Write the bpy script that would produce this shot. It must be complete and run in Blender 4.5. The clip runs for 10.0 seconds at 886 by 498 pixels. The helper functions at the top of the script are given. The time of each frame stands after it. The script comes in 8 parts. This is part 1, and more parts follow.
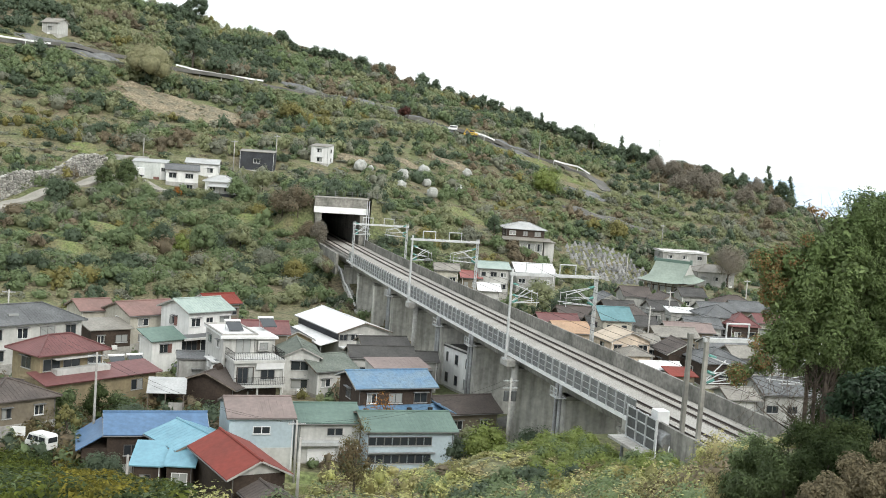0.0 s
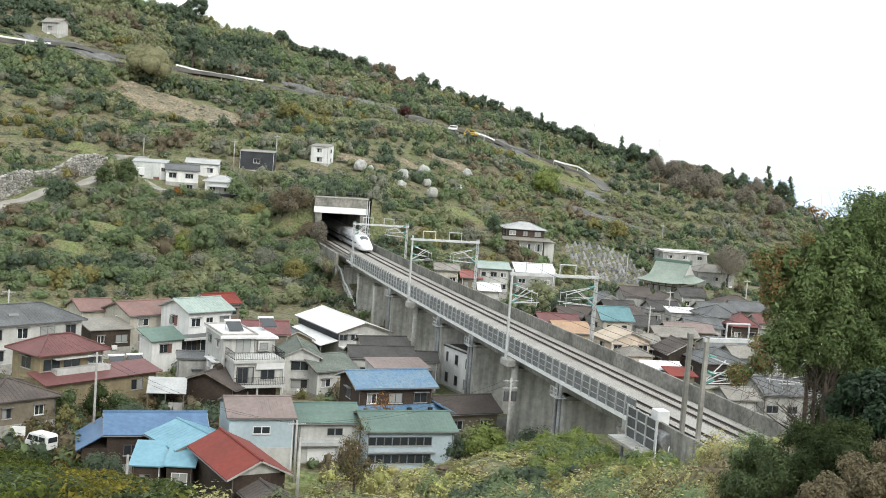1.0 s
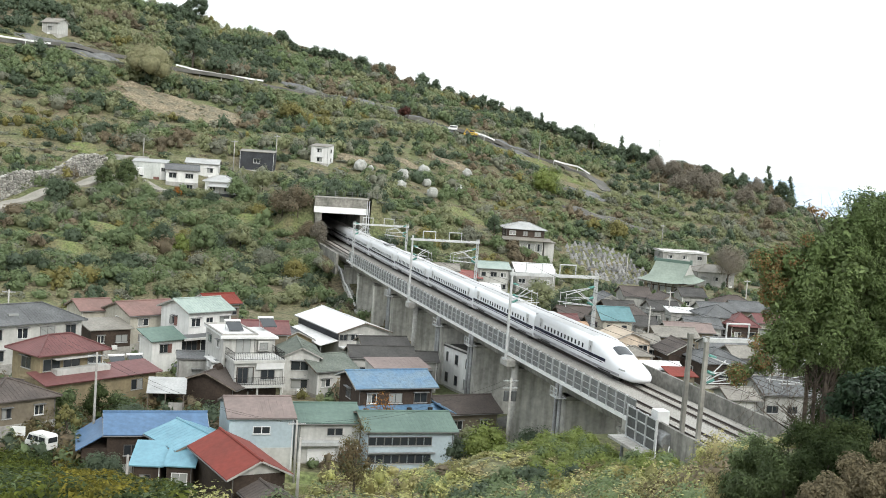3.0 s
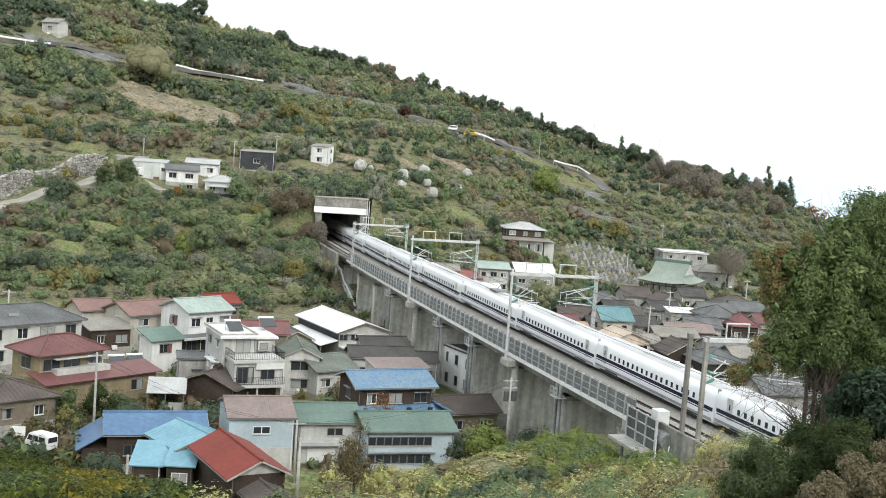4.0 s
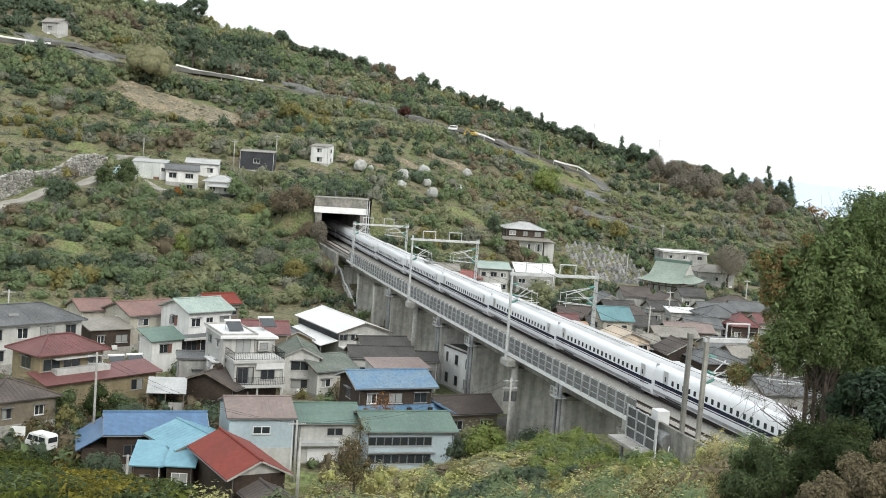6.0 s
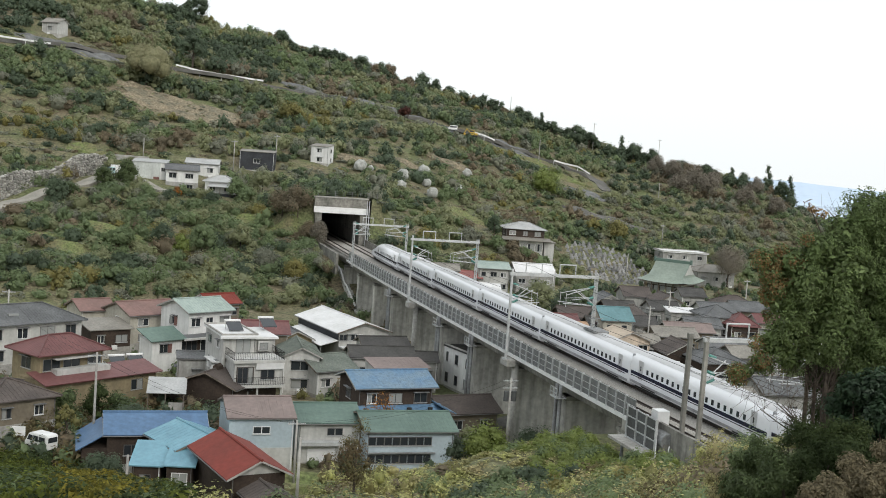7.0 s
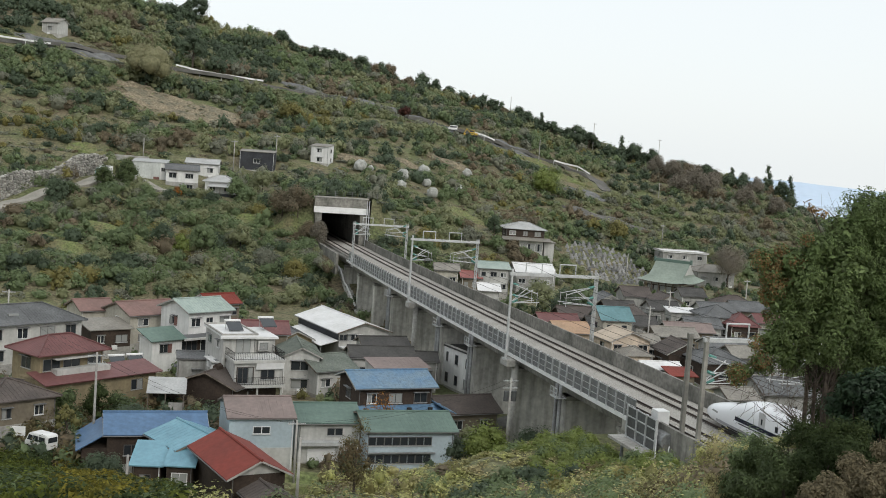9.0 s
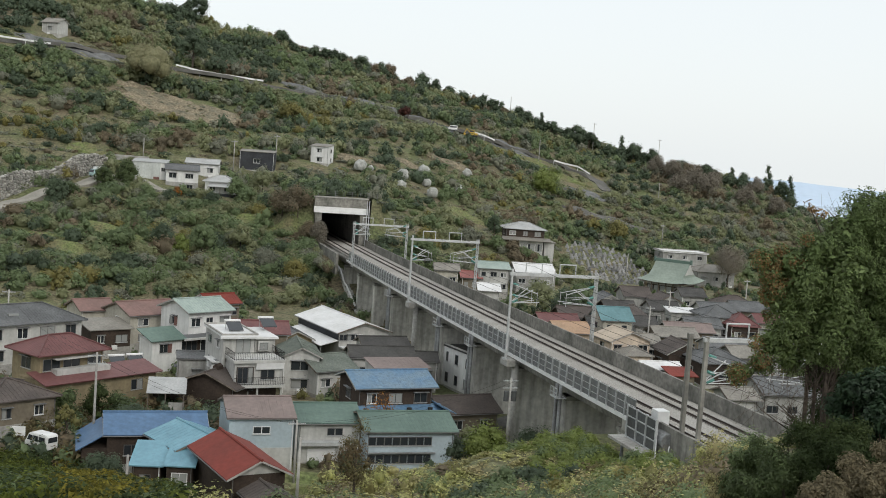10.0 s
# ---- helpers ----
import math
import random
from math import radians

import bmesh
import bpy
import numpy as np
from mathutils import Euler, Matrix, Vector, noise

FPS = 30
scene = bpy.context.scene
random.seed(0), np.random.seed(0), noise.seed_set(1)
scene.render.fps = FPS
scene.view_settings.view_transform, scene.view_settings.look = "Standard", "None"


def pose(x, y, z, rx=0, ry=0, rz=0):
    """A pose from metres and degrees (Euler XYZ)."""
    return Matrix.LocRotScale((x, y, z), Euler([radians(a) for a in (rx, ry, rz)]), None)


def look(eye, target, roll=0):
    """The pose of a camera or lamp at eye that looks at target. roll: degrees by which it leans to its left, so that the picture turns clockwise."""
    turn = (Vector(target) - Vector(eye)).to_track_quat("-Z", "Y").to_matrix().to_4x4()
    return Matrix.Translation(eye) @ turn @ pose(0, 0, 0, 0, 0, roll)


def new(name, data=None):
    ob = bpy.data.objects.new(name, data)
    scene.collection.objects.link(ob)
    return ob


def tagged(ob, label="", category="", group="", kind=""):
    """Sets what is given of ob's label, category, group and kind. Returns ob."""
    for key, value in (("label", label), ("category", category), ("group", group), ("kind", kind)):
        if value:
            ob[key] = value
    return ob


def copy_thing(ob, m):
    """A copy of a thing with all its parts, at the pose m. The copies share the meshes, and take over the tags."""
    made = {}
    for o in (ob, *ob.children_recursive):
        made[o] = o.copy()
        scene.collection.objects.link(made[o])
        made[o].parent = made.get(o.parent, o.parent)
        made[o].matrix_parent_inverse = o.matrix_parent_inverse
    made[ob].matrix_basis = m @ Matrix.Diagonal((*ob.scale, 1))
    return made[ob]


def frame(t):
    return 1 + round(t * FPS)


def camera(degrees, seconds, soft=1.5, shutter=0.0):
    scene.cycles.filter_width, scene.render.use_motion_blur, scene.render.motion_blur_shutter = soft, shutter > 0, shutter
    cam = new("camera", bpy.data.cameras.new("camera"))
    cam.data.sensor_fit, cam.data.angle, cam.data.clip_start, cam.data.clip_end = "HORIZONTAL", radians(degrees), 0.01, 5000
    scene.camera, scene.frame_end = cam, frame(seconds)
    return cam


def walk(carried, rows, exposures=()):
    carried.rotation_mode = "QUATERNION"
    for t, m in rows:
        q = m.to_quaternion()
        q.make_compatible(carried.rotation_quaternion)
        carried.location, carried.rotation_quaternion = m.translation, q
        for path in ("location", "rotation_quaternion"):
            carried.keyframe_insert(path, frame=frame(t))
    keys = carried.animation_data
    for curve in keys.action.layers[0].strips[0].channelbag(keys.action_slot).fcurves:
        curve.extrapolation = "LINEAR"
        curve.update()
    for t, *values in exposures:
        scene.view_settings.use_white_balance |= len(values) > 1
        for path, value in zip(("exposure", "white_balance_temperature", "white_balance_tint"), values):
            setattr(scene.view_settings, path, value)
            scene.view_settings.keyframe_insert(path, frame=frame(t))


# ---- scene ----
cam = camera(42.39, 10.0, soft=0.95)
EYE = (0.0, 0.0, 23.5)
VIEW = look(EYE, (0.0, 99.621, 23.5 - 8.698), 4.283)
walk(cam, [(0.0, VIEW), (10.0, VIEW)], exposures=((0.0, 0.68, 6500, 10), (5.5, 0.66, 6500, 10), (7.0, 0.13, 6540, 11), (8.5, -0.02, 6550, 11), (10.0, -0.07, 6550, 11)))

# ---- world and sun: bright overcast ----
world = bpy.data.worlds.new("overcast_sky")
scene.world = world
world.use_nodes = True
wn, wl = world.node_tree.nodes, world.node_tree.links
sky = wn.new("ShaderNodeTexSky")
sky.sky_type = "NISHITA"
sky.sun_disc = False
sky.sun_elevation, sky.sun_rotation = radians(38), radians(150)
sky.air_density, sky.dust_density, sky.ozone_density = 1.0, 3.0, 1.0
cloud = wn.new("ShaderNodeMix")
cloud.data_type = "RGBA"
cloud.inputs["Factor"].default_value = 0.82
cloud.inputs["B"].default_value = (6.85, 7.25, 7.3, 1)
wl.new(sky.outputs["Color"], cloud.inputs["A"])
wl.new(cloud.outputs["Result"], wn["Background"].inputs["Color"])
wn["Background"].inputs["Strength"].default_value = 0.15
sun = new("sun", bpy.data.lights.new("sun", "SUN"))
sun.data.energy, sun.data.angle, sun.data.color = 1.1, radians(25), (1.0, 0.99, 0.93)
sun.matrix_world = look((0, 0, 0), (math.sin(radians(150)) * -1, math.cos(radians(150)) * -1, -0.78))


# ---- materials ----
def mat(name, col, col2=None, rough=0.8, scale=0.6, fine=8.0, amount=0.35, bump=0.3, metal=0.0, spec=0.3, coords="world", island=0.0, rand=0.0, streak=0.0):
    """Colour mottled at two scales, with a fine relief; streak: upright rain stains."""
    m = bpy.data.materials.new(name)
    m.use_nodes = True
    n, l = m.node_tree.nodes, m.node_tree.links
    b = n["Principled BSDF"]
    b.inputs["Roughness"].default_value, b.inputs["Metallic"].default_value = rough, metal
    b.inputs["Specular IOR Level"].default_value = spec
    if coords == "world":
        src = n.new("ShaderNodeNewGeometry").outputs["Position"]
    else:
        src = n.new("ShaderNodeTexCoord").outputs["Object"]
    big, small = n.new("ShaderNodeTexNoise"), n.new("ShaderNodeTexNoise")
    big.inputs["Scale"].default_value, big.inputs["Detail"].default_value = scale, 3.0
    small.inputs["Scale"].default_value, small.inputs["Detail"].default_value = fine, 4.0
    for t in (big, small):
        l.new(src, t.inputs["Vector"])
    if col2 is None:
        col2 = tuple(c * 0.62 for c in col)
    ramp = n.new("ShaderNodeMapRange")
    ramp.inputs["From Min"].default_value, ramp.inputs["From Max"].default_value = 0.36, 0.66
    l.new(big.outputs["Fac"], ramp.inputs["Value"])
    mix = n.new("ShaderNodeMix")
    mix.data_type = "RGBA"
    mix.inputs["A"].default_value, mix.inputs["B"].default_value = (*col, 1), (*col2, 1)
    l.new(ramp.outputs["Result"], mix.inputs["Factor"])
    out = mix.outputs["Result"]
    val = n.new("ShaderNodeMapRange")
    val.inputs["From Min"].default_value, val.inputs["From Max"].default_value = 0.3, 0.7
    val.inputs["To Min"].default_value, val.inputs["To Max"].default_value = 1 - amount, 1 + amount
    l.new(small.outputs["Fac"], val.inputs["Value"])
    hsv = n.new("ShaderNodeHueSaturation")
    l.new(out, hsv.inputs["Color"])
    l.new(val.outputs["Result"], hsv.inputs["Value"])
    out = hsv.outputs["Color"]
    if streak:
        sq, run = n.new("ShaderNodeMapping"), n.new("ShaderNodeTexNoise")
        sq.inputs["Scale"].default_value = (1.0, 1.0, 0.09)
        run.inputs["Scale"].default_value, run.inputs["Detail"].default_value = 1.6, 5.0
        l.new(src, sq.inputs["Vector"])
        l.new(sq.outputs["Vector"], run.inputs["Vector"])
        sr = n.new("ShaderNodeMapRange")
        sr.inputs["From Min"].default_value, sr.inputs["From Max"].default_value = 0.4, 0.68
        sr.inputs["To Min"].default_value, sr.inputs["To Max"].default_value = 1.08, 1 - streak
        l.new(run.outputs["Fac"], sr.inputs["Value"])
        h3 = n.new("ShaderNodeHueSaturation")
        l.new(out, h3.inputs["Color"])
        l.new(sr.outputs["Result"], h3.inputs["Value"])
        out = h3.outputs["Color"]
    if island or rand:
        r = n.new("ShaderNodeNewGeometry").outputs["Random Per Island"] if island else n.new("ShaderNodeObjectInfo").outputs["Random"]
        k = island or rand
        vr = n.new("ShaderNodeMapRange")
        vr.inputs["To Min"].default_value, vr.inputs["To Max"].default_value = 1 - k, 1 + k
        l.new(r, vr.inputs["Value"])
        h2 = n.new("ShaderNodeHueSaturation")
        l.new(out, h2.inputs["Color"])
        l.new(vr.outputs["Result"], h2.inputs["Value"])
        out = h2.outputs["Color"]
    l.new(out, b.inputs["Base Color"])
    if island:
        # thin leaves let part of the light through
        thin, both = n.new("ShaderNodeBsdfTranslucent"), n.new("ShaderNodeMixShader")
        l.new(out, thin.inputs["Color"])
        both.inputs["Fac"].default_value = 0.42
        l.new(b.outputs["BSDF"], both.inputs[1])
        l.new(thin.outputs["BSDF"], both.inputs[2])
        l.new(both.outputs["Shader"], n["Material Output"].inputs["Surface"])
    if bump:
        bn = n.new("ShaderNodeBump")
        bn.inputs["Strength"].default_value, bn.inputs["Distance"].default_value = bump, 0.05
        l.new(small.outputs["Fac"], bn.inputs["Height"])
        l.new(bn.outputs["Normal"], b.inputs["Normal"])
    return m


def glass_mat(name, col, rough=0.08):
    m = bpy.data.materials.new(name)
    m.use_nodes = True
    b = m.node_tree.nodes["Principled BSDF"]
    b.inputs["Base Color"].default_value = (*col, 1)
    b.inputs["Roughness"].default_value, b.inputs["Specular IOR Level"].default_value = rough, 0.6
    return m


M = {
    "concrete": mat("weathered_concrete", (0.30, 0.29, 0.26), (0.2, 0.195, 0.175), 0.9, 0.25, 2.2, 0.2, 0.3, streak=0.35),
    "pale_concrete": mat("pale_concrete", (0.42, 0.41, 0.38), (0.30, 0.29, 0.27), 0.88, 0.3, 3.0, 0.18),
    "dark_concrete": mat("mossy_concrete", (0.50, 0.49, 0.45), (0.36, 0.352, 0.32), 0.92, 0.2, 1.6, 0.2, streak=0.3),
    "ballast": mat("track_ballast", (0.36, 0.345, 0.315), (0.28, 0.265, 0.24), 0.95, 0.15, 9.0, 0.35, 0.6),
    "rail": mat("rusty_rail_steel", (0.075, 0.055, 0.045), (0.05, 0.04, 0.035), 0.6, 1.0, 10.0, 0.3, 0.2, 0.6),
    "railtop": mat("worn_rail_head", (0.13, 0.115, 0.105), (0.1, 0.09, 0.085), 0.35, 1.0, 10.0, 0.1, 0.0, 0.9),
    "galv": mat("galvanised_steel", (0.56, 0.57, 0.57), (0.45, 0.46, 0.46), 0.55, 0.8, 6.0, 0.12, 0.05, 0.3),
    "oldsteel": mat("dull_grey_steel", (0.27, 0.28, 0.28), (0.19, 0.19, 0.19), 0.65, 0.6, 5.0, 0.2, 0.05, 0.3),
    "panel": mat("grey_barrier_panel", (0.2, 0.205, 0.2), (0.145, 0.148, 0.145), 0.8, 0.5, 4.0, 0.2),
    "teal": mat("teal_insulator", (0.09, 0.27, 0.23), None, 0.4, 2.0, 9.0, 0.1, 0.0),
    "train_white": mat("train_white_paint", (0.824, 0.834, 0.855), (0.783, 0.793, 0.814), 0.22, 0.2, 2.0, 0.02, 0.0, 0.0, 0.5, "object"),
    "train_roof": mat("train_roof_grey", (0.5, 0.5, 0.505), (0.42, 0.42, 0.42), 0.45, 0.3, 2.5, 0.08, 0.0, 0.0, 0.5, "object"),
    "train_blue": mat("train_blue_stripe", (0.008, 0.012, 0.04), (0.006, 0.009, 0.03), 0.25, 0.5, 2.0, 0.04, 0.0, 0.0, 0.5, "object"),
    "train_skirt": mat("train_grey_skirt", (0.36, 0.37, 0.39), (0.22, 0.22, 0.23), 0.45, 0.5, 2.0, 0.2, 0.0, 0.0, 0.4, "object"),
    "black": mat("sooty_black_steel", (0.03, 0.03, 0.03), (0.018, 0.018, 0.018), 0.7, 1.0, 5.0, 0.3, 0.0),
    "glass": glass_mat("dark_window_glass", (0.03, 0.035, 0.04)),
    "curtain": glass_mat("curtained_window_glass", (0.30, 0.31, 0.30), 0.12),
    "white_wall": mat("white_render", (0.49, 0.488, 0.465), (0.4, 0.397, 0.377), 0.85, 0.35, 3.0, 0.08, streak=0.12),
    "cream_wall": mat("cream_render", (0.47, 0.445, 0.38), (0.39, 0.37, 0.315), 0.85, 0.35, 3.0, 0.1, streak=0.12),
    "grey_wall": mat("grey_siding", (0.36, 0.36, 0.34), (0.28, 0.275, 0.26), 0.8, 0.4, 3.0, 0.12, streak=0.15),
    "yellow_wall": mat("ochre_render", (0.255, 0.21, 0.13), (0.2, 0.165, 0.105), 0.85, 0.4, 3.0, 0.12, streak=0.1),
    # timber brown, darkened further to include the open shadow under roofs
    "brown_wall": mat("dark_timber_wall", (0.062, 0.045, 0.035), (0.038, 0.028, 0.022), 0.85, 0.5, 4.0, 0.25),
    "tan_wall": mat("tan_mortar_wall", (0.2, 0.172, 0.128), (0.155, 0.132, 0.1), 0.85, 0.5, 3.0, 0.15),
    "blue_wall": mat("pale_blue_metal_siding", (0.42, 0.5, 0.54), (0.36, 0.43, 0.47), 0.6, 0.4, 3.0, 0.08),
    "peach_wall": mat("peach_render", (0.62, 0.52, 0.42), (0.55, 0.455, 0.36), 0.85, 0.4, 3.0, 0.08, streak=0.15),
    "faded_red_roof": mat("faded_red_metal_roof", (0.30, 0.115, 0.105), (0.24, 0.10, 0.09), 0.6, 0.3, 2.0, 0.12),
    "cream_roof": mat("cream_tile_roof", (0.5, 0.42, 0.33), (0.42, 0.355, 0.28), 0.65, 0.3, 2.0, 0.1),
    "red_roof": mat("dark_red_metal_roof", (0.165, 0.07, 0.067), (0.13, 0.057, 0.055), 0.5, 0.3, 2.5, 0.15),
    "bright_red_roof": mat("rust_red_metal_roof", (0.21, 0.044, 0.032), (0.17, 0.04, 0.03), 0.6, 0.3, 2.0, 0.12, spec=0.15),
    "brown_roof": mat("brown_slate_roof", (0.1, 0.082, 0.073), (0.072, 0.06, 0.054), 0.7, 0.4, 4.0, 0.2),
    "grey_roof": mat("grey_clay_tile_roof", (0.135, 0.139, 0.141), (0.092, 0.095, 0.097), 0.6, 0.4, 4.0, 0.25),
    "dark_roof": mat("blackened_slate_roof", (0.075, 0.073, 0.069), (0.052, 0.05, 0.048), 0.7, 0.5, 4.0, 0.25),
    "moss_roof": mat("mossy_green_grey_roof", (0.165, 0.185, 0.16), (0.12, 0.138, 0.118), 0.75, 0.4, 4.0, 0.22),
    "pink_roof": mat("faded_pink_metal_roof", (0.235, 0.185, 0.17), (0.19, 0.15, 0.138), 0.6, 0.3, 2.0, 0.12),
    "rose_roof": mat("rose_brown_metal_roof", (0.225, 0.135, 0.118), (0.185, 0.115, 0.1), 0.6, 0.3, 2.0, 0.12),
    "green_roof": mat("green_metal_roof", (0.123, 0.183, 0.153), (0.095, 0.146, 0.123), 0.5, 0.3, 2.0, 0.12),
    "pale_green_roof": mat("faded_green_metal_roof", (0.32, 0.385, 0.35), (0.255, 0.315, 0.285), 0.55, 0.3, 2.0, 0.12),
    "blue_roof": mat("blue_glazed_tile_roof", (0.105, 0.2, 0.315), (0.15, 0.225, 0.29), 0.4, 0.5, 3.0, 0.22),
    "indigo_roof": mat("indigo_painted_metal_roof", (0.095, 0.172, 0.29), (0.08, 0.145, 0.245), 0.45, 0.35, 2.0, 0.15),
    "cyan_roof": mat("light_blue_metal_roof", (0.17, 0.335, 0.41), (0.135, 0.28, 0.35), 0.45, 0.3, 2.0, 0.10),
    "teal_roof": mat("teal_metal_roof", (0.13, 0.245, 0.265), (0.1, 0.2, 0.215), 0.5, 0.3, 2.0, 0.12),
    "white_roof": mat("white_painted_metal_roof", (0.7, 0.7, 0.7), (0.6, 0.6, 0.59), 0.5, 0.3, 2.0, 0.06),
    # a brighter white than white_wall
    "bright_wall": mat("fresh_white_render", (0.67, 0.67, 0.655), (0.58, 0.58, 0.565), 0.8, 0.35, 3.0, 0.05, streak=0.08),
    "pale_metal": mat("pale_grey_green_metal", (0.5, 0.525, 0.505), (0.42, 0.44, 0.42), 0.6, 0.3, 2.5, 0.1, streak=0.12),
    "orange_roof": mat("orange_tile_roof", (0.42, 0.28, 0.185), (0.35, 0.235, 0.155), 0.6, 0.4, 3.0, 0.15),
    "tan_roof": mat("grey_brown_metal_roof", (0.255, 0.24, 0.21), (0.195, 0.182, 0.16), 0.6, 0.4, 3.0, 0.18),
    "white_paint": mat("white_enamel", (0.78, 0.78, 0.77), (0.70, 0.70, 0.69), 0.4, 0.6, 3.0, 0.05, 0.0),
    "alu": mat("aluminium_frame", (0.2, 0.195, 0.19), (0.14, 0.138, 0.135), 0.45, 1.0, 4.0, 0.1, 0.0, 0.4),
    "tyre": mat("tyre_rubber", (0.025, 0.025, 0.025), None, 0.85, 2.0, 8.0, 0.2, 0.0),
    "asphalt": mat("old_asphalt", (0.15, 0.145, 0.135), (0.10, 0.098, 0.09), 0.92, 0.25, 5.0, 0.25),
    "stone": mat("dry_stone", (0.34, 0.325, 0.29), (0.22, 0.21, 0.185), 0.92, 0.8, 5.0, 0.3, 0.5, rand=0.3),
    "tomb": mat("grey_granite", (0.30, 0.30, 0.295), (0.19, 0.19, 0.19), 0.6, 0.8, 6.0, 0.2, rand=0.45),
    "wood": mat("weathered_wood", (0.20, 0.17, 0.14), (0.13, 0.11, 0.09), 0.85, 1.0, 5.0, 0.25),
    "bark": mat("dark_bark", (0.11, 0.088, 0.068), (0.07, 0.057, 0.046), 0.92, 1.5, 10.0, 0.4, 0.6),
    "net": mat("white_fruit_net", (0.6, 0.6, 0.58), (0.42, 0.43, 0.4), 0.9, 0.8, 5.0, 0.25, island=0.3),
    # dark, mid, olive, brown and grey leaves: distance haze put in as paler, bluer colour
    "leaf_dark": mat("dark_citrus_leaves", (0.105, 0.142, 0.085), (0.082, 0.112, 0.07), 0.6, 0.12, 0.7, 0.2, 0.0, spec=0.35, island=0.08),
    "leaf_mid": mat("green_leaves", (0.182, 0.236, 0.112), (0.142, 0.19, 0.094), 0.6, 0.12, 0.7, 0.2, 0.0, spec=0.35, island=0.08),
    "leaf_olive": mat("olive_leaves", (0.272, 0.29, 0.155), (0.215, 0.232, 0.128), 0.65, 0.12, 0.7, 0.2, 0.0, spec=0.4, island=0.08),
    "leaf_yellow": mat("yellowing_leaves", (0.265, 0.235, 0.078), (0.185, 0.178, 0.068), 0.65, 0.15, 0.9, 0.3, 0.0, spec=0.4, island=0.15),
    "leaf_brown": mat("brown_dry_foliage", (0.24, 0.195, 0.13), (0.185, 0.158, 0.108), 0.8, 0.12, 0.7, 0.2, 0.0, spec=0.3, island=0.08),
    "leaf_orange": mat("orange_autumn_leaves", (0.34, 0.15, 0.035), (0.24, 0.11, 0.03), 0.7, 0.5, 2.0, 0.3, 0.0, island=0.30),
    "leaf_near": mat("glossy_evergreen_leaves", (0.165, 0.218, 0.084), (0.13, 0.18, 0.07), 0.5, 0.5, 3.0, 0.25, 0.0, spec=0.25, island=0.35),
    "leaf_near_brown": mat("reddish_young_leaves", (0.27, 0.165, 0.07), (0.2, 0.135, 0.062), 0.5, 0.6, 3.0, 0.3, 0.0, island=0.35),
    "leaf_vine": mat("vine_leaves", (0.38, 0.39, 0.15), (0.355, 0.31, 0.16), 0.6, 0.3, 2.0, 0.3, 0.0, island=0.5),
    "leaf_bright": mat("fresh_yellow_green_leaves", (0.23, 0.28, 0.07), (0.17, 0.215, 0.055), 0.6, 0.3, 1.5, 0.2, 0.0, spec=0.5, island=0.15),
    "leaf_grey": mat("pale_grey_green_scrub", (0.265, 0.272, 0.205), (0.205, 0.214, 0.163), 0.75, 0.12, 0.7, 0.2, 0.0, spec=0.3, island=0.08),
    "twig": mat("pale_dead_twigs", (0.265, 0.235, 0.188), (0.21, 0.19, 0.155), 0.9, 1.0, 6.0, 0.2, 0.0, island=0.1),
}


# ---- geometry helpers ----
def part(name, bm, material, parent=None, label="", smooth=False):
    me = bpy.data.meshes.new(name)
    bm.normal_update()
    bm.to_mesh(me)
    bm.free()
    me.materials.append(material)
    if smooth:
        me.shade_smooth()
    ob = new(name, me)
    ob.parent = parent
    if label:
        ob["label"] = label
    return ob


def share(ob, m, parent=None):
    """Another object on the same mesh."""
    o = new(ob.name.split(".")[0], ob.data)
    o.parent = parent or ob.parent
    o.matrix_basis = m
    return o


def thing(name, m, label, category, group="", kind=""):
    e = new(name)
    e.empty_display_size = 0.2
    e.matrix_basis = m
    return tagged(e, label, category, group, kind)


def box(bm, x0, x1, y0, y1, z0, z1, bevel=0.0):
    v = [bm.verts.new(p) for p in ((x0, y0, z0), (x1, y0, z0), (x1, y1, z0), (x0, y1, z0), (x0, y0, z1), (x1, y0, z1), (x1, y1, z1), (x0, y1, z1))]
    fs = [bm.faces.new([v[i] for i in f]) for f in ((3, 2, 1, 0), (4, 5, 6, 7), (0, 1, 5, 4), (1, 2, 6, 5), (2, 3, 7, 6), (3, 0, 4, 7))]
    if bevel:
        es = {e for f in fs for e in f.edges}
        bmesh.ops.bevel(bm, geom=list(es), offset=bevel, segments=2, profile=0.7, affect="EDGES")


def boxed(*a, **k):
    bm = bmesh.new()
    box(bm, *a, **k)
    return bm


def prism(bm, pts, off):
    """A closed polygon swept by the vector off."""
    a = [bm.verts.new(p) for p in pts]
    b = [bm.verts.new(Vector(p) + Vector(off)) for p in pts]
    n = len(a)
    bm.faces.new(a[::-1])
    bm.faces.new(b)
    for i in range(n):
        bm.faces.new((a[i], a[(i + 1) % n], b[(i + 1) % n], b[i]))


def tube(bm, p, q, r, r2=None, n=8):
    p, q = Vector(p), Vector(q)
    r2 = r if r2 is None else r2
    z = (q - p).normalized()
    x = z.orthogonal().normalized()
    y = z.cross(x)
    rings = []
    for c, rr in ((p, r), (q, r2)):
        rings.append([bm.verts.new(c + (x * math.cos(2 * math.pi * i / n) + y * math.sin(2 * math.pi * i / n)) * rr) for i in range(n)])
    for i in range(n):
        bm.faces.new((rings[0][i], rings[0][(i + 1) % n], rings[1][(i + 1) % n], rings[1][i]))
    bm.faces.new(rings[0][::-1])
    bm.faces.new(rings[1])


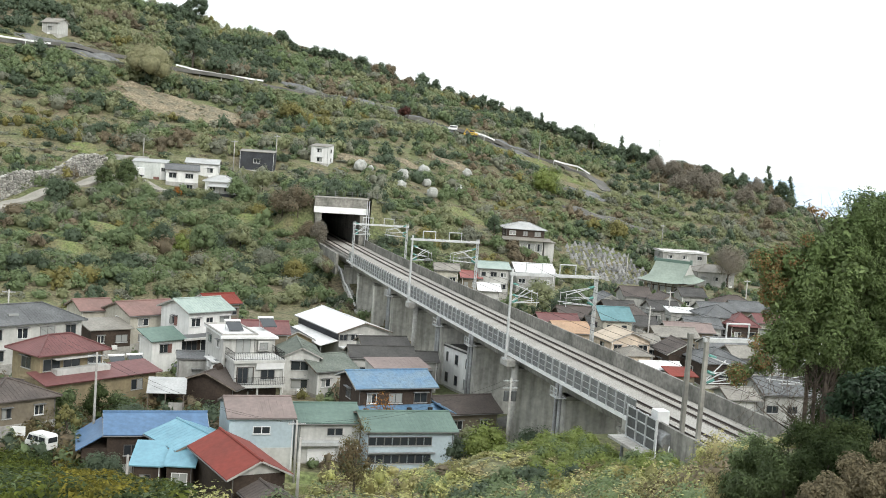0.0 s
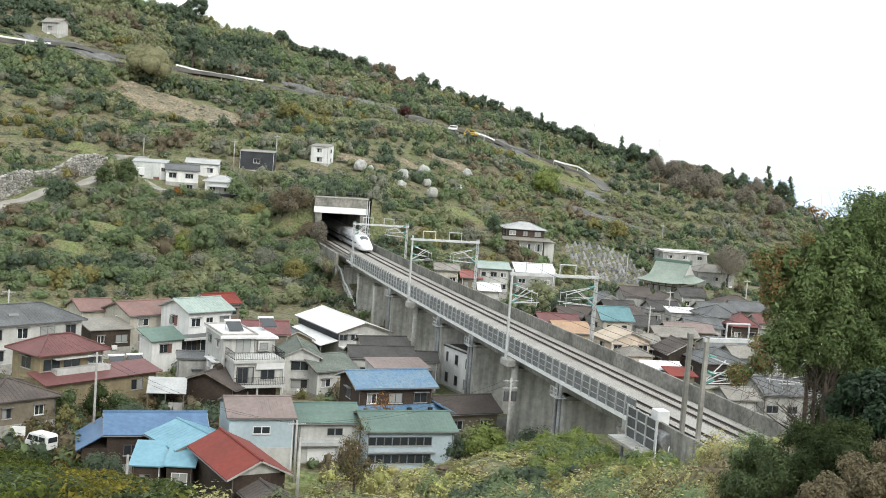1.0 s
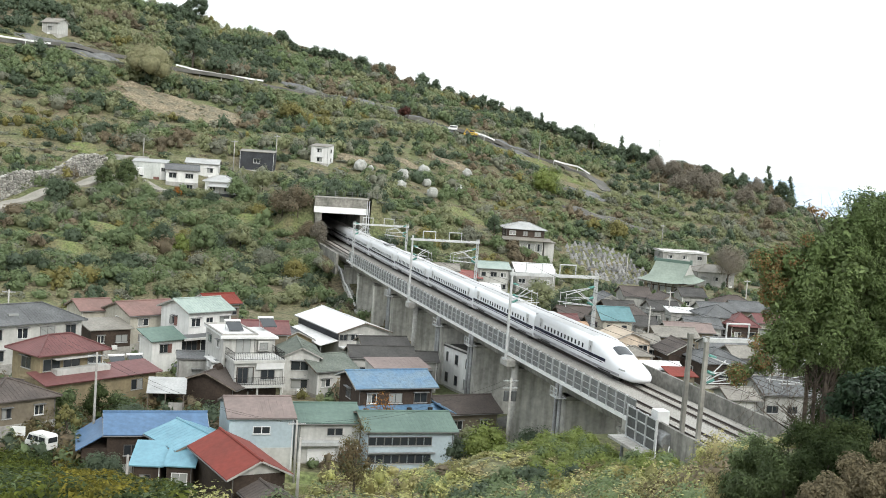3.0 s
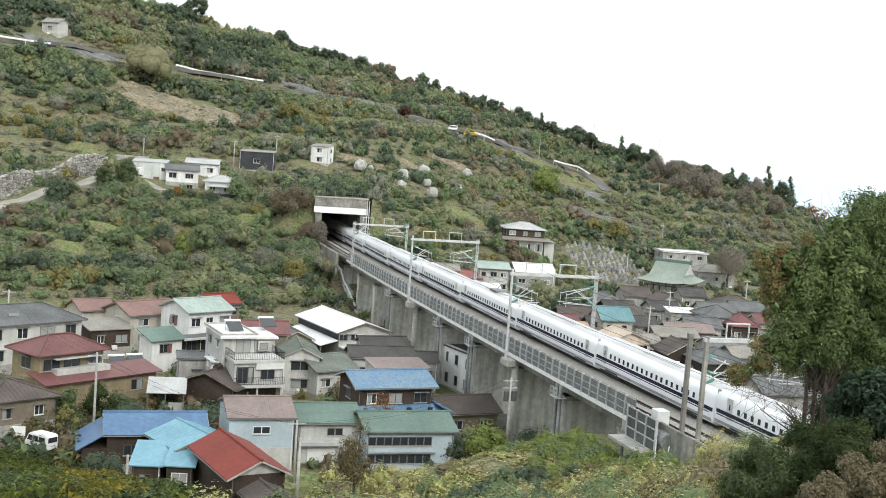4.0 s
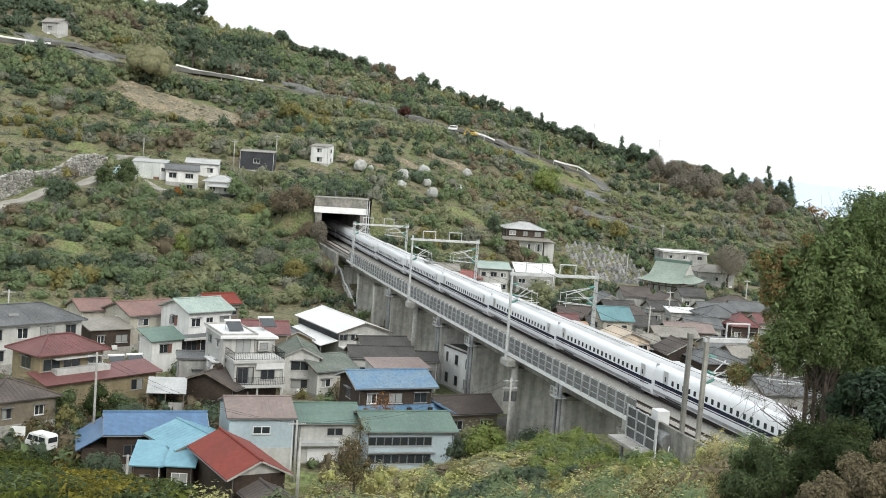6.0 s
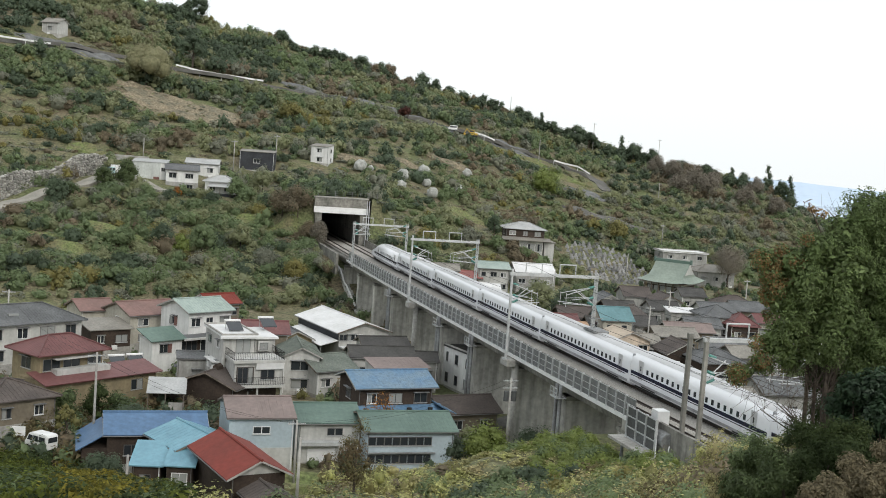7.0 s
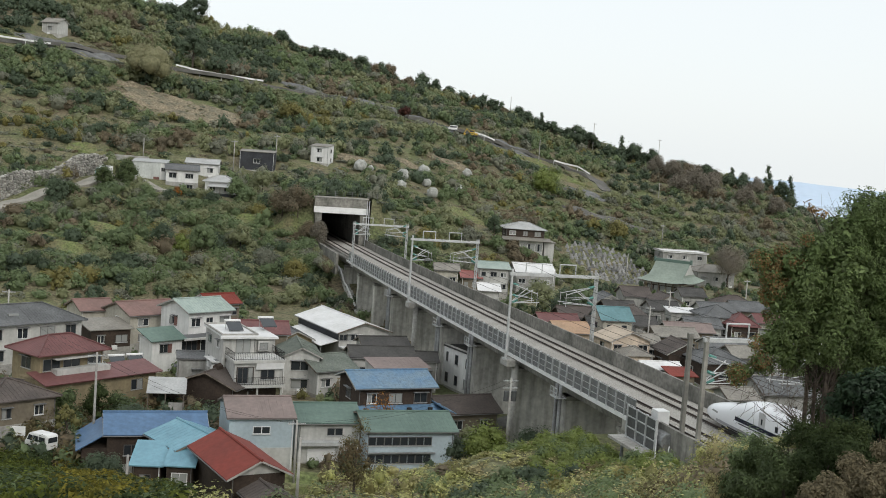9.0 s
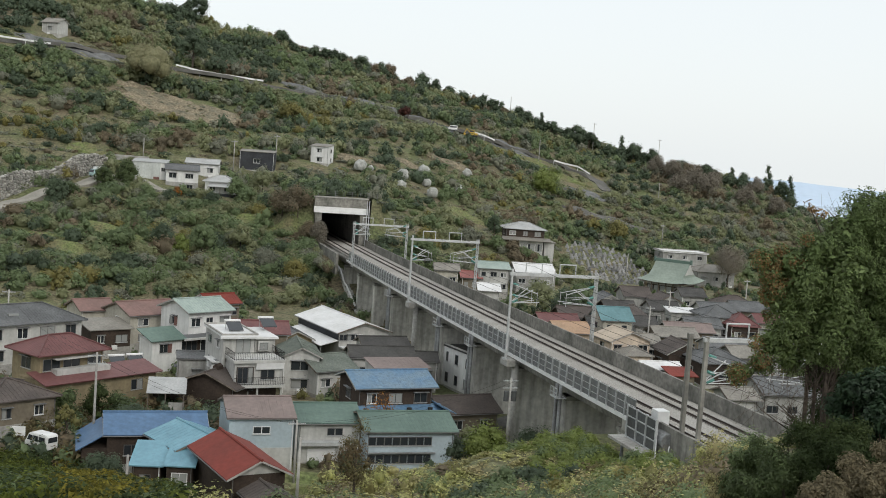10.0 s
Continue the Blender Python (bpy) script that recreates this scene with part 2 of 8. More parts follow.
def cable(bm, pts, r, n=4):
    """One bent round wire through the points."""
    pts = [Vector(p) for p in pts]
    z = (pts[-1] - pts[0]).normalized()
    x = z.orthogonal().normalized()
    y = z.cross(x)
    loft(bm, [[p + (x * math.cos(2 * math.pi * i / n) + y * math.sin(2 * math.pi * i / n)) * r for i in range(n)] for p in pts])


def strut(bm, p, q, w):
    tube(bm, p, q, w * 0.6, n=4)


def loft(bm, rings, close=True):
    vs = [[bm.verts.new(p) for p in r] for r in rings]
    n = len(vs[0])
    for a, b in zip(vs, vs[1:]):
        for i in range(n if close else n - 1):
            bm.faces.new((a[i], a[(i + 1) % n], b[(i + 1) % n], b[i]))
    return vs


def mesh_of(name, verts, faces, material):
    """A mesh from arrays of vertices and of equal faces."""
    me = bpy.data.meshes.new(name)
    k = faces.shape[1]
    me.vertices.add(len(verts))
    me.vertices.foreach_set("co", np.ascontiguousarray(verts, dtype=np.float32).ravel())
    me.loops.add(faces.size)
    me.loops.foreach_set("vertex_index", np.ascontiguousarray(faces, dtype=np.int32).ravel())
    me.polygons.add(len(faces))
    me.polygons.foreach_set("loop_start", np.arange(0, faces.size, k, dtype=np.int32))
    me.update(calc_edges=True)
    me.materials.append(material)
    return me


# ---- the railway line ----
X0, Y0, HEAD, CURV, GRADE = -20.357, 260.53, radians(-75.282), 0.00023, 0.008


def track(s, off=0.0, h=0.0):
    """The point s metres past the tunnel mouth, off metres to the sea side of the far track, h above its rails."""
    th, t2 = HEAD + CURV * s / 2, HEAD + CURV * s
    return Vector((X0 + s * math.cos(th) - math.sin(t2) * off, Y0 + s * math.sin(th) + math.cos(t2) * off, h + GRADE * s))


def heading(s):
    return HEAD + CURV * s


def track_pose(s, off=0.0, h=0.0):
    return Matrix.Translation(track(s, off, h)) @ Matrix.Rotation(heading(s), 4, "Z")


def along_track(x, y):
    """s and offset of places, by the chord (arrays)."""
    s = (x - X0) * np.cos(HEAD) + (y - Y0) * np.sin(HEAD)
    for _ in range(3):
        th = HEAD + CURV * s / 2
        cx, cy = X0 + s * np.cos(th), Y0 + s * np.sin(th)
        t2 = HEAD + CURV * s
        s = s + (x - cx) * np.cos(t2) + (y - cy) * np.sin(t2)
    th, t2 = HEAD + CURV * s / 2, HEAD + CURV * s
    off = -(x - X0 - s * np.cos(th)) * np.sin(t2) + (y - Y0 - s * np.sin(th)) * np.cos(t2)
    return s, off


# ---- the lie of the land ----
def step(a, b, x):
    t = np.clip((x - a) / (b - a), 0, 1)
    return t * t * (3 - 2 * t)


def ground_z(x, y):
    """Height of the ground (arrays): near slope, valley floor, far hillside, sea bed."""
    x, y = np.asarray(x, float), np.asarray(y, float)
    valley = np.clip(-11.6 + 0.022 * (y - 108), -11.6, -9.8) + 0.6 * step(-20, -60, x) * step(160, 120, y)
    k = np.interp(x, (-60, 2, 22, 60), (0.302, 0.298, 0.235, 0.2))
    near = np.where(y > 0, 20.9 - k * y - 0.5 * step(0, 6, y), 20.9 - 0.02 * y)
    near = near + 4.2 * np.exp(-((x - 13) / 7) ** 2 - ((y - 22) / 12) ** 2) + 3.8 * np.exp(-((x - 20) / 7) ** 2 - ((y - 58) / 13) ** 2)
    foot = np.interp(x, (-160, -76, -52, -14, -4, 12, 32, 69, 120, 200), (194, 203, 218, 222, 240, 262, 300, 336, 350, 360))
    crest_y = np.interp(x, (-160, -90, 20, 70, 115, 135, 200), (440, 480, 480, 470, 460, 450, 430))
    crest_z = np.interp(x, (-200, -121, -73, -25, 23, 70, 115, 135, 165, 210), (92, 71, 60.5, 51, 38.5, 26.5, 17.5, 12, 0, -14))
    t = (y - foot) / (crest_y - foot)
    hill = -10 + (crest_z + 10) * np.where(t < 1, t, 1 - 0.12 * (t - 1))
    hill = hill + 5.0 * np.exp(-((x + 26) / 22) ** 2 - ((y - 278) / 16) ** 2) + 5.3 * np.exp(-((x - 23) / 13) ** 2 - ((y - 295) / 9) ** 2)
    # terraces
    lump = 1.1 * np.sin(x * 0.045 + y * 0.03) * np.sin(y * 0.06 - x * 0.02)
    terr = np.where(t > 0.05, np.sin(hill * 2.1) * 0.35 + lump, 0)
    z = np.maximum(np.maximum(valley, near), hill + terr)
    # railway: trough, tunnel cover and cutting
    s, off = along_track(x, y)
    d = np.abs(off + 2.1)
    bed = GRADE * s - 1.3
    open_line = step(-5.5, -4.0, s) * step(60, 40, s) * step(13.0, 7.5, d)
    z = z + (np.minimum(z, bed) - z) * open_line
    cover = step(-5.0, -6.5, s) * step(16, 8, d) * step(-520, -480, s)
    z = z + (np.maximum(z, 10.3) - z) * cover
    cut = step(166, 176, s) * step(16, 7, d)
    z = z + (bed - z) * cut
    # green bank under the viaduct's end
    bank = -11.4 + 9.6 * step(139, 161, s) - 0.22 * np.clip(d - 6, 0, 30)
    z = np.where((s > 138) & (s < 175), np.maximum(z, np.minimum(bank, -2.3)), z)
    # down to the sea far out
    r = np.hypot(x - 0, y - 230)
    z = z + (-70 - z) * step(560, 1100, r)
    return z


def gz(x, y):
    return float(ground_z(x, y))


def build_land():
    def axis(a, b, h):
        mid = list(np.arange(a, b + 0.1, h))
        out = [18, 40, 80, 160, 320, 640, 1280, 2400, 4400]
        return np.array([a - o for o in out[::-1]] + mid + [b + o for o in out])
    xs, ys = axis(-250, 230, 2.5), axis(-60, 560, 2.5)
    gx, gy = np.meshgrid(xs, ys)
    z = ground_z(gx, gy)
    rng = np.random.default_rng(3)
    z = z + rng.normal(0, 0.12, z.shape) * (np.hypot(gx, gy - 230) < 500)
    v = np.stack([gx, gy, z], -1).reshape(-1, 3)
    w = len(xs)
    i = np.arange(len(ys) - 1)[:, None] * w + np.arange(w - 1)[None, :]
    f = np.stack([i, i + 1, i + 1 + w, i + w], -1).reshape(-1, 4)
    # the tunnel mouth is open
    s, off = along_track(v[:, 0], v[:, 1])
    hole = (s < -3.6) & (s > -11.0) & (np.abs(off + 2.1) < 5.6)
    f = f[~hole[f].any(axis=1)]
    me = mesh_of("ground", v, f, M["earth"])
    me.shade_smooth()
    tagged(new("ground", me), "grassy valley floor and terraced brown-green hillside", "ground", kind="structure")
    bm = bmesh.new()
    box(bm, -4600, 4600, -4600, 4700, -64, -60)
    tagged(part("water", bm, M["sea"]), "pale hazy blue sea beyond the headland", "sea", kind="structure")
    # low far shore
    rng = random.Random(5)
    bm = bmesh.new()
    rows = []
    for i in range(60):
        x = 300 + i * 50
        h = -66 + 72 * step(2300, 900, x) + rng.uniform(-1.5, 1.5)
        rows.append([(x, 3300, -66), (x, 3330, (h - 66) / 2), (x, 3400, h), (x, 3700, -66)])
    loft(bm, rows, close=False)
    tagged(part("backdrop", bm, M["haze_hill"]), "faint blue far shore across the water", "far hills", kind="structure")


M["earth"] = mat("grassy_earth", (0.115, 0.132, 0.06), (0.16, 0.135, 0.088), 0.95, 0.11, 1.9, 0.55, 0.8)
M["sea"] = mat("hazy_sea", (0.40, 0.47, 0.52), (0.46, 0.52, 0.56), 0.12, 0.004, 0.05, 0.03, 0.0)
# the haze of distance is put into this pale blue base colour
M["haze_hill"] = mat("hazy_far_hills", (0.50, 0.60, 0.72), (0.46, 0.56, 0.68), 1.0, 0.003, 0.05, 0.03, 0.0)
build_land()


# ---- railway viaduct ----
def sweep(s0, s1, prof, n):
    """The closed profile of (off, h) swept along the line."""
    bm = bmesh.new()
    rings = [[track(s0 + (s1 - s0) * i / n, o, h) for o, h in prof] for i in range(n + 1)]
    vs = loft(bm, rings)
    bm.faces.new(vs[0])
    bm.faces.new(vs[-1][::-1])
    bmesh.ops.recalc_face_normals(bm, faces=bm.faces)
    return bm


def rect_prof(o0, o1, h0, h1):
    return [(o0, h0), (o1, h0), (o1, h1), (o0, h1)]


M["parapet"] = mat("stained_parapet_concrete", (0.25, 0.24, 0.215), (0.14, 0.138, 0.122), 0.92, 0.35, 2.0, 0.3)
M["rust_shadow_ballast"] = mat("rust_stained_ballast", (0.062, 0.052, 0.045), (0.045, 0.038, 0.034), 0.95, 0.3, 9.0, 0.35, 0.6)


def build_viaduct():
    v = thing("railway_viaduct", Matrix(), "grey weathered concrete double-track railway viaduct on wall piers", "viaduct")
    part("deck", sweep(-5, 166, [(-5.75, -0.75), (3.5, -0.75), (3.5, -1.25), (2.9, -1.45), (2.7, -2.5), (-4.6, -2.5), (-4.9, -1.5), (-5.75, -1.2)], 40), M["concrete"], v)
    part("edge_beam", sweep(24, 163, rect_prof(-5.9, -5.77, -1.35, -0.95), 36), M["white_paint"], v, "light grey steel edge beam")
    for s in (20.5, 36, 51.5, 67, 83.8, 99, 114.8, 130.5, 145.5, 160):
        p = boxed(-0.9, 0.9, -2.9, 5.4, -15.5 - GRADE * s, -2.5, bevel=0.06)
        ob = part("pier", p, M["dark_concrete"], v)
        ob.matrix_basis = track_pose(s) @ Matrix.Rotation(math.pi, 4, "Z")
        cap = part("pier_cap", boxed(-1.1, 1.1, -3.05, 5.5, -2.9, -2.5, bevel=0.05), M["concrete"], v)
        cap.matrix_basis = ob.matrix_basis
    for s in (83.8, 130.5):
        bm = bmesh.new()
        tube(bm, (0, 0, -15), (0, 0, -2.0), 0.42, n=14)
        part("mast_column", bm, M["pale_concrete"], v, smooth=True).matrix_basis = track_pose(s + 1.0, -5.7)
        bm = boxed(-1.3, 1.0, -0.55, 0.55, -0.45, 0.35, bevel=0.08)
        part("mast_bracket", bm, M["pale_concrete"], v, "pale concrete mast bracket").matrix_basis = track_pose(s + 0.6, -6.5, -1.75)
    for s in (67, 99, 114.8, 145.5):
        for ds in (-0.1, 0.95):
            bm = bmesh.new()
            tube(bm, (0, 0, -15), (0, 0, -1.3), 0.2, n=10)
            part("steel_post", bm, M["oldsteel"], v, "grey steel post", smooth=True).matrix_basis = track_pose(s + ds, -6.1)
        bm = bmesh.new()
        for a, b in (((-0.4, -0.6, 0), (1.4, -0.6, 0)), ((-0.4, 0.5, 0), (1.4, 0.5, 0)), ((-0.4, -0.6, 0), (-0.4, 0.5, 0)), ((1.4, -0.6, 0), (1.4, 0.5, 0)),
                     ((-0.4, -0.6, 1), (1.4, -0.6, 1)), ((-0.4, -0.6, 0), (-0.4, -0.6, 1)), ((0.5, -0.6, 0), (0.5, -0.6, 1)), ((1.4, -0.6, 0), (1.4, -0.6, 1)), ((-0.4, -0.6, 0.5), (1.4, -0.6, 0.5))):
            strut(bm, a, b, 0.09)
        box(bm, -0.4, 1.4, -0.6, 0.5, -0.06, 0.0)
        part("access_platform", bm, M["galv"], v, "small steel access platform with rails").matrix_basis = track_pose(s, -6.1, -2.6)
    # barrier of posts and grey panels on the valley side
    b = thing("noise_barrier", Matrix(), "grey panel noise barrier between pale steel posts", "barrier")
    post = part("barrier_post", boxed(-0.06, 0.06, -0.2, 0.1, -1.0, 0.98), M["galv"], b)
    panel = part("barrier_panel", boxed(0.08, 1.92, -0.035, 0.035, -0.95, 0.9), M["panel"], b)
    bar = part("barrier_rail", boxed(0.05, 1.95, -0.09, -0.02, -0.025, 0.025), M["galv"], b)
    first = True
    for i in range(68):
        s = 27 + 2 * i
        m = track_pose(s, -5.72)
        if first:
            post.matrix_basis, panel.matrix_basis, bar.matrix_basis, first = m, m, m @ Matrix.Translation((0, 0, -0.4)), False
        else:
            share(post, m)
            share(panel, m)
            share(bar, m @ Matrix.Translation((0, 0, -0.4)))
        share(bar, m @ Matrix.Translation((0, 0, 0.24)))
        share(bar, m @ Matrix.Translation((0, 0, 0.9)))
    # concrete parapet on the sea side, in cast lengths
    w = thing("parapet_wall", Matrix(), "stained grey concrete parapet along the far track", "parapet")
    sec = part("wall_panel", boxed(0.02, 4.98, -0.12, 0.12, -1.2, 1.15, bevel=0.02), M["parapet"], w)
    rib = part("wall_rib", boxed(-0.12, 0.12, -0.15, 0.16, -1.2, 1.16, bevel=0.02), M["parapet"], w)
    for i in range(38):
        m = track_pose(-4 + 5 * i, 3.2)
        if i == 0:
            sec.matrix_basis, rib.matrix_basis = m, m
        else:
            share(sec, m)
            share(rib, m)
    w = thing("kerb_wall", Matrix(), "low grey concrete wall at the viaduct's end", "wall")
    sec = part("wall_panel", boxed(0.02, 4.98, -0.15, 0.15, -4.0, 0.8, bevel=0.03), M["concrete"], w)
    for i in range(9):
        m = track_pose(170.6 + 5 * i, -7.3)
        if i == 0:
            sec.matrix_basis = m
        else:
            share(sec, m)
    bm = sweep(160, 168, rect_prof(-5.5, 3.0, -16, -1.3), 2)
    part("abutment", bm, M["dark_concrete"], v)
    # track bed, rails and sleepers
    t = thing("railway_track", Matrix(), "double railway track on pale grey ballast", "railway track")
    prof = [(-5.3, -0.75), (3.0, -0.75), (3.0, -0.42), (1.9, -0.2), (-6.1 + 0.9, -0.2), (-5.3, -0.4)]
    part("ballast", sweep(-140, 320, prof, 120), M["ballast"], t)
    for c in (0.0, -4.25):
        for g in (-0.75, 0.75):
            part("rail", sweep(-140, 320, [(c + g - 0.075, -0.18), (c + g + 0.075, -0.18), (c + g + 0.04, -0.02), (c + g - 0.04, -0.02)], 120), M["rail"], t)
            part("rail_head", sweep(-140, 320, [(c + g - 0.035, -0.02), (c + g + 0.035, -0.02), (c + g + 0.035, 0.0), (c + g - 0.035, 0.0)], 120), M["railtop"], t)
            # strip colour joins rust stain with the rail's shadow painted in
            part("stained_ballast", sweep(-140, 320, [(c + g - 0.32, -0.2), (c + g + 0.32, -0.2), (c + g + 0.25, -0.135), (c + g - 0.25, -0.135)], 120), M["rust_shadow_ballast"], t, "rust-brown ballast along the rail, darkened for its shadow")
    bm = bmesh.new()
    prism(bm, [(-0.12, -1.2, 0), (0.12, -1.2, 0), (0.1, -1.2, 0.05), (-0.1, -1.2, 0.05)], (0, 2.4, 0))
    bmesh.ops.recalc_face_normals(bm, faces=bm.faces)
    one = part("sleeper", bm, M["ballast"], t)
    vs, fs = [], []
    for c in (0.0, -4.25):
        for i in range(520):
            s = -12 + 0.45 * i
            m = track_pose(s, c, -0.2)
            if 116 < s < 182:
                if i == 285 and c == 0.0:
                    one.matrix_basis = m
                else:
                    share(one, m)
                continue
            k = len(vs)
            vs += [m @ Vector(p) for p in ((-0.12, -1.2, 0), (0.12, -1.2, 0), (0.12, 1.2, 0), (-0.12, 1.2, 0), (-0.1, -1.18, 0.05), (0.1, -1.18, 0.05), (0.1, 1.18, 0.05), (-0.1, 1.18, 0.05))]
            fs += [(k + 4, k + 5, k + 6, k + 7), (k, k + 1, k + 5, k + 4), (k + 1, k + 2, k + 6, k + 5), (k + 2, k + 3, k + 7, k + 6), (k + 3, k, k + 4, k + 7)]
    ob = new("far_sleeper", mesh_of("far_sleeper", np.array(vs), np.array(fs), M["ballast"]))
    ob.parent = t
    tagged(ob, "grey concrete sleepers", kind="stuff")


def build_tunnel():
    t = thing("tunnel_portal", Matrix(), "grey concrete railway tunnel mouth in the hillside", "tunnel")
    c, s0 = -2.1, -4.6
    for o0, o1, h0, h1, nm in ((c - 6.6, c - 5.1, -2.5, 6.9, "side_wall"), (c + 3.9, c + 5.3, -2.5, 6.9, "side_wall"), (c - 6.9, c + 5.5, 7.35, 10.4, "head_wall")):
        part(nm, sweep(s0 - 9.0, s0, rect_prof(o0, o1, h0, h1), 1), M["parapet"], t)
    part("lintel", sweep(s0 + 0.01, s0 + 0.4, rect_prof(c - 7.0, c + 5.6, 6.9, 8.3), 1), M["white_paint"], t, "bright white lintel beam")
    part("coping", sweep(s0 - 1.6, s0 + 0.15, rect_prof(c - 7.1, c + 5.7, 10.4, 10.65), 1), M["pale_concrete"], t)
    for o0, o1, h0, h1 in ((c - 5.4, c - 5.1, -1, 7), (c + 3.9, c + 4.2, -1, 7), (c - 5.4, c + 5.4, 7.0, 7.3), (c - 5.4, c + 5.4, -1.3, -0.8)):
        part("lining", sweep(-140, s0 - 0.02, rect_prof(o0, o1, h0, h1), 12), M["dark_concrete"], t)
    part("lining", sweep(-140.5, -140, rect_prof(c - 5.4, c + 5.4, -1.3, 7.3), 1), M["dark_concrete"], t)
    bm = bmesh.new()
    for o in (c + 5.2, c + 5.7):
        tube(bm, track(-3.4, o, -1), track(-3.4, o, 10.2), 0.12, n=8)
    part("drain_pipe", bm, M["galv"], t)
    # wing walls of fitted stone down both sides
    for side, o, run in (("valley", c - 5.9, 30.0), ("sea", c + 6.0, 9.0)):
        w = part("wing_wall", sweep(s0, s0 + run, rect_prof(o - 0.25, o + 0.25, -4.0, 0.3), 8), M["parapet"], t)
    # fence on top of the bank
    f = thing("bank_fence", Matrix(), "thin grey wire fence above the tunnel mouth", "fence")
    for i in range(9):
        o = c - 7.5 + i * 2.0
        p = track(-9, o)
        z = gz(p.x, p.y)
        bm = bmesh.new()
        tube(bm, (p.x, p.y, z - 0.3), (p.x, p.y, z + 1.5), 0.05, n=6)
        part("fence_post", bm, M["oldsteel"], f)
        if i < 8:
            q = track(-9, o + 2.0)
            zq = gz(q.x, q.y)
            for dz in (0.5, 0.95, 1.4):
                bm = bmesh.new()
                tube(bm, (p.x, p.y, z + dz), (q.x, q.y, zq + dz), 0.02, n=4)
                part("fence_wire", bm, M["oldsteel"], f)


def gantry(s, beam_h, near=-6.9, far=3.75, first_z=-1.5, arms=True):
    """Overhead-line portal: two lattice masts, a beam, hoops and cantilever arms."""
    g = thing("catenary_gantry", track_pose(s), "pale steel overhead line gantry spanning both tracks", "gantry", "gantries along the line")
    for o, z0, nm in ((near, first_z, "mast"), (far, -1.0, "mast")):
        bm = bmesh.new()
        if o < 0 and beam_h > 8 and s < 170:
            tube(bm, (0, o, z0), (0, o, beam_h + 0.6), 0.18, 0.13, n=12)
            box(bm, -0.3, 0.3, o - 0.3, o + 0.3, z0, z0 + 0.25)
        elif o < 0 and s > 170:
            box(bm, -0.16, 0.16, o - 0.16, o + 0.16, z0 - 3, beam_h + 0.3, bevel=0.03)
        else:
            w = 0.15
            for dx in (-w, w):
                for dy in (-w, w):
                    tube(bm, (dx, o + dy, z0), (dx, o + dy, beam_h + 0.5), 0.05, n=5)
            for i in range(int((beam_h - z0) / 0.7)):
                z = z0 + 0.7 * i
                sx = w * (1 if i % 2 else -1)
                for dy in (-w, w):
                    strut(bm, (sx, o + dy, z), (-sx, o + dy, z + 0.7), 0.05)
                for dx in (-w, w):
                    strut(bm, (dx, o + sx, z), (dx, o - sx, z + 0.7), 0.05)
        part(nm, bm, M["concrete" if o < 0 and s > 170 else "galv"], g)
    bm = bmesh.new()
    box(bm, -0.16, 0.16, near - 0.3, far + 0.3, beam_h - 0.16, beam_h + 0.18, bevel=0.02)
    part("beam", bm, M["galv"], g)
    for c in (0.0, -4.25):
        bm = bmesh.new()
        for a, b in (((0, c - 1.0, beam_h), (0, c - 1.0, beam_h + 1.35)), ((0, c + 1.0, beam_h), (0, c + 1.0, beam_h + 1.35)), ((0, c - 1.05, beam_h + 1.35), (0, c + 1.05, beam_h + 1.35))):
            tube(bm, a, b, 0.07, n=6)
        part("feeder_hoop", bm, M["galv"], g)
    if arms:
        for o, c in ((near, -4.25), (far, 0.0)):
            d = 1 if c > o else -1
            for sx in (-0.45, 0.45):
                bm = bmesh.new()
                tip = o + d * (abs(c - o) + 0.3)
                tube(bm, (0, o, 7.5), (sx * 2, tip, 6.5), 0.05, n=6)
                tube(bm, (0, o, 5.3), (sx * 2, o + d * 2.4, 6.95), 0.05, n=6)
                tube(bm, (0, o, 5.2), (sx * 2, tip + d * 0.3, 5.5), 0.045, n=6)
                tube(bm, (0, o, 6.2), (sx * 2, tip - d * 0.5, 5.9), 0.035, n=6)
                tube(bm, (sx * 2, tip, 5.1), (sx * 2, tip, 6.7), 0.035, n=6)
                part("cantilever_arm", bm, M["galv"], g)
                for z in (7.5, 5.3, 6.2):
                    bm = bmesh.new()
                    tube(bm, (sx * 0.1, o + d * 0.25, z), (sx * 0.3, o + d * 0.85, z - (0.2 if z > 6 else -0.3)), 0.13, n=8)
                    part("insulator", bm, M["teal"], g, "teal insulator")
    return g


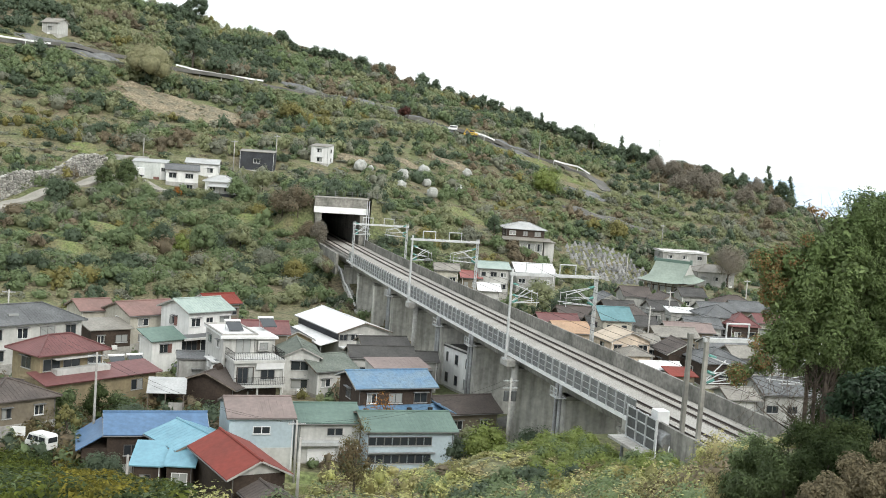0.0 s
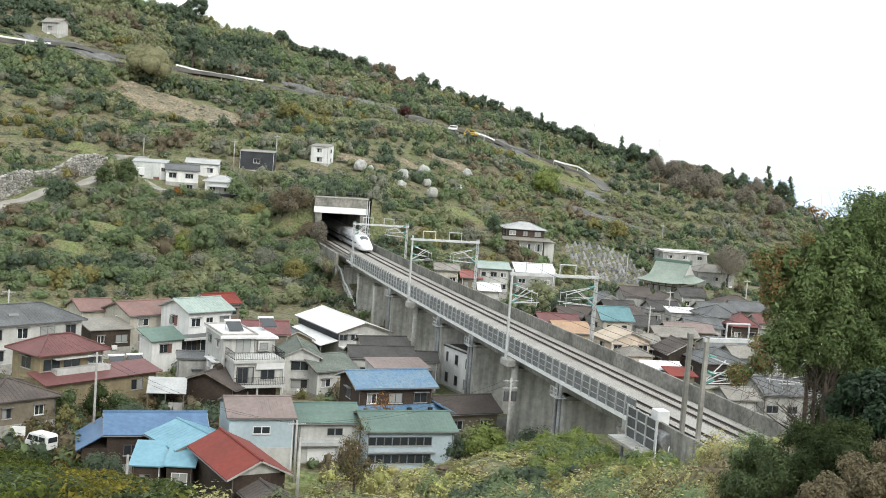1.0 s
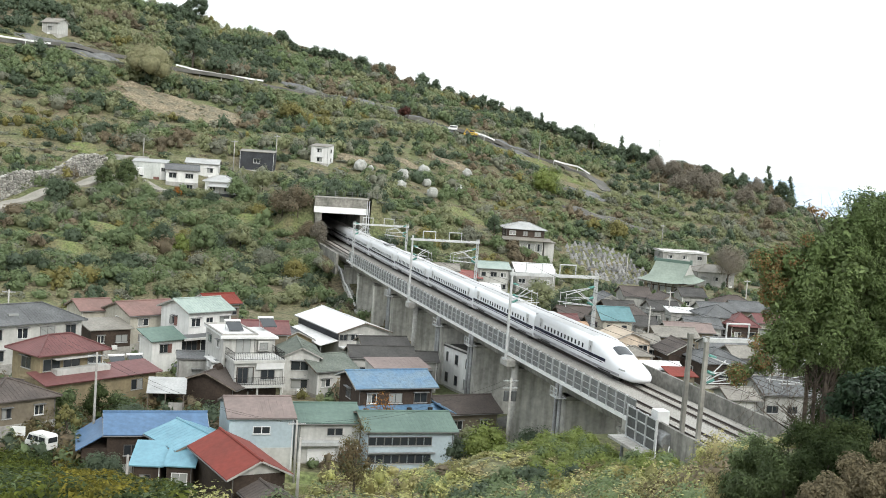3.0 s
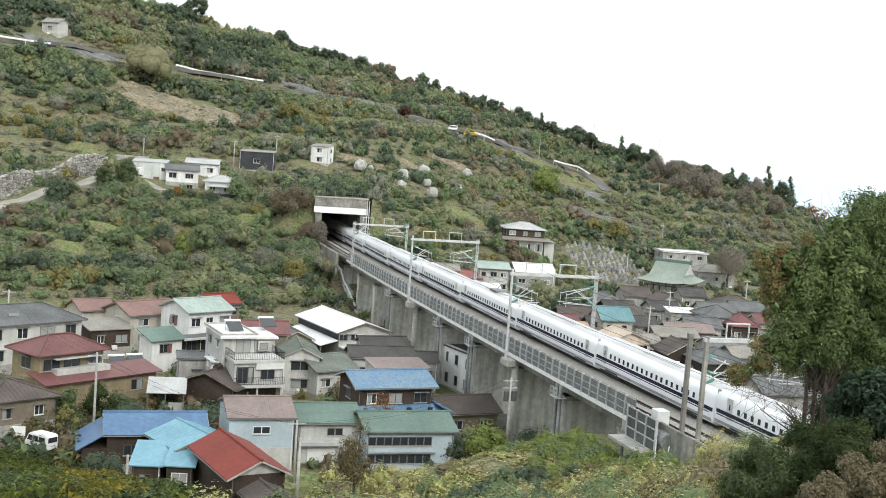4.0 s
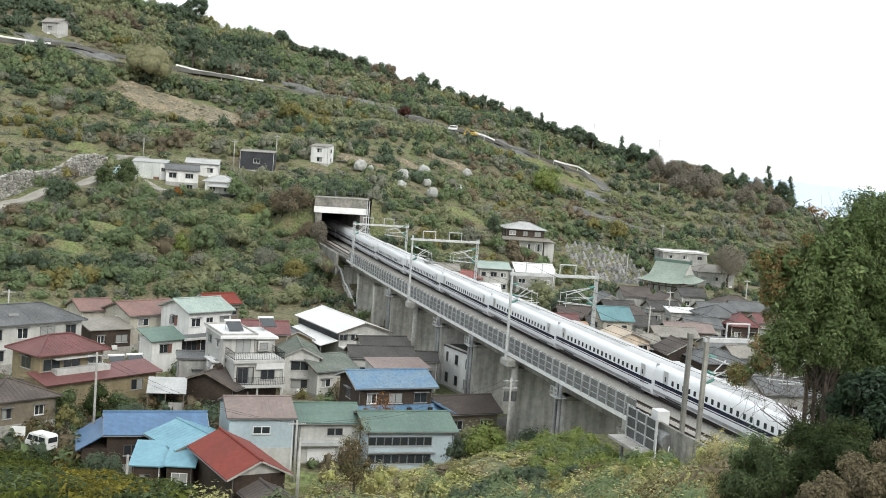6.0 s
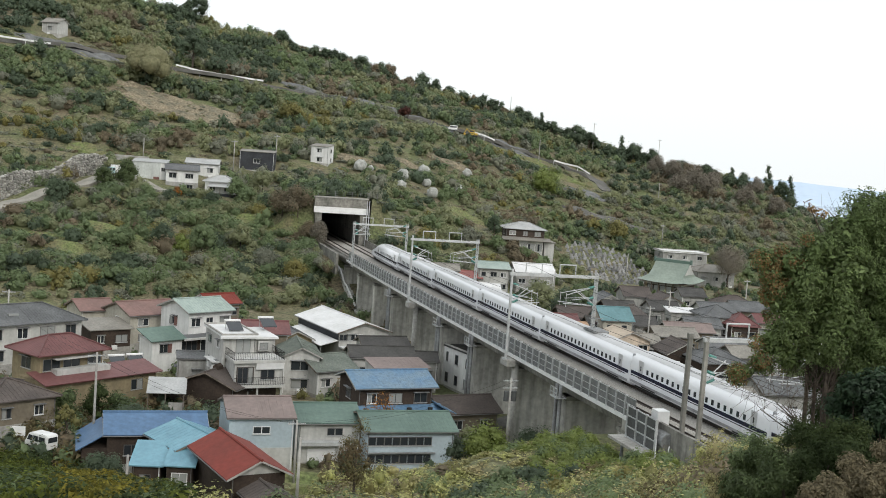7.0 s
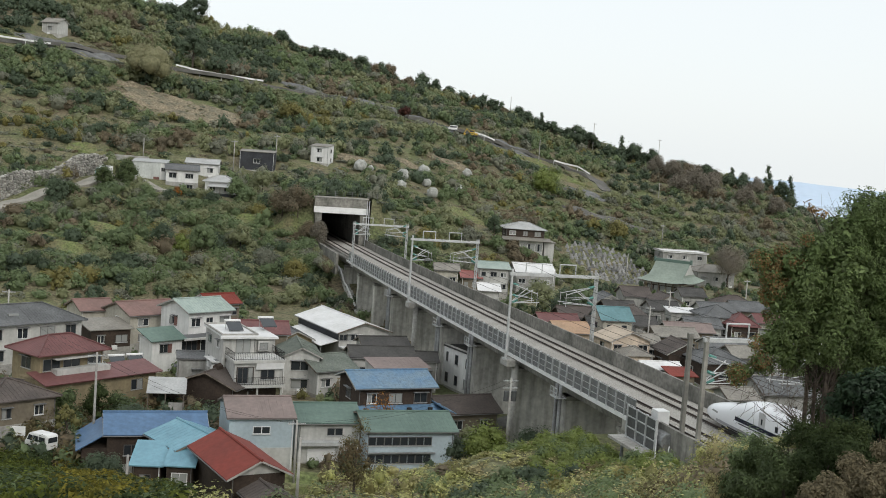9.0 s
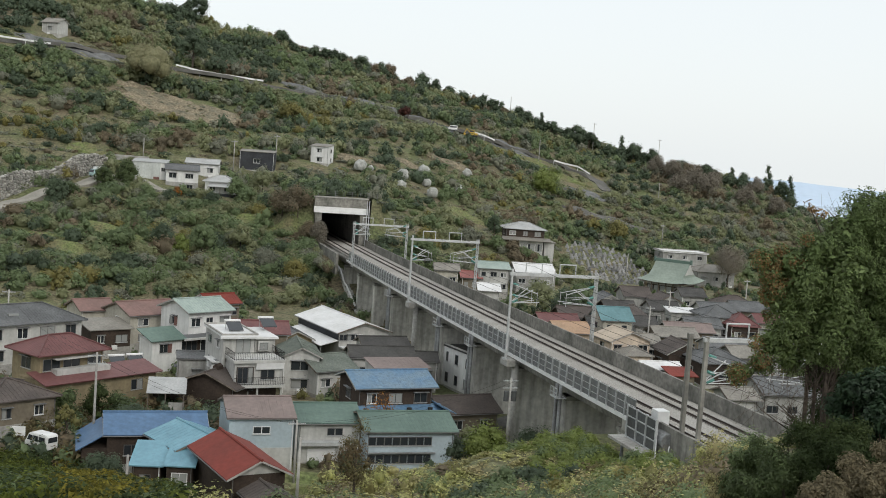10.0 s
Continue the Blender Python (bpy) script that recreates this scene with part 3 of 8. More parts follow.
def build_overhead():
    for s, h, z0 in ((36.2, 7.3, -1.3), (84.2, 8.5, -1.5), (131.2, 8.6, -1.5), (176.2, 8.7, -1.2)):
        gantry(s, h, first_z=z0)
    ends = (-60, 36.2, 84.2, 131.2, 176.2, 225)
    w = thing("overhead_wires", Matrix(), "thin dark overhead contact and feeder wires", "overhead wires")
    for c in (0.0, -4.25):
        for h, sag, r, nm in ((5.0, 0.0, 0.02, "contact_wire"), (6.1, 0.5, 0.02, "messenger_wire"), (9.6, 0.8, 0.018, "feeder_wire")):
            for a, b in zip(ends, ends[1:]):
                if a < 0 and h > 6.5:
                    continue
                bm = bmesh.new()
                cable(bm, [track(a + (b - a) * i / 8, c, h - sag * 4 * (i / 8) * (1 - i / 8)) for i in range(9)], r)
                part(nm, bm, M["black"], w)
    # plain square posts beside the last gantry
    bm = bmesh.new()
    box(bm, -0.17, 0.17, -0.17, 0.17, -5, 8.6, bevel=0.03)
    box(bm, -0.21, 0.21, -0.21, 0.21, 8.4, 8.8)
    p = part("line_post", bm, M["concrete"])
    p.matrix_basis = track_pose(173.6, -6.9)
    tagged(p, "square grey concrete line post beside the track", "post")


# ---- the express train ----
CAR, END_CAR = 25.0, 27.35


def ring_at(d, n=28):
    """The car's cross-section d metres behind the nose tip (d None: full section)."""
    if d is None:
        w, zt, zb, et, eb = 1.69, 3.6, 0.28, 3.0, 7.0
    else:
        w = float(np.interp(d, (0, 0.25, 0.7, 1.5, 3, 5, 8), (0.25, 0.75, 1.05, 1.3, 1.5, 1.62, 1.69)))
        zt = float(np.interp(d, (0, 0.25, 0.7, 1.5, 3, 4.6, 5.6, 6.8, 8.5, 10.5), (1.05, 1.35, 1.6, 1.85, 2.2, 2.52, 2.85, 3.2, 3.48, 3.6)))
        zb = float(np.interp(d, (0, 0.5, 1.5), (0.75, 0.42, 0.28)))
        et = float(np.interp(d, (0, 3, 6, 10), (2.1, 2.1, 2.3, 3.0)))
        eb = float(np.interp(d, (0, 2, 8), (2.2, 3.5, 7.0)))
    zc = zb + (zt - zb) * 0.45
    pts = []
    for i in range(n):
        a = 2 * math.pi * i / n
        c, s = math.cos(a), math.sin(a)
        e = et if s >= 0 else eb
        y = w * math.copysign(abs(c) ** (2 / e), c)
        z = zc + (zt - zc if s >= 0 else zc - zb) * math.copysign(abs(s) ** (2 / e), s)
        pts.append((y, z))
    return pts, w, zc, zt, zb, et, eb


def side_y(d, z):
    _, w, zc, zt, zb, et, eb = ring_at(d)
    k = (z - zc) / (zt - zc) if z > zc else (zc - z) / (zc - zb)
    e = et if z > zc else eb
    return w * max(0.0, 1 - min(1.0, abs(k)) ** e) ** (1 / e)


def top_z(d, y):
    _, w, zc, zt, zb, et, eb = ring_at(d)
    return zc + (zt - zc) * max(0.0, 1 - min(1.0, abs(y / w)) ** et) ** (1 / et)


def band(z0, z1, x0, x1, nose, proud=0.012):
    """Two strips on the car's sides between the heights; nose: the tip's x, or None."""
    bm = bmesh.new()
    for sg in (-1, 1):
        rows = []
        for i in range(25):
            x = x0 + (x1 - x0) * i / 24
            d = None if nose is None else max(0.05, nose - x)
            if d is not None and d > 11:
                d = None
            rows.append([(x, sg * (side_y(d, z) + proud), z) for z in np.linspace(z0, z1, 3)])
        loft(bm, rows, close=False)
    bmesh.ops.recalc_face_normals(bm, faces=bm.faces)
    return bm


def train_car(kind):
    """One car, x forward, z from the rail; kind: middle or end (nose at +x)."""
    L = (CAR if kind == "middle" else END_CAR) / 2
    t = thing("train_car", Matrix(), "white high-speed train car with a blue stripe on the track" if kind == "middle" else "white high-speed train end car with a long tapered nose", "train car", "cars of the express train")
    bm = bmesh.new()
    if kind == "middle":
        xs = [(-L + 0.05, None), (-L + 0.1, None), (0, None), (L - 0.1, None), (L - 0.05, None)]
    else:
        xs = [(-L + 0.05, None), (0, None), (L - 11, None)] + [(L - d, d) for d in (10.5, 9.5, 8.5, 7.6, 6.8, 6.2, 5.6, 5.1, 4.6, 4.0, 3.4, 2.8, 2.2, 1.6, 1.1, 0.7, 0.4, 0.2, 0.08, 0.0)]
    vs = loft(bm, [[(x, y, z) for y, z in ring_at(d)[0]] for x, d in xs])
    bm.faces.new(vs[0])
    bm.faces.new(vs[-1])
    bmesh.ops.recalc_face_normals(bm, faces=bm.faces)
    part("body", bm, M["train_white"], t, smooth=True)
    nose = None if kind == "middle" else L
    x1 = L - 0.3 if kind == "middle" else L - 6.2
    part("blue_stripe", band(1.44, 1.78, -L + 0.3, x1, nose), M["train_blue"], t, "dark blue stripe")
    part("blue_line", band(1.26, 1.35, -L + 0.3, x1 - 0.6, nose), M["train_blue"], t, "thin dark blue line")
    part("skirt", band(0.32, 0.85, -L + 0.1, L - 0.4 if kind == "middle" else L - 3.0, nose), M["train_skirt"], t, "grey lower skirt")
    for bx in (-L + 4.0, L - 4.0 if kind == "middle" else L - 6.5):
        part("bogie", boxed(bx - 1.7, bx + 1.7, -1.35, 1.35, 0.05, 0.5, bevel=0.06), M["black"], t)
        # black strips over the skirt stand for the shadow round the bogies
        part("bogie_cover", band(0.30, 0.62, bx - 1.5, bx + 1.5, nose, 0.02), M["black"], t, "bogie shadow as a black strip on the skirt")
    part("underframe", boxed(-L + 0.4, L - 3.5, -1.2, 1.2, 0.12, 0.34), M["black"], t)
    part("gangway", boxed(-L - 0.26, -L + 0.27, -1.4, 1.4, 0.5, 3.3, bevel=0.1), M["train_skirt"], t, "grey gangway bellows")
    n_win = 18 if kind == "middle" else 12
    wx0 = -L + 3.75
    win = None
    for sg in (-1, 1):
        for i in range(n_win):
            x = wx0 + i * 1.03
            if win is None:
                y = side_y(None, 2.15)
                win = part("window", boxed(-0.2, 0.2, -0.012, 0.012, -0.24, 0.24, bevel=0.01), M["glass"], t)
                win.matrix_basis = Matrix.Translation((x, sg * y, 2.15))
            else:
                share(win, Matrix.Translation((x, sg * (side_y(None, 2.15)), 2.15)))
        for x in ((-L + 2.35, L - 2.35) if kind == "middle" else (-L + 2.35, L - 10.2)):
            d = part("door", boxed(-0.45, 0.45, -0.012, 0.012, -0.85, 1.0, bevel=0.01), M["train_roof"], t)
            d.matrix_basis = Matrix.Translation((x, sg * side_y(None, 2.0), 2.0))
            share(win, Matrix.Translation((x, sg * (side_y(None, 2.15) + 0.012), 2.25)) @ Matrix.Diagonal((0.5, 1, 1, 1)))
    bm = bmesh.new()
    rows = []
    for i in range(13):
        x = -L + 0.1 + (2 * L - 0.2 if kind == "middle" else 2 * L - 9.3) * i / 12
        d = None if nose is None or nose - x > 11 else nose - x
        half = 1.12 if nose is None or i < 12 else 0.7
        rows.append([(x, y, top_z(d, y) + 0.012) for y in np.linspace(-half, half, 9)])
    loft(bm, rows, close=False)
    bmesh.ops.recalc_face_normals(bm, faces=bm.faces)
    part("roof_panel", bm, M["train_roof"], t, "light grey roof panel", smooth=True)
    if kind == "end":
        bm = bmesh.new()
        rows = []
        for i in range(9):
            d = 4.75 + 1.75 * i / 8
            half = 0.86 if 0 < i < 8 else 0.7
            rows.append([(L - d, y, top_z(d, y) + 0.02) for y in np.linspace(-half, half, 13)])
        loft(bm, rows, close=False)
        bmesh.ops.recalc_face_normals(bm, faces=bm.faces)
        part("windscreen", bm, M["glass"], t, "black wrap-around windscreen", smooth=True)
        for sg in (-1, 1):
            bm = bmesh.new()
            rows = [[(L - d, sg * (side_y(d, z) + 0.012), z) for z in (1.28, 1.42)] for d in (2.0, 2.4, 2.8, 3.2)]
            loft(bm, rows, close=False)
            part("headlight", bm, M["curtain"], t)
    else:
        part("roof_duct", boxed(-4, 4, -0.55, 0.55, 3.55, 3.68, bevel=0.04), M["train_roof"], t)
    return t


V_TRAIN = 404.7 / 5.905


def nose_s(t):
    return -1.0 + V_TRAIN * (t - 0.72) + 0.402 * (t - 0.72) * (t - 6.62) / 2 - 0.45 + 0.2 * (t - 2)


def build_train():
    end, mid = train_car("end"), train_car("middle")
    cars = []
    for i in range(16):
        if i == 0:
            c = end
        elif i == 1:
            c = mid
        else:
            c = copy_thing(end if i == 15 else mid, Matrix())
        if i in (4, 11):
            bm = bmesh.new()
            box(bm, -1.5, 1.5, -0.9, 0.9, 3.6, 3.85, bevel=0.08)
            for a, b in (((-0.9, 0, 3.8), (0.5, 0, 4.5)), ((0.5, 0, 4.5), (-0.3, 0, 5.0)), ((-0.3, -0.8, 5.0), (-0.3, 0.8, 5.0))):
                tube(bm, a, b, 0.04, n=6)
            part("pantograph", bm, M["oldsteel"], c)
        cars.append(c)
    return cars


build_viaduct()
build_tunnel()
build_overhead()
CARS = build_train()


# ---- houses ----
M["shutter_red"] = mat("reddish_brown_shutter", (0.2, 0.1, 0.085), (0.15, 0.08, 0.07), 0.7, 0.6, 4.0, 0.15)
M["pale_tile"] = mat("pale_grey_tile_roof", (0.42, 0.425, 0.42), (0.33, 0.335, 0.33), 0.6, 0.4, 4.0, 0.15)
M["dark_shed"] = mat("tarred_dark_boards", (0.045, 0.048, 0.055), (0.03, 0.032, 0.036), 0.7, 0.5, 4.0, 0.25)
FOOT, HOUSES = [], []


def window_on(parent, m, w, h, pane, panes=2, hood=True, shutter=""):
    """A framed window whose outside faces -y of the pose m; m is its centre. Each sash has its own pane, some with drawn curtains."""
    rng = random.Random(int(abs(m.translation.x * 97 + m.translation.z * 53 + w * 11)) + len(FOOT))
    bm = bmesh.new()
    f = 0.06
    for a in ((-w / 2, w / 2, -0.05, 0.05, -h / 2, -h / 2 + f), (-w / 2, w / 2, -0.05, 0.05, h / 2 - f, h / 2), (-w / 2, -w / 2 + f, -0.05, 0.05, -h / 2, h / 2), (w / 2 - f, w / 2, -0.05, 0.05, -h / 2, h / 2)):
        box(bm, *a)
    for i in range(1, panes):
        x = -w / 2 + w * i / panes
        box(bm, x - 0.03, x + 0.03, -0.04, 0.04, -h / 2, h / 2)
    win = part("window", bm, M["alu"] if pane == "dark" or rng.random() < 0.6 else M["white_paint"], parent)
    win.matrix_basis = m
    part("sill", boxed(-w / 2 - 0.06, w / 2 + 0.06, -0.12, 0.05, -h / 2 - 0.07, -h / 2), M["galv"], win)
    for i in range(panes):
        x0, x1 = -w / 2 + w * i / panes + f, -w / 2 + w * (i + 1) / panes - f
        kind = "glass" if pane == "dark" else pane if rng.random() < 0.68 else ("curtain" if pane == "glass" else "glass")
        part("pane", boxed(x0, x1, -0.012, 0.02, -h / 2 + f, h / 2 - f), M[kind], win)
    if hood and w > 1.0 and rng.random() < 0.6:
        part("hood", boxed(-w / 2 - 0.12, w / 2 + 0.12, -0.42, 0.03, h / 2 + 0.06, h / 2 + 0.13), M["oldsteel"], win)
    if shutter:
        part("shutter", boxed(w / 2 + 0.02, w / 2 + 0.62, -0.14, 0.03, -h / 2 - 0.05, h / 2 + 0.05, bevel=0.015), M[shutter], win, "reddish-brown shutter case")
    return win


def seam_part(bm, parent, material):
    if len(bm.verts):
        tagged(part("roof_seams", bm, material, parent), kind="stuff")
    else:
        bm.free()


def slope(bm, p, q, r, s, thick, rib, seams=None):
    """A roof slope: corners eave p-q, ridge r-s (r above q), with raised seams every rib metres."""
    p, q, r, s = (Vector(v) for v in (p, q, r, s))
    n = (q - p).cross(s - p).normalized()
    if n.z < 0:
        n = -n
    prism(bm, [p, q, r, s], n * thick)
    if rib and seams is not None:
        k = max(2, int((q - p).length / rib))
        for i in range(k + 1):
            f = i / k
            a, b = p.lerp(q, f) + n * thick, s.lerp(r, f) + n * thick
            if (b - a).length > 0.2:
                e = (q - p).normalized() * 0.014
                prism(seams, [a - e, a + e, b + e, b - e], n * 0.016)


ROOF_T = 0.13


def house(name, label, x, y, z, yaw, w, d, h, kind, rise, wall, roof, storeys=1, over=0.45, front=2, left=1, right=1, rib=0.5, pane="glass", ww=1.5, wh=1.1, cat="house", group="", skip_low=False):
    """A house whose front left eave corner stands over (x, y): front along local x, w by d between the eaves, eaves h above its ground z."""
    t = thing(name, pose(x, y, z, 0, 0, yaw), label, cat, group)
    o = over
    c = t.matrix_basis @ Vector((w / 2, d / 2, 0))
    HOUSES.append(t)
    FOOT.append((c.x, c.y, radians(yaw), w / 2, d / 2, 3.5 if z > -6 else 0.0))
    x0, x1, y0, y1 = o, w - o, o, d - o
    bm = bmesh.new()
    zb = -2.0
    if kind == "gx":
        k = rise * (1 - 2 * o / d) if d > 2 * o else 0
        e = h + rise * 2 * o / d
        prism(bm, [(x0, y0, zb), (x0, y1, zb), (x0, y1, e - 0.02), (x0, d / 2, h + rise - 0.05), (x0, y0, e - 0.02)], (x1 - x0, 0, 0))
    elif kind == "gy":
        e = h + rise * 2 * o / w
        prism(bm, [(x0, y0, zb), (x1, y0, zb), (x1, y0, e - 0.02), (w / 2, y0, h + rise - 0.05), (x0, y0, e - 0.02)], (0, y1 - y0, 0))
    elif kind == "shed":
        prism(bm, [(x0, y0, zb), (x0, y1, zb), (x0, y1, h + rise * (1 - o / d)), (x0, y0, h + rise * o / d)], (x1 - x0, 0, 0))
    else:
        box(bm, x0, x1, y0, y1, zb, h + (0.1 if kind == "hip" else 0.0))
    bmesh.ops.recalc_face_normals(bm, faces=bm.faces)
    part("wall", bm, M[wall], t)
    rm = M[roof]
    ridge, seams = bmesh.new(), bmesh.new()
    if kind == "gx":
        for nm, a in (("roof_slope", ((0, 0, h), (w, 0, h), (w, d / 2, h + rise), (0, d / 2, h + rise))), ("roof_slope", ((w, d, h), (0, d, h), (0, d / 2, h + rise), (w, d / 2, h + rise)))):
            bm = bmesh.new()
            slope(bm, *a, ROOF_T, rib, seams)
            part(nm, bm, rm, t)
        tube(ridge, (-0.05, d / 2, h + rise + 0.14), (w + 0.05, d / 2, h + rise + 0.14), 0.14, n=6)
        gut = ((0, -0.06), (d, 0.06))
        for yy, s in gut:
            bm = bmesh.new()
            tube(bm, (0, yy + s, h - 0.02), (w, yy + s, h - 0.02), 0.06, n=6)
            part("gutter", bm, M["alu"], t)
    elif kind == "gy":
        for a in (((0, d, h), (0, 0, h), (w / 2, 0, h + rise), (w / 2, d, h + rise)), ((w, 0, h), (w, d, h), (w / 2, d, h + rise), (w / 2, 0, h + rise))):
            bm = bmesh.new()
            slope(bm, *a, ROOF_T, rib, seams)
            part("roof_slope", bm, rm, t)
        tube(ridge, (w / 2, -0.05, h + rise + 0.14), (w / 2, d + 0.05, h + rise + 0.14), 0.14, n=6)
        for xx, s in ((0, -0.06), (w, 0.06)):
            bm = bmesh.new()
            tube(bm, (xx + s, 0, h - 0.02), (xx + s, d, h - 0.02), 0.06, n=6)
            part("gutter", bm, M["alu"], t)
    elif kind == "shed":
        bm = bmesh.new()
        slope(bm, (0, 0, h), (w, 0, h), (w, d, h + rise), (0, d, h + rise), ROOF_T, rib, seams)
        part("roof_slope", bm, rm, t)
    elif kind == "hip":
        m = min(w, d) / 2 * 0.98
        if w >= d:
            a, b = (m, d / 2, h + rise), (w - m, d / 2, h + rise)
            sl = (((0, 0, h), (w, 0, h), b, a), ((w, d, h), (0, d, h), a, b), ((0, d, h), (0, 0, h), a, a), ((w, 0, h), (w, d, h), b, b))
        else:
            a, b = (w / 2, m, h + rise), (w / 2, d - m, h + rise)
            sl = (((0, 0, h), (w, 0, h), a, a), ((w, d, h), (0, d, h), b, b), ((0, d, h), (0, 0, h), a, b), ((w, 0, h), (w, d, h), b, a))
        bm = bmesh.new()
        for p, q, r, s in sl:
            pts = [p, q, r] if r == s else [p, q, r, s]
            bm.faces.new([bm.verts.new(v) for v in pts])
        bm.faces.new([bm.verts.new(v) for v in ((0, d, h - 0.12), (w, d, h - 0.12), (w, 0, h - 0.12), (0, 0, h - 0.12))])
        for p, q in (((0, 0), (w, 0)), ((w, 0), (w, d)), ((w, d), (0, d)), ((0, d), (0, 0))):
            bm.faces.new([bm.verts.new(v) for v in ((*p, h - 0.12), (*q, h - 0.12), (*q, h), (*p, h))])
        bmesh.ops.remove_doubles(bm, verts=bm.verts, dist=0.001)
        part("roof", bm, rm, t)
        for p, q in ((a, b), ((0, 0, h), a), ((0, d, h), a if w >= d else b), ((w, 0, h), b if w >= d else a), ((w, d, h), b)):
            if (Vector(p) - Vector(q)).length > 0.1:
                tube(ridge, Vector(p) + Vector((0, 0, 0.05)), Vector(q) + Vector((0, 0, 0.05)), 0.1, n=6)
        if rib:
            bm = seams
            for p, q, r, s in sl:
                p, q, r, s = (Vector(v) for v in (p, q, r, s))
                nn = (q - p).cross(s - p).normalized()
                L = (q - p).length
                run = (p - s).dot((p - q).normalized())
                k = int(L / rib)
                for i in range(1, k):
                    u = L * i / k
                    top = 1.0
                    e = (q - p).normalized()
                    us, ur = (s - p).dot(e), (r - p).dot(e)
                    if u < us:
                        top = u / us
                    elif u > ur:
                        top = (L - u) / max(0.01, L - ur)
                    up = (s - p) - e * us
                    a0 = p + e * u
                    b0 = a0 + up * top * 0.97
                    if (b0 - a0).length > 0.15:
                        prism(bm, [a0 - e * 0.018, a0 + e * 0.018, b0 + e * 0.018, b0 - e * 0.018], nn * 0.022)
    else:
        bm = bmesh.new()
        box(bm, 0, w, 0, d, h, h + 0.25, bevel=0.03)
        part("roof", bm, rm, t)
        bm = bmesh.new()
        for a in ((0, w, 0, 0.18, h + 0.25, h + 0.45), (0, w, d - 0.18, d, h + 0.25, h + 0.45), (0, 0.18, 0.18, d - 0.18, h + 0.25, h + 0.45), (w - 0.18, w, 0.18, d - 0.18, h + 0.25, h + 0.45)):
            box(bm, *a)
        part("roof_kerb", bm, M["pale_concrete"], t)
    seam_part(seams, t, rm)
    if len(ridge.verts):
        part("ridge_cap", ridge, rm, t)
    else:
        ridge.free()
    sh = h / storeys
    rng = random.Random(int(abs(x * 31 + y * 17)))
    board = M["pale_concrete"] if rng.random() < 0.45 else M["wood"]
    if kind == "gx":
        ends = [((xx, ya, h), (xx, d / 2, h + rise), (0.035, 0, 0)) for xx in (-0.04, w + 0.005) for ya in (0, d)]
    elif kind == "gy":
        ends = [((xa, yy, h), (w / 2, yy, h + rise), (0, 0.035, 0)) for yy in (-0.04, d + 0.005) for xa in (0, w)]
    else:
        ends = []
    for q0, q1, off in ends:
        bm = bmesh.new()
        up, dn = Vector((0, 0, ROOF_T * 0.8)), Vector((0, 0, -0.09))
        prism(bm, [Vector(q0) + dn, Vector(q1) + dn, Vector(q1) + up, Vector(q0) + up], off)
        part("bargeboard", bm, board, t)
    part("base_course", boxed(x0 - 0.025, x1 + 0.025, y0 - 0.025, y1 + 0.025, zb, 0.35), M["pale_concrete"], t)
    for xx in (x0 + 0.12, x1 - 0.12):
        if rng.random() < 0.7:
            bm = bmesh.new()
            tube(bm, (xx, y0 - 0.06, 0), (xx, y0 - 0.06, h - 0.05), 0.045, n=6)
            part("downpipe", bm, M["white_paint"] if rng.random() < 0.5 else M["alu"], t)
    if w > 5 and rng.random() < 0.6:
        u = rng.uniform(x0 + 0.6, x1 - 1.4)
        part("condenser", boxed(u, u + 0.8, y0 - 0.4, y0 - 0.1, 0.05, 0.65, bevel=0.03), M["white_paint"], t, "white air-conditioner condenser")
    for st in range(1 if (skip_low and storeys > 1) else 0, storeys):
        zc = sh * st + sh * 0.54
        for n, a, b, rz, fx in ((front, x0, x1, 0, "f"), (left, y0, y1, -90, "l"), (right, y0, y1, 90, "r")):
            for i in range(n):
                u = a + (b - a) * (i + 0.5) / n + rng.uniform(-0.15, 0.15)
                www = min(ww * rng.choice((0.7, 1.0, 1.0, 1.2)), (b - a) / n * 0.85)
                if fx == "f":
                    mm = pose(u, y0, zc)
                elif fx == "l":
                    mm = pose(x0, b + a - u, zc, 0, 0, -90)
                else:
                    mm = pose(x1, u, zc, 0, 0, 90)
                window_on(t, mm, www, min(wh, sh * 0.5), rng.choice((pane, pane, "curtain")), 2 if www > 1.0 else 1)
    return t


def railing(parent, name, pts, h, material, gap=0.35):
    bm = bmesh.new()
    for p, q in zip(pts, pts[1:]):
        p, q = Vector(p), Vector(q)
        up = Vector((0, 0, h))
        tube(bm, p + up, q + up, 0.035, n=5)
        tube(bm, p + up * 0.12, q + up * 0.12, 0.025, n=5)
        k = max(1, int((q - p).length / gap))
        for i in range(k + 1):
            a = p.lerp(q, i / k)
            tube(bm, a, a + up, 0.02, n=4)
    return part(name, bm, M[material], parent)


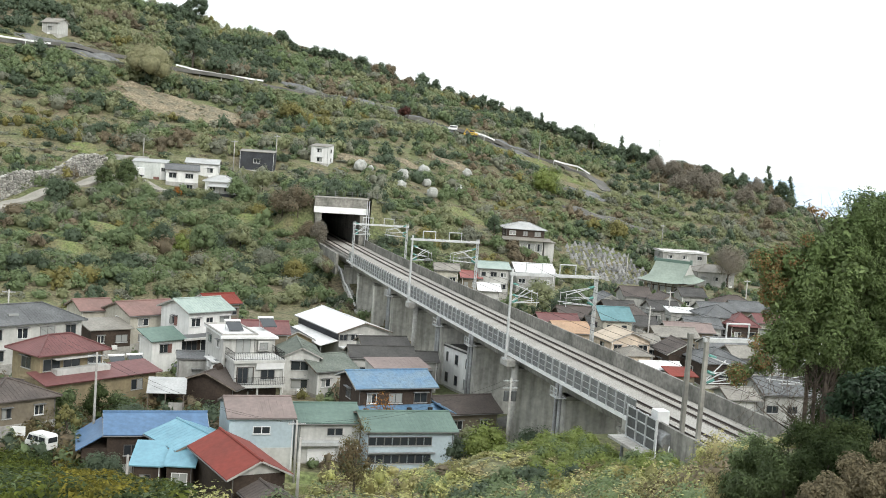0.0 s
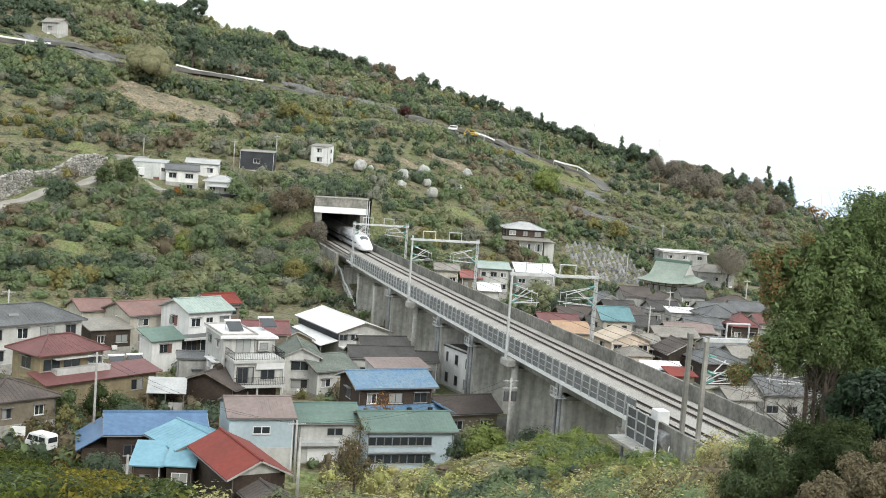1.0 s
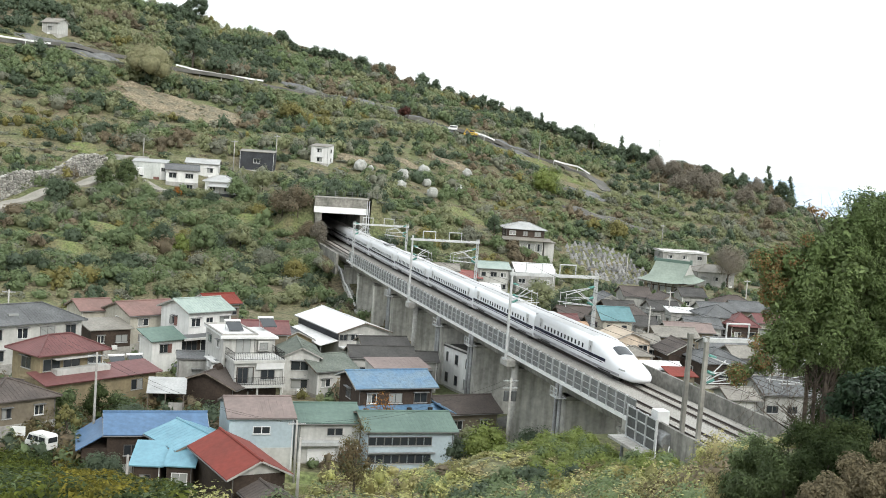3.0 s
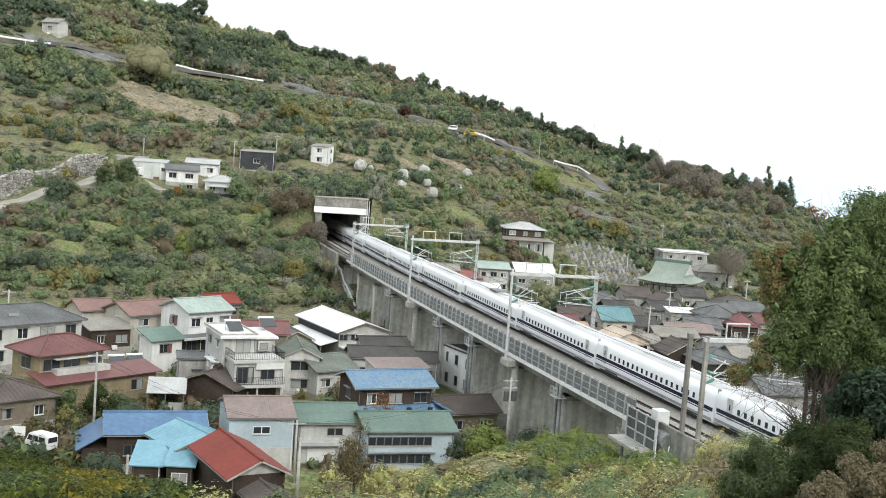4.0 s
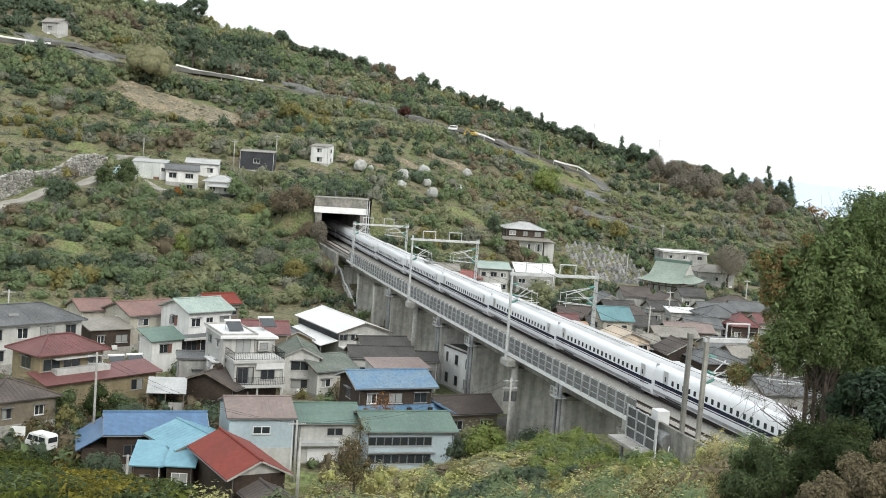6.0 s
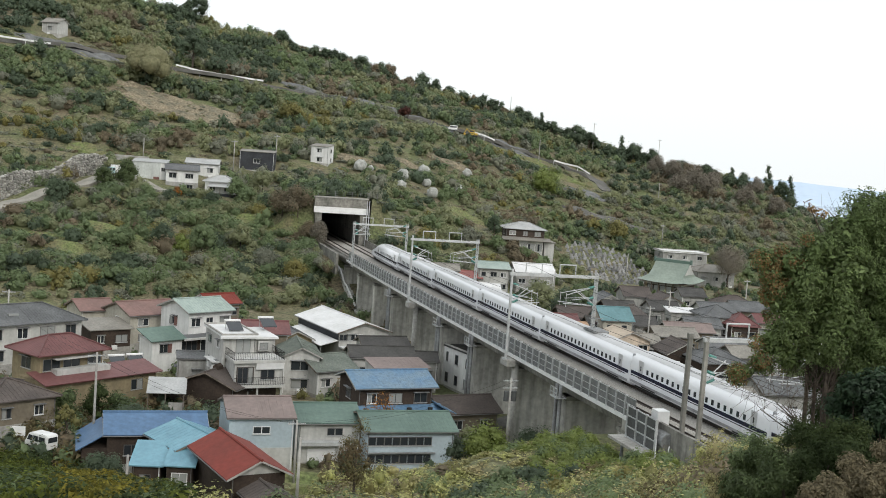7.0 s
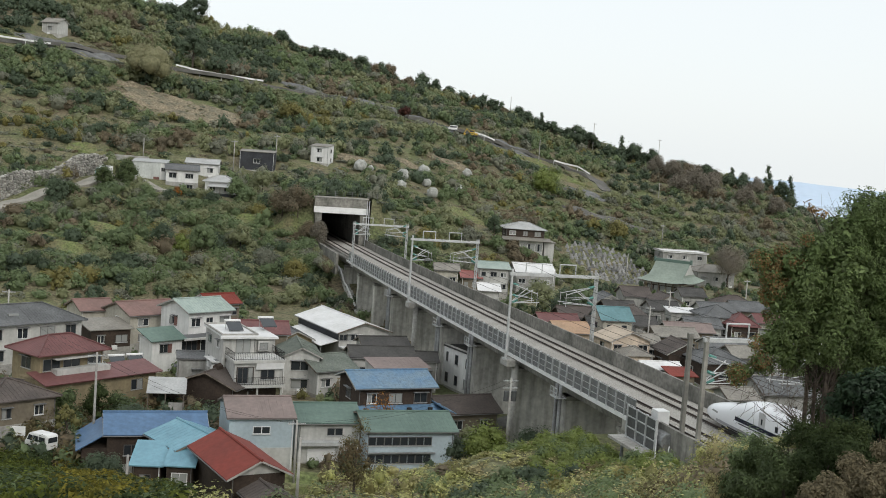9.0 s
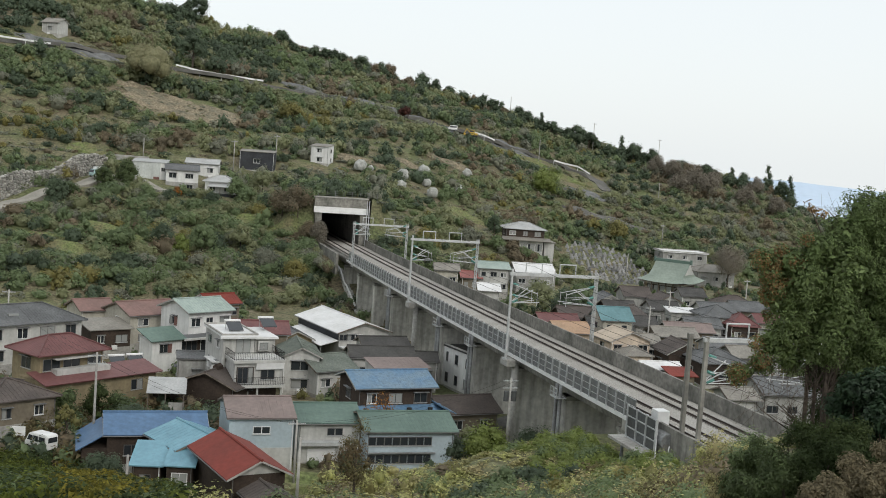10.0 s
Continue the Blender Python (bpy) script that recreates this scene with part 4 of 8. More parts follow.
def build_near_village():
    a = house("house", "two-storey white house with a grey hipped tile roof", -57.6, 143.4, -9.0, 50, 15.2, 9.0, 5.6, "hip", 2.0, "white_wall", "grey_roof", 2, 0.6, 4, 2, 2, 0.4, "glass", 2.2, 1.5)
    part("skylight", boxed(4.6, 6.0, 1.9, 2.8, 6.35, 6.6), M["curtain"], a, "pale roof skylight").matrix_basis = pose(0, 0, 0.12)
    a = house("house", "ochre two-storey house with a dark red seamed roof", -45.8, 130.4, -9.5, 52, 10.1, 7.2, 5.6, "hip", 1.7, "yellow_wall", "red_roof", 2, 0.7, 3, 1, 1, 0.42, "dark", 1.9, 1.4)
    part("balcony", boxed(2.2, 9.6, -0.55, 0.7, 2.95, 3.85, bevel=0.03), M["white_wall"], a, "pale balcony front")
    part("awning", boxed(2.2, 8.4, -0.5, 0.7, 5.0, 5.08), M["pale_concrete"], a)
    bm = bmesh.new()
    slope(bm, (-0.6, -2.6, 2.6), (16.0, -2.6, 2.6), (16.0, 1.4, 3.5), (-0.6, 1.4, 3.5), 0.12, 0.42)
    slope(bm, (10.0, 4.6, 2.6), (16.0, 4.6, 2.6), (16.0, 1.4, 3.5), (10.0, 1.4, 3.5), 0.12, 0.42)
    part("lower_roof", bm, M["red_roof"], a)
    part("lower_wall", boxed(0, 15.4, -1.9, 4.0, -2, 2.75), M["yellow_wall"], a)
    window_on(a, pose(12.6, -1.9, 1.3), 1.7, 1.3, "glass", 2)
    house("house", "single-storey house with a brown roof and olive render", -45.5, 115.0, -9.0, 48, 8.5, 8.5, 3.0, "hip", 1.5, "tan_wall", "brown_roof", 1, 0.5, 2, 1, 1, 0.5)
    house("house", "house with a faded pink metal gable roof", -45.3, 166.5, -9.0, 46, 9.5, 8.5, 4.5, "gx", 1.5, "cream_wall", "rose_roof", 2, 0.4, 2, 1, 1, 0.45)
    house("house", "small house with a faded pink gable roof", -53.6, 169.5, -9.0, 40, 6.0, 6.5, 4.2, "gx", 1.3, "cream_wall", "rose_roof", 1, 0.4, 1, 1, 1, 0.45)
    house("shed", "shed with a lilac-grey lean-to roof", -49.4, 161.0, -9.0, 40, 6.8, 5.5, 2.9, "shed", 0.9, "brown_wall", "tan_roof", 1, 0.4, 2, 0, 1, 0.5, cat="shed")
    a = house("house", "cream two-storey house with a pale green metal roof", -35.8, 162.6, -9.0, 48, 8.5, 8.0, 6.2, "gx", 1.5, "bright_wall", "pale_green_roof", 2, 0.5, 3, 1, 1, 0.45, "glass", 1.6, 1.2)
    bm = bmesh.new()
    slope(bm, (-7.6, -2.4, 3.0), (-1.6, -2.4, 3.0), (-1.6, 1.4, 4.3), (-7.6, 1.4, 4.3), 0.12, 0.45)
    part("lower_roof", bm, M["green_roof"], a)
    part("lower_wall", boxed(-7.1, -2.2, -1.9, 1.2, -2, 3.2), M["bright_wall"], a)
    part("veranda_wall", boxed(-2.2, 5.6, -1.2, 1.2, -2, 3.0), M["brown_wall"], a, "dark timber veranda wall")
    part("veranda_roof", boxed(-2.2, 6.0, -2.4, 0.6, 3.0, 3.12), M["grey_roof"], a)
    window_on(a, pose(-5.2, -1.9, 1.9), 1.3, 1.2, "glass", 2, True, "shutter_red")
    window_on(a, pose(0.495, 4.6, 4.6, 0, 0, -90), 1.3, 1.2, "glass", 2, True, "shutter_red")
    part("fascia_band", boxed(-2.2, 5.8, -2.6, -2.4, 2.85, 3.15), M["white_wall"], a)
    window_on(a, pose(-0.5, -1.2, 1.7), 2.8, 1.7, "glass", 3)
    window_on(a, pose(2.9, -1.2, 1.7), 2.8, 1.7, "glass", 3)
    part("veranda_slab", boxed(-2.4, 5.8, -3.3, -1.2, 0.3, 0.5), M["pale_concrete"], a)
    railing(a, "veranda_rail", [(-2.4, -3.2, 0.5), (5.7, -3.2, 0.5)], 1.0, "black")
    house("house", "small house with a rust-red roof behind the green-roofed one", -36.0, 178.0, -9.0, 40, 6.0, 6.0, 5.4, "gx", 1.2, "tan_wall", "bright_red_roof", 2, 0.4, 2, 1, 1)
    # white apartment house with balconies
    a = house("apartment_house", "white three-storey concrete house with flat roof and balconies", -26.7, 141.1, -10.0, 27, 4.7, 8.6, 8.05, "flat", 0, "white_wall", "white_roof", 3, 0.25, 0, 2, 0, 0, "glass", 1.2, 1.0, skip_low=True)
    part("rear_block", boxed(4.4, 7.5, 1.6, 8.4, -2, 7.55), M["white_wall"], a)
    part("rear_roof", boxed(4.72, 7.8, 1.1, 8.7, 7.55, 7.85, bevel=0.03), M["white_roof"], a)
    part("roof_lip", boxed(-0.25, 4.9, -0.55, -0.02, 7.95, 8.2, bevel=0.02), M["white_roof"], a)
    for xx in (0.32, 1.25):
        part("pilaster", boxed(xx, xx + 0.22, 0.08, 0.24, -2, 7.95), M["white_wall"], a)
    window_on(a, pose(2.85, 0.23, 6.9), 1.9, 1.9, "curtain", 2, False)
    part("bay_box", boxed(5.1, 6.6, 1.1, 1.6, 6.0, 7.3, bevel=0.03), M["white_wall"], a)
    window_on(a, pose(5.85, 1.09, 6.65), 1.1, 0.9, "curtain", 2, False)
    part("front_bay", boxed(0.75, 6.9, -3.6, 0.24, 2.8, 5.5), M["white_wall"], a)
    part("terrace_slab", boxed(0.5, 7.1, -4.0, 0.24, 5.5, 5.88, bevel=0.03), M["white_wall"], a, "white terrace slab")
    railing(a, "terrace_rail", [(0.6, 0.2, 5.88), (0.6, -3.9, 5.88), (7.0, -3.9, 5.88), (7.0, 1.2, 5.88)], 0.95, "black", 0.22)
    part("balcony_slab", boxed(0.5, 7.1, -4.3, 0.2, 2.45, 2.8, bevel=0.03), M["white_wall"], a)
    railing(a, "balcony_rail", [(0.6, -4.2, 2.8), (7.0, -4.2, 2.8)], 0.95, "black", 0.22)
    # flat dark panel stands for the shade inside the balcony opening
    part("recess", boxed(1.0, 3.2, -3.66, -3.6, 2.85, 5.0), M["brown_wall"], a, "flat dark panel in place of the shaded balcony opening")
    window_on(a, pose(2.1, -3.68, 3.95), 2.0, 2.0, "glass", 3, False)
    part("white_fascia", boxed(3.4, 6.95, -3.95, -3.6, 4.7, 5.5), M["white_roof"], a)
    window_on(a, pose(5.0, -3.62, 4.0), 1.8, 1.2, "glass", 2, False)
    # wall colour takes in the shade under the balcony slab
    part("undercroft", boxed(1.0, 6.7, -2.2, 0.2, -2, 2.45), M["brown_wall"], a, "undercroft wall coloured dark for the shade below the slab")
    for xx in (0.8, 3.6, 6.7):
        part("post", boxed(xx, xx + 0.22, -3.9, -3.68, -2, 2.45), M["white_wall"], a)
    part("side_canopy", boxed(-0.75, 0.25, 1.2, 5.2, 4.6, 4.72), M["white_roof"], a)
    for yy in (1.6, 3.4):
        part("condenser", boxed(-0.6, -0.2, yy, yy + 0.85, 3.6, 4.25, bevel=0.03), M["white_paint"], a, "wall-hung air-conditioner condenser")
    solar_heater(-26.4, 144.0, -1.6, 27)
    solar_heater(-22.9, 149.2, -1.7, 27)
    solar_heater(-38.6, 143.6, -6.9, 30)
    solar_heater(-40.8, 143.0, -7.1, 30)
    house("house", "house with a brown roof next to the white flats", -28.0, 156.0, -10.0, 15, 8.0, 7.0, 6.0, "gx", 1.3, "tan_wall", "red_roof", 2, 0.4, 0, 0, 0)
    a = house("house", "dark timber house with a grey slate gable roof", -31.9, 138.5, -10.5, -17, 8.6, 10.0, 3.0, "gy", 1.7, "brown_wall", "brown_roof", 1, 0.6, 0, 1, 1, 0)
    bm = bmesh.new()
    prism(bm, [(3.9, 2.6, 4.5), (4.7, 2.6, 4.5), (4.7, 2.6, 5.1), (4.3, 2.6, 5.4), (3.9, 2.6, 5.1)], (0, 1.2, 0))
    part("roof_vent", bm, M["brown_wall"], a, "small dark gabled roof vent")
    c = thing("carport", pose(-33.6, 132.4, -10.4, 0, 0, 12), "open carport with a pale corrugated sheet roof", "carport")
    bm = bmesh.new()
    slope(bm, (0, 0, 2.7), (4.6, 0, 2.7), (4.6, 5.0, 3.6), (0, 5.0, 3.6), 0.07, 0)
    part("sheet_roof", bm, M["pale_tile"], c)
    for xx, yy, zz in ((0.2, 0.2, 2.7), (4.3, 0.2, 2.7), (0.2, 4.7, 3.55), (4.3, 4.7, 3.55), (2.2, 0.2, 2.7)):
        bm = bmesh.new()
        tube(bm, (xx, yy, -1.5), (xx, yy, zz), 0.06, n=6)
        part("post", bm, M["wood"], c)
    part("half_wall", boxed(2.6, 4.4, 0.25, 0.4, -1.5, 1.6), M["grey_wall"], c)
    part("back_wall", boxed(0.1, 4.4, 4.75, 4.85, -1.5, 3.4), M["brown_wall"], c)
    house("house", "pale grey shed behind the dark gable roof", -33.6, 147.0, -10.5, 15, 5.0, 4.0, 4.2, "gx", 0.6, "grey_wall", "grey_roof", 1, 0.2, 1, 1, 0, 0.4)
    # blue and cyan roofed workshops
    a = house("workshop", "long workshop under an indigo-blue painted roof", -32.1, 110.6, -10.5, 18, 10.4, 7.0, 3.3, "gx", 1.5, "brown_wall", "indigo_roof", 1, 0.4, 2, 0, 0, 0, cat="workshop")
    bm = bmesh.new()
    slope(bm, (-2.5, 7.0, 1.9), (-2.5, -0.4, 1.9), (0.1, 0.3, 3.3), (0.1, 6.6, 3.6), 0.1, 0)
    part("lean_to_roof", bm, M["indigo_roof"], a)
    part("lean_to_wall", boxed(-2.0, 0.38, 0.4, 6.4, -2, 2.0), M["brown_wall"], a)
    for xx in (2.6, 7.4):
        part("roof_light", boxed(xx, xx + 0.5, 1.6, 1.95, 3.95, 4.12), M["white_paint"], a, "small white roof light")
    house("shed", "low shed with a light blue corrugated roof", -27.6, 103.6, -10.8, 6, 3.2, 5.0, 2.9, "shed", 1.1, "brown_wall", "cyan_roof", 1, 0.3, 1, 0, 0, 0.35, cat="shed")
    house("shed", "low shed with a stepped blue roof", -24.4, 103.6, -10.2, 4, 3.0, 4.2, 2.5, "shed", 0.9, "brown_wall", "cyan_roof", 1, 0.3, 1, 0, 0, 0.35, cat="shed")
    house("workshop", "white workshop with a bright light blue gable roof", -23.9, 106.3, -11.0, 40, 7.2, 7.0, 4.0, "gy", 1.2, "white_wall", "cyan_roof", 1, 0.4, 0, 1, 0, 0.6, cat="workshop")
    a = house("house", "dark timber house with a bright rust-red gable roof", -17.1, 96.4, -11.0, 30, 6.2, 11.4, 4.6, "gy", 1.5, "brown_wall", "bright_red_roof", 2, 0.6, 0, 0, 1, 0)
    bm = bmesh.new()
    prism(bm, [(1.0, 0.52, 4.85), (5.2, 0.52, 4.85), (3.1, 0.52, 5.9)], (0, 0.06, 0))
    part("gable_board", bm, M["white_wall"], a, "white gable board")
    house("porch", "small brown roofed porch before the red-roofed house", -14.4, 93.6, -11.0, 30, 4.0, 3.6, 3.6, "gy", 0.9, "brown_wall", "brown_roof", 1, 0.3, 0, 0, 0, 0.5, cat="porch")
    house("house", "two-storey pale blue sided house with faded pink roof", -20.7, 114.8, -11.0, 18, 7.2, 8.5, 5.4, "gx", 1.3, "blue_wall", "pink_roof", 2, 0.25, 1, 0, 0, 0.4, "glass", 1.5, 0.8, skip_low=True)
    part("lower_siding", boxed(0.22, 6.98, 0.2, 0.25, -0.5, 2.3), M["white_wall"], HOUSES[-1], "white lower siding")
    a = house("warehouse", "pale blue warehouse with a green seamed metal roof", -6.8, 118.5, -11.5, 17, 10.5, 8.5, 4.6, "gx", 1.2, "blue_wall", "green_roof", 2, 0.45, 0, 0, 0, 0.4, cat="warehouse")
    for zz, hh in ((3.55, 0.95), (1.6, 1.0)):
        for i in range(4):
            window_on(a, pose(1.45 + 1.76 * i, 0.44, zz), 1.75, hh, "dark", 2, False)
    part("window_hood", boxed(0.5, 8.0, 0.1, 0.46, 2.25, 2.35), M["oldsteel"], a)
    a = house("warehouse", "pale warehouse with a green roof and a roller shutter", -14.2, 119.9, -11.5, 17, 7.4, 8.5, 4.6, "gx", 1.25, "white_wall", "green_roof", 2, 0.35, 0, 0, 0, 0.4, cat="warehouse")
    window_on(a, pose(4.3, 0.34, 3.7), 1.7, 0.8, "dark", 2, False)
    shutter = part("roller_shutter", boxed(1.4, 4.4, 0.24, 0.28, 0.05, 2.15), M["white_paint"], a, "white roller shutter")
    for i in range(14):
        part("slat", boxed(1.42, 4.38, 0.22, 0.255, 0.06 + i * 0.15, 0.19 + i * 0.15), M["white_paint"], shutter)
    part("shop_canopy", boxed(0.4, 4.9, -0.6, 0.36, 2.35, 2.75, bevel=0.03), M["galv"], a)
    # blue tiled house
    a = house("house", "dark timber house with a blue glazed tile roof", -8.9, 131.0, -10.5, 24, 10.6, 8.0, 5.4, "gx", 1.35, "brown_wall", "blue_roof", 2, 0.6, 3, 1, 1, 0.28, "curtain", 1.7, 1.2, skip_low=True)
    bm = bmesh.new()
    slope(bm, (-0.6, -1.8, 2.4), (11.2, -1.8, 2.4), (11.2, 0.8, 3.3), (-0.6, 0.8, 3.3), 0.12, 0.28)
    part("lower_roof", bm, M["blue_roof"], a)
    part("lower_wall", boxed(0.2, 10.4, -1.2, 0.7, -2, 2.5), M["brown_wall"], a)
    for i in range(4):
        bm = bmesh.new()
        tube(bm, (1.0 + 2.7 * i, -1.2, 2.6), (1.0 + 2.7 * i, -1.2, 3.4), 0.26, 0.32, n=10)
        part("roof_vent", bm, M["black"], a, "round black roof vent")
    bm = bmesh.new()
    slope(bm, (10.3, -1.8, 3.5), (12.3, -1.8, 2.6), (12.3, 6.5, 2.6), (10.3, 6.5, 3.5), 0.12, 0.3)
    part("side_roof", bm, M["blue_roof"], a)
    part("side_wall", boxed(10.0, 12.0, 0.3, 6.2, -2, 2.7), M["brown_wall"], a)
    # hall with white roof
    a = house("hall", "long white hall with a bright white metal gable roof", -14.9, 170.6, -10.0, 30, 9.4, 17.0, 4.6, "gy", 1.5, "white_wall", "white_roof", 1, 0.5, 0, 0, 1, 0.9, cat="hall")
    bm = bmesh.new()
    slope(bm, (-2.6, 15.0, 2.7), (-2.6, 0.4, 2.7), (0.3, 0.4, 3.4), (0.3, 15.0, 3.4), 0.12, 0.9)
    part("side_canopy", bm, M["white_roof"], a, "white side canopy")
    for i in range(5):
        bm = bmesh.new()
        tube(bm, (-2.3, 0.8 + 3.4 * i, -1), (-2.3, 0.8 + 3.4 * i, 2.8), 0.07, n=6)
        part("canopy_post", bm, M["oldsteel"], a)
    # dark strip on the left wall stands for the shadow below the eaves
    part("side_band", boxed(0.44, 0.5, 0.6, 16.4, 3.5, 4.75), M["dark_shed"], a, "eave shadow as a dark band on the wall")
    part("front_canopy", boxed(0.4, 4.6, -1.2, 0.5, 2.5, 2.65), M["white_roof"], a)
    for i in range(3):
        window_on(a, pose(1.2 + 1.3 * i, 0.49, 3.9), 1.25, 0.9, "glass", 2)
    house("house", "small ochre rendered house with a grey gable roof", -23.4, 169.0, -10.0, 25, 5.6, 8.0, 3.2, "gy", 1.3, "yellow_wall", "grey_roof", 1, 0.4, 1, 1, 1, 0.4, ww=0.7)
    house("house", "cream house with grey tile roof and long window", -20.4, 149.8, -10.5, 13, 5.6, 9.0, 4.9, "gy", 1.3, "white_wall", "moss_roof", 2, 0.4, 1, 1, 1, 0.3, "glass", 3.6, 1.3)
    house("house", "low house with weathered green-grey tile roof", -15.4, 148.5, -10.5, 40, 7.0, 8.0, 3.4, "gx", 1.5, "white_wall", "moss_roof", 1, 0.5, 2, 1, 1, 0.3)
    house("house", "white row house with a black slate roof", -11.6, 155.0, -10.0, 15, 9.5, 5.5, 4.0, "gx", 1.2, "white_wall", "dark_roof", 1, 0.4, 3, 2, 1, 0.35, ww=0.8)
    house("house", "white row house with dark roof beside the viaduct", -10.6, 163.5, -10.0, 20, 7.5, 5.0, 4.2, "gx", 1.0, "white_wall", "dark_roof", 1, 0.4, 3, 2, 1, 0.35, ww=0.7)
    house("house", "low house with a pink flat metal roof", -7.8, 147.6, -10.0, 22, 8.0, 5.0, 4.2, "shed", 0.5, "white_wall", "pink_roof", 1, 0.3, 2, 1, 1, 0.6)
    house("shed", "dark slate roofed shed against a viaduct pier", -2.8, 157.0, -10.2, 10, 3.6, 5.0, 4.0, "gx", 0.9, "grey_wall", "dark_roof", 1, 0.3, 1, 0, 1, 0.4, cat="shed")
    a = house("house", "narrow white two-storey building beneath the viaduct", 1.0, 163.0, -10.5, -62, 8.6, 4.5, 5.9, "flat", 0, "bright_wall", "dark_roof", 2, 0.15, 3, 0, 0, 0, "dark", 0.9, 1.4)
    house("house", "tan house with a brown slate roof beside a pier", 1.4, 135.6, -11.5, 26, 8.4, 7.0, 3.0, "gx", 1.5, "tan_wall", "brown_roof", 1, 0.5, 2, 1, 1, 0.4)


def solar_heater(x, y, z, yaw):
    t = thing("solar_water_heater", pose(x, y, z, 0, 0, yaw), "roof solar water heater with white tank and glass panel", "solar heater")
    bm = bmesh.new()
    prism(bm, [(0, 0, 0.05), (1.9, 0, 0.05), (1.9, 1.9, 0.85), (0, 1.9, 0.85)], (0, -0.04, 0.1))
    part("collector", bm, M["glass"], t, "dark glass collector panel")
    bm = bmesh.new()
    tube(bm, (-0.1, 2.05, 1.0), (2.0, 2.05, 1.0), 0.2, n=12)
    part("tank", bm, M["white_paint"], t, smooth=True)
    bm = bmesh.new()
    for xx in (0.1, 1.8):
        tube(bm, (xx, 2.05, -0.3), (xx, 2.05, 0.9), 0.04, n=5)
        tube(bm, (xx, 0.1, -0.2), (xx, 0.1, 0.1), 0.04, n=5)
    part("stand", bm, M["galv"], t)


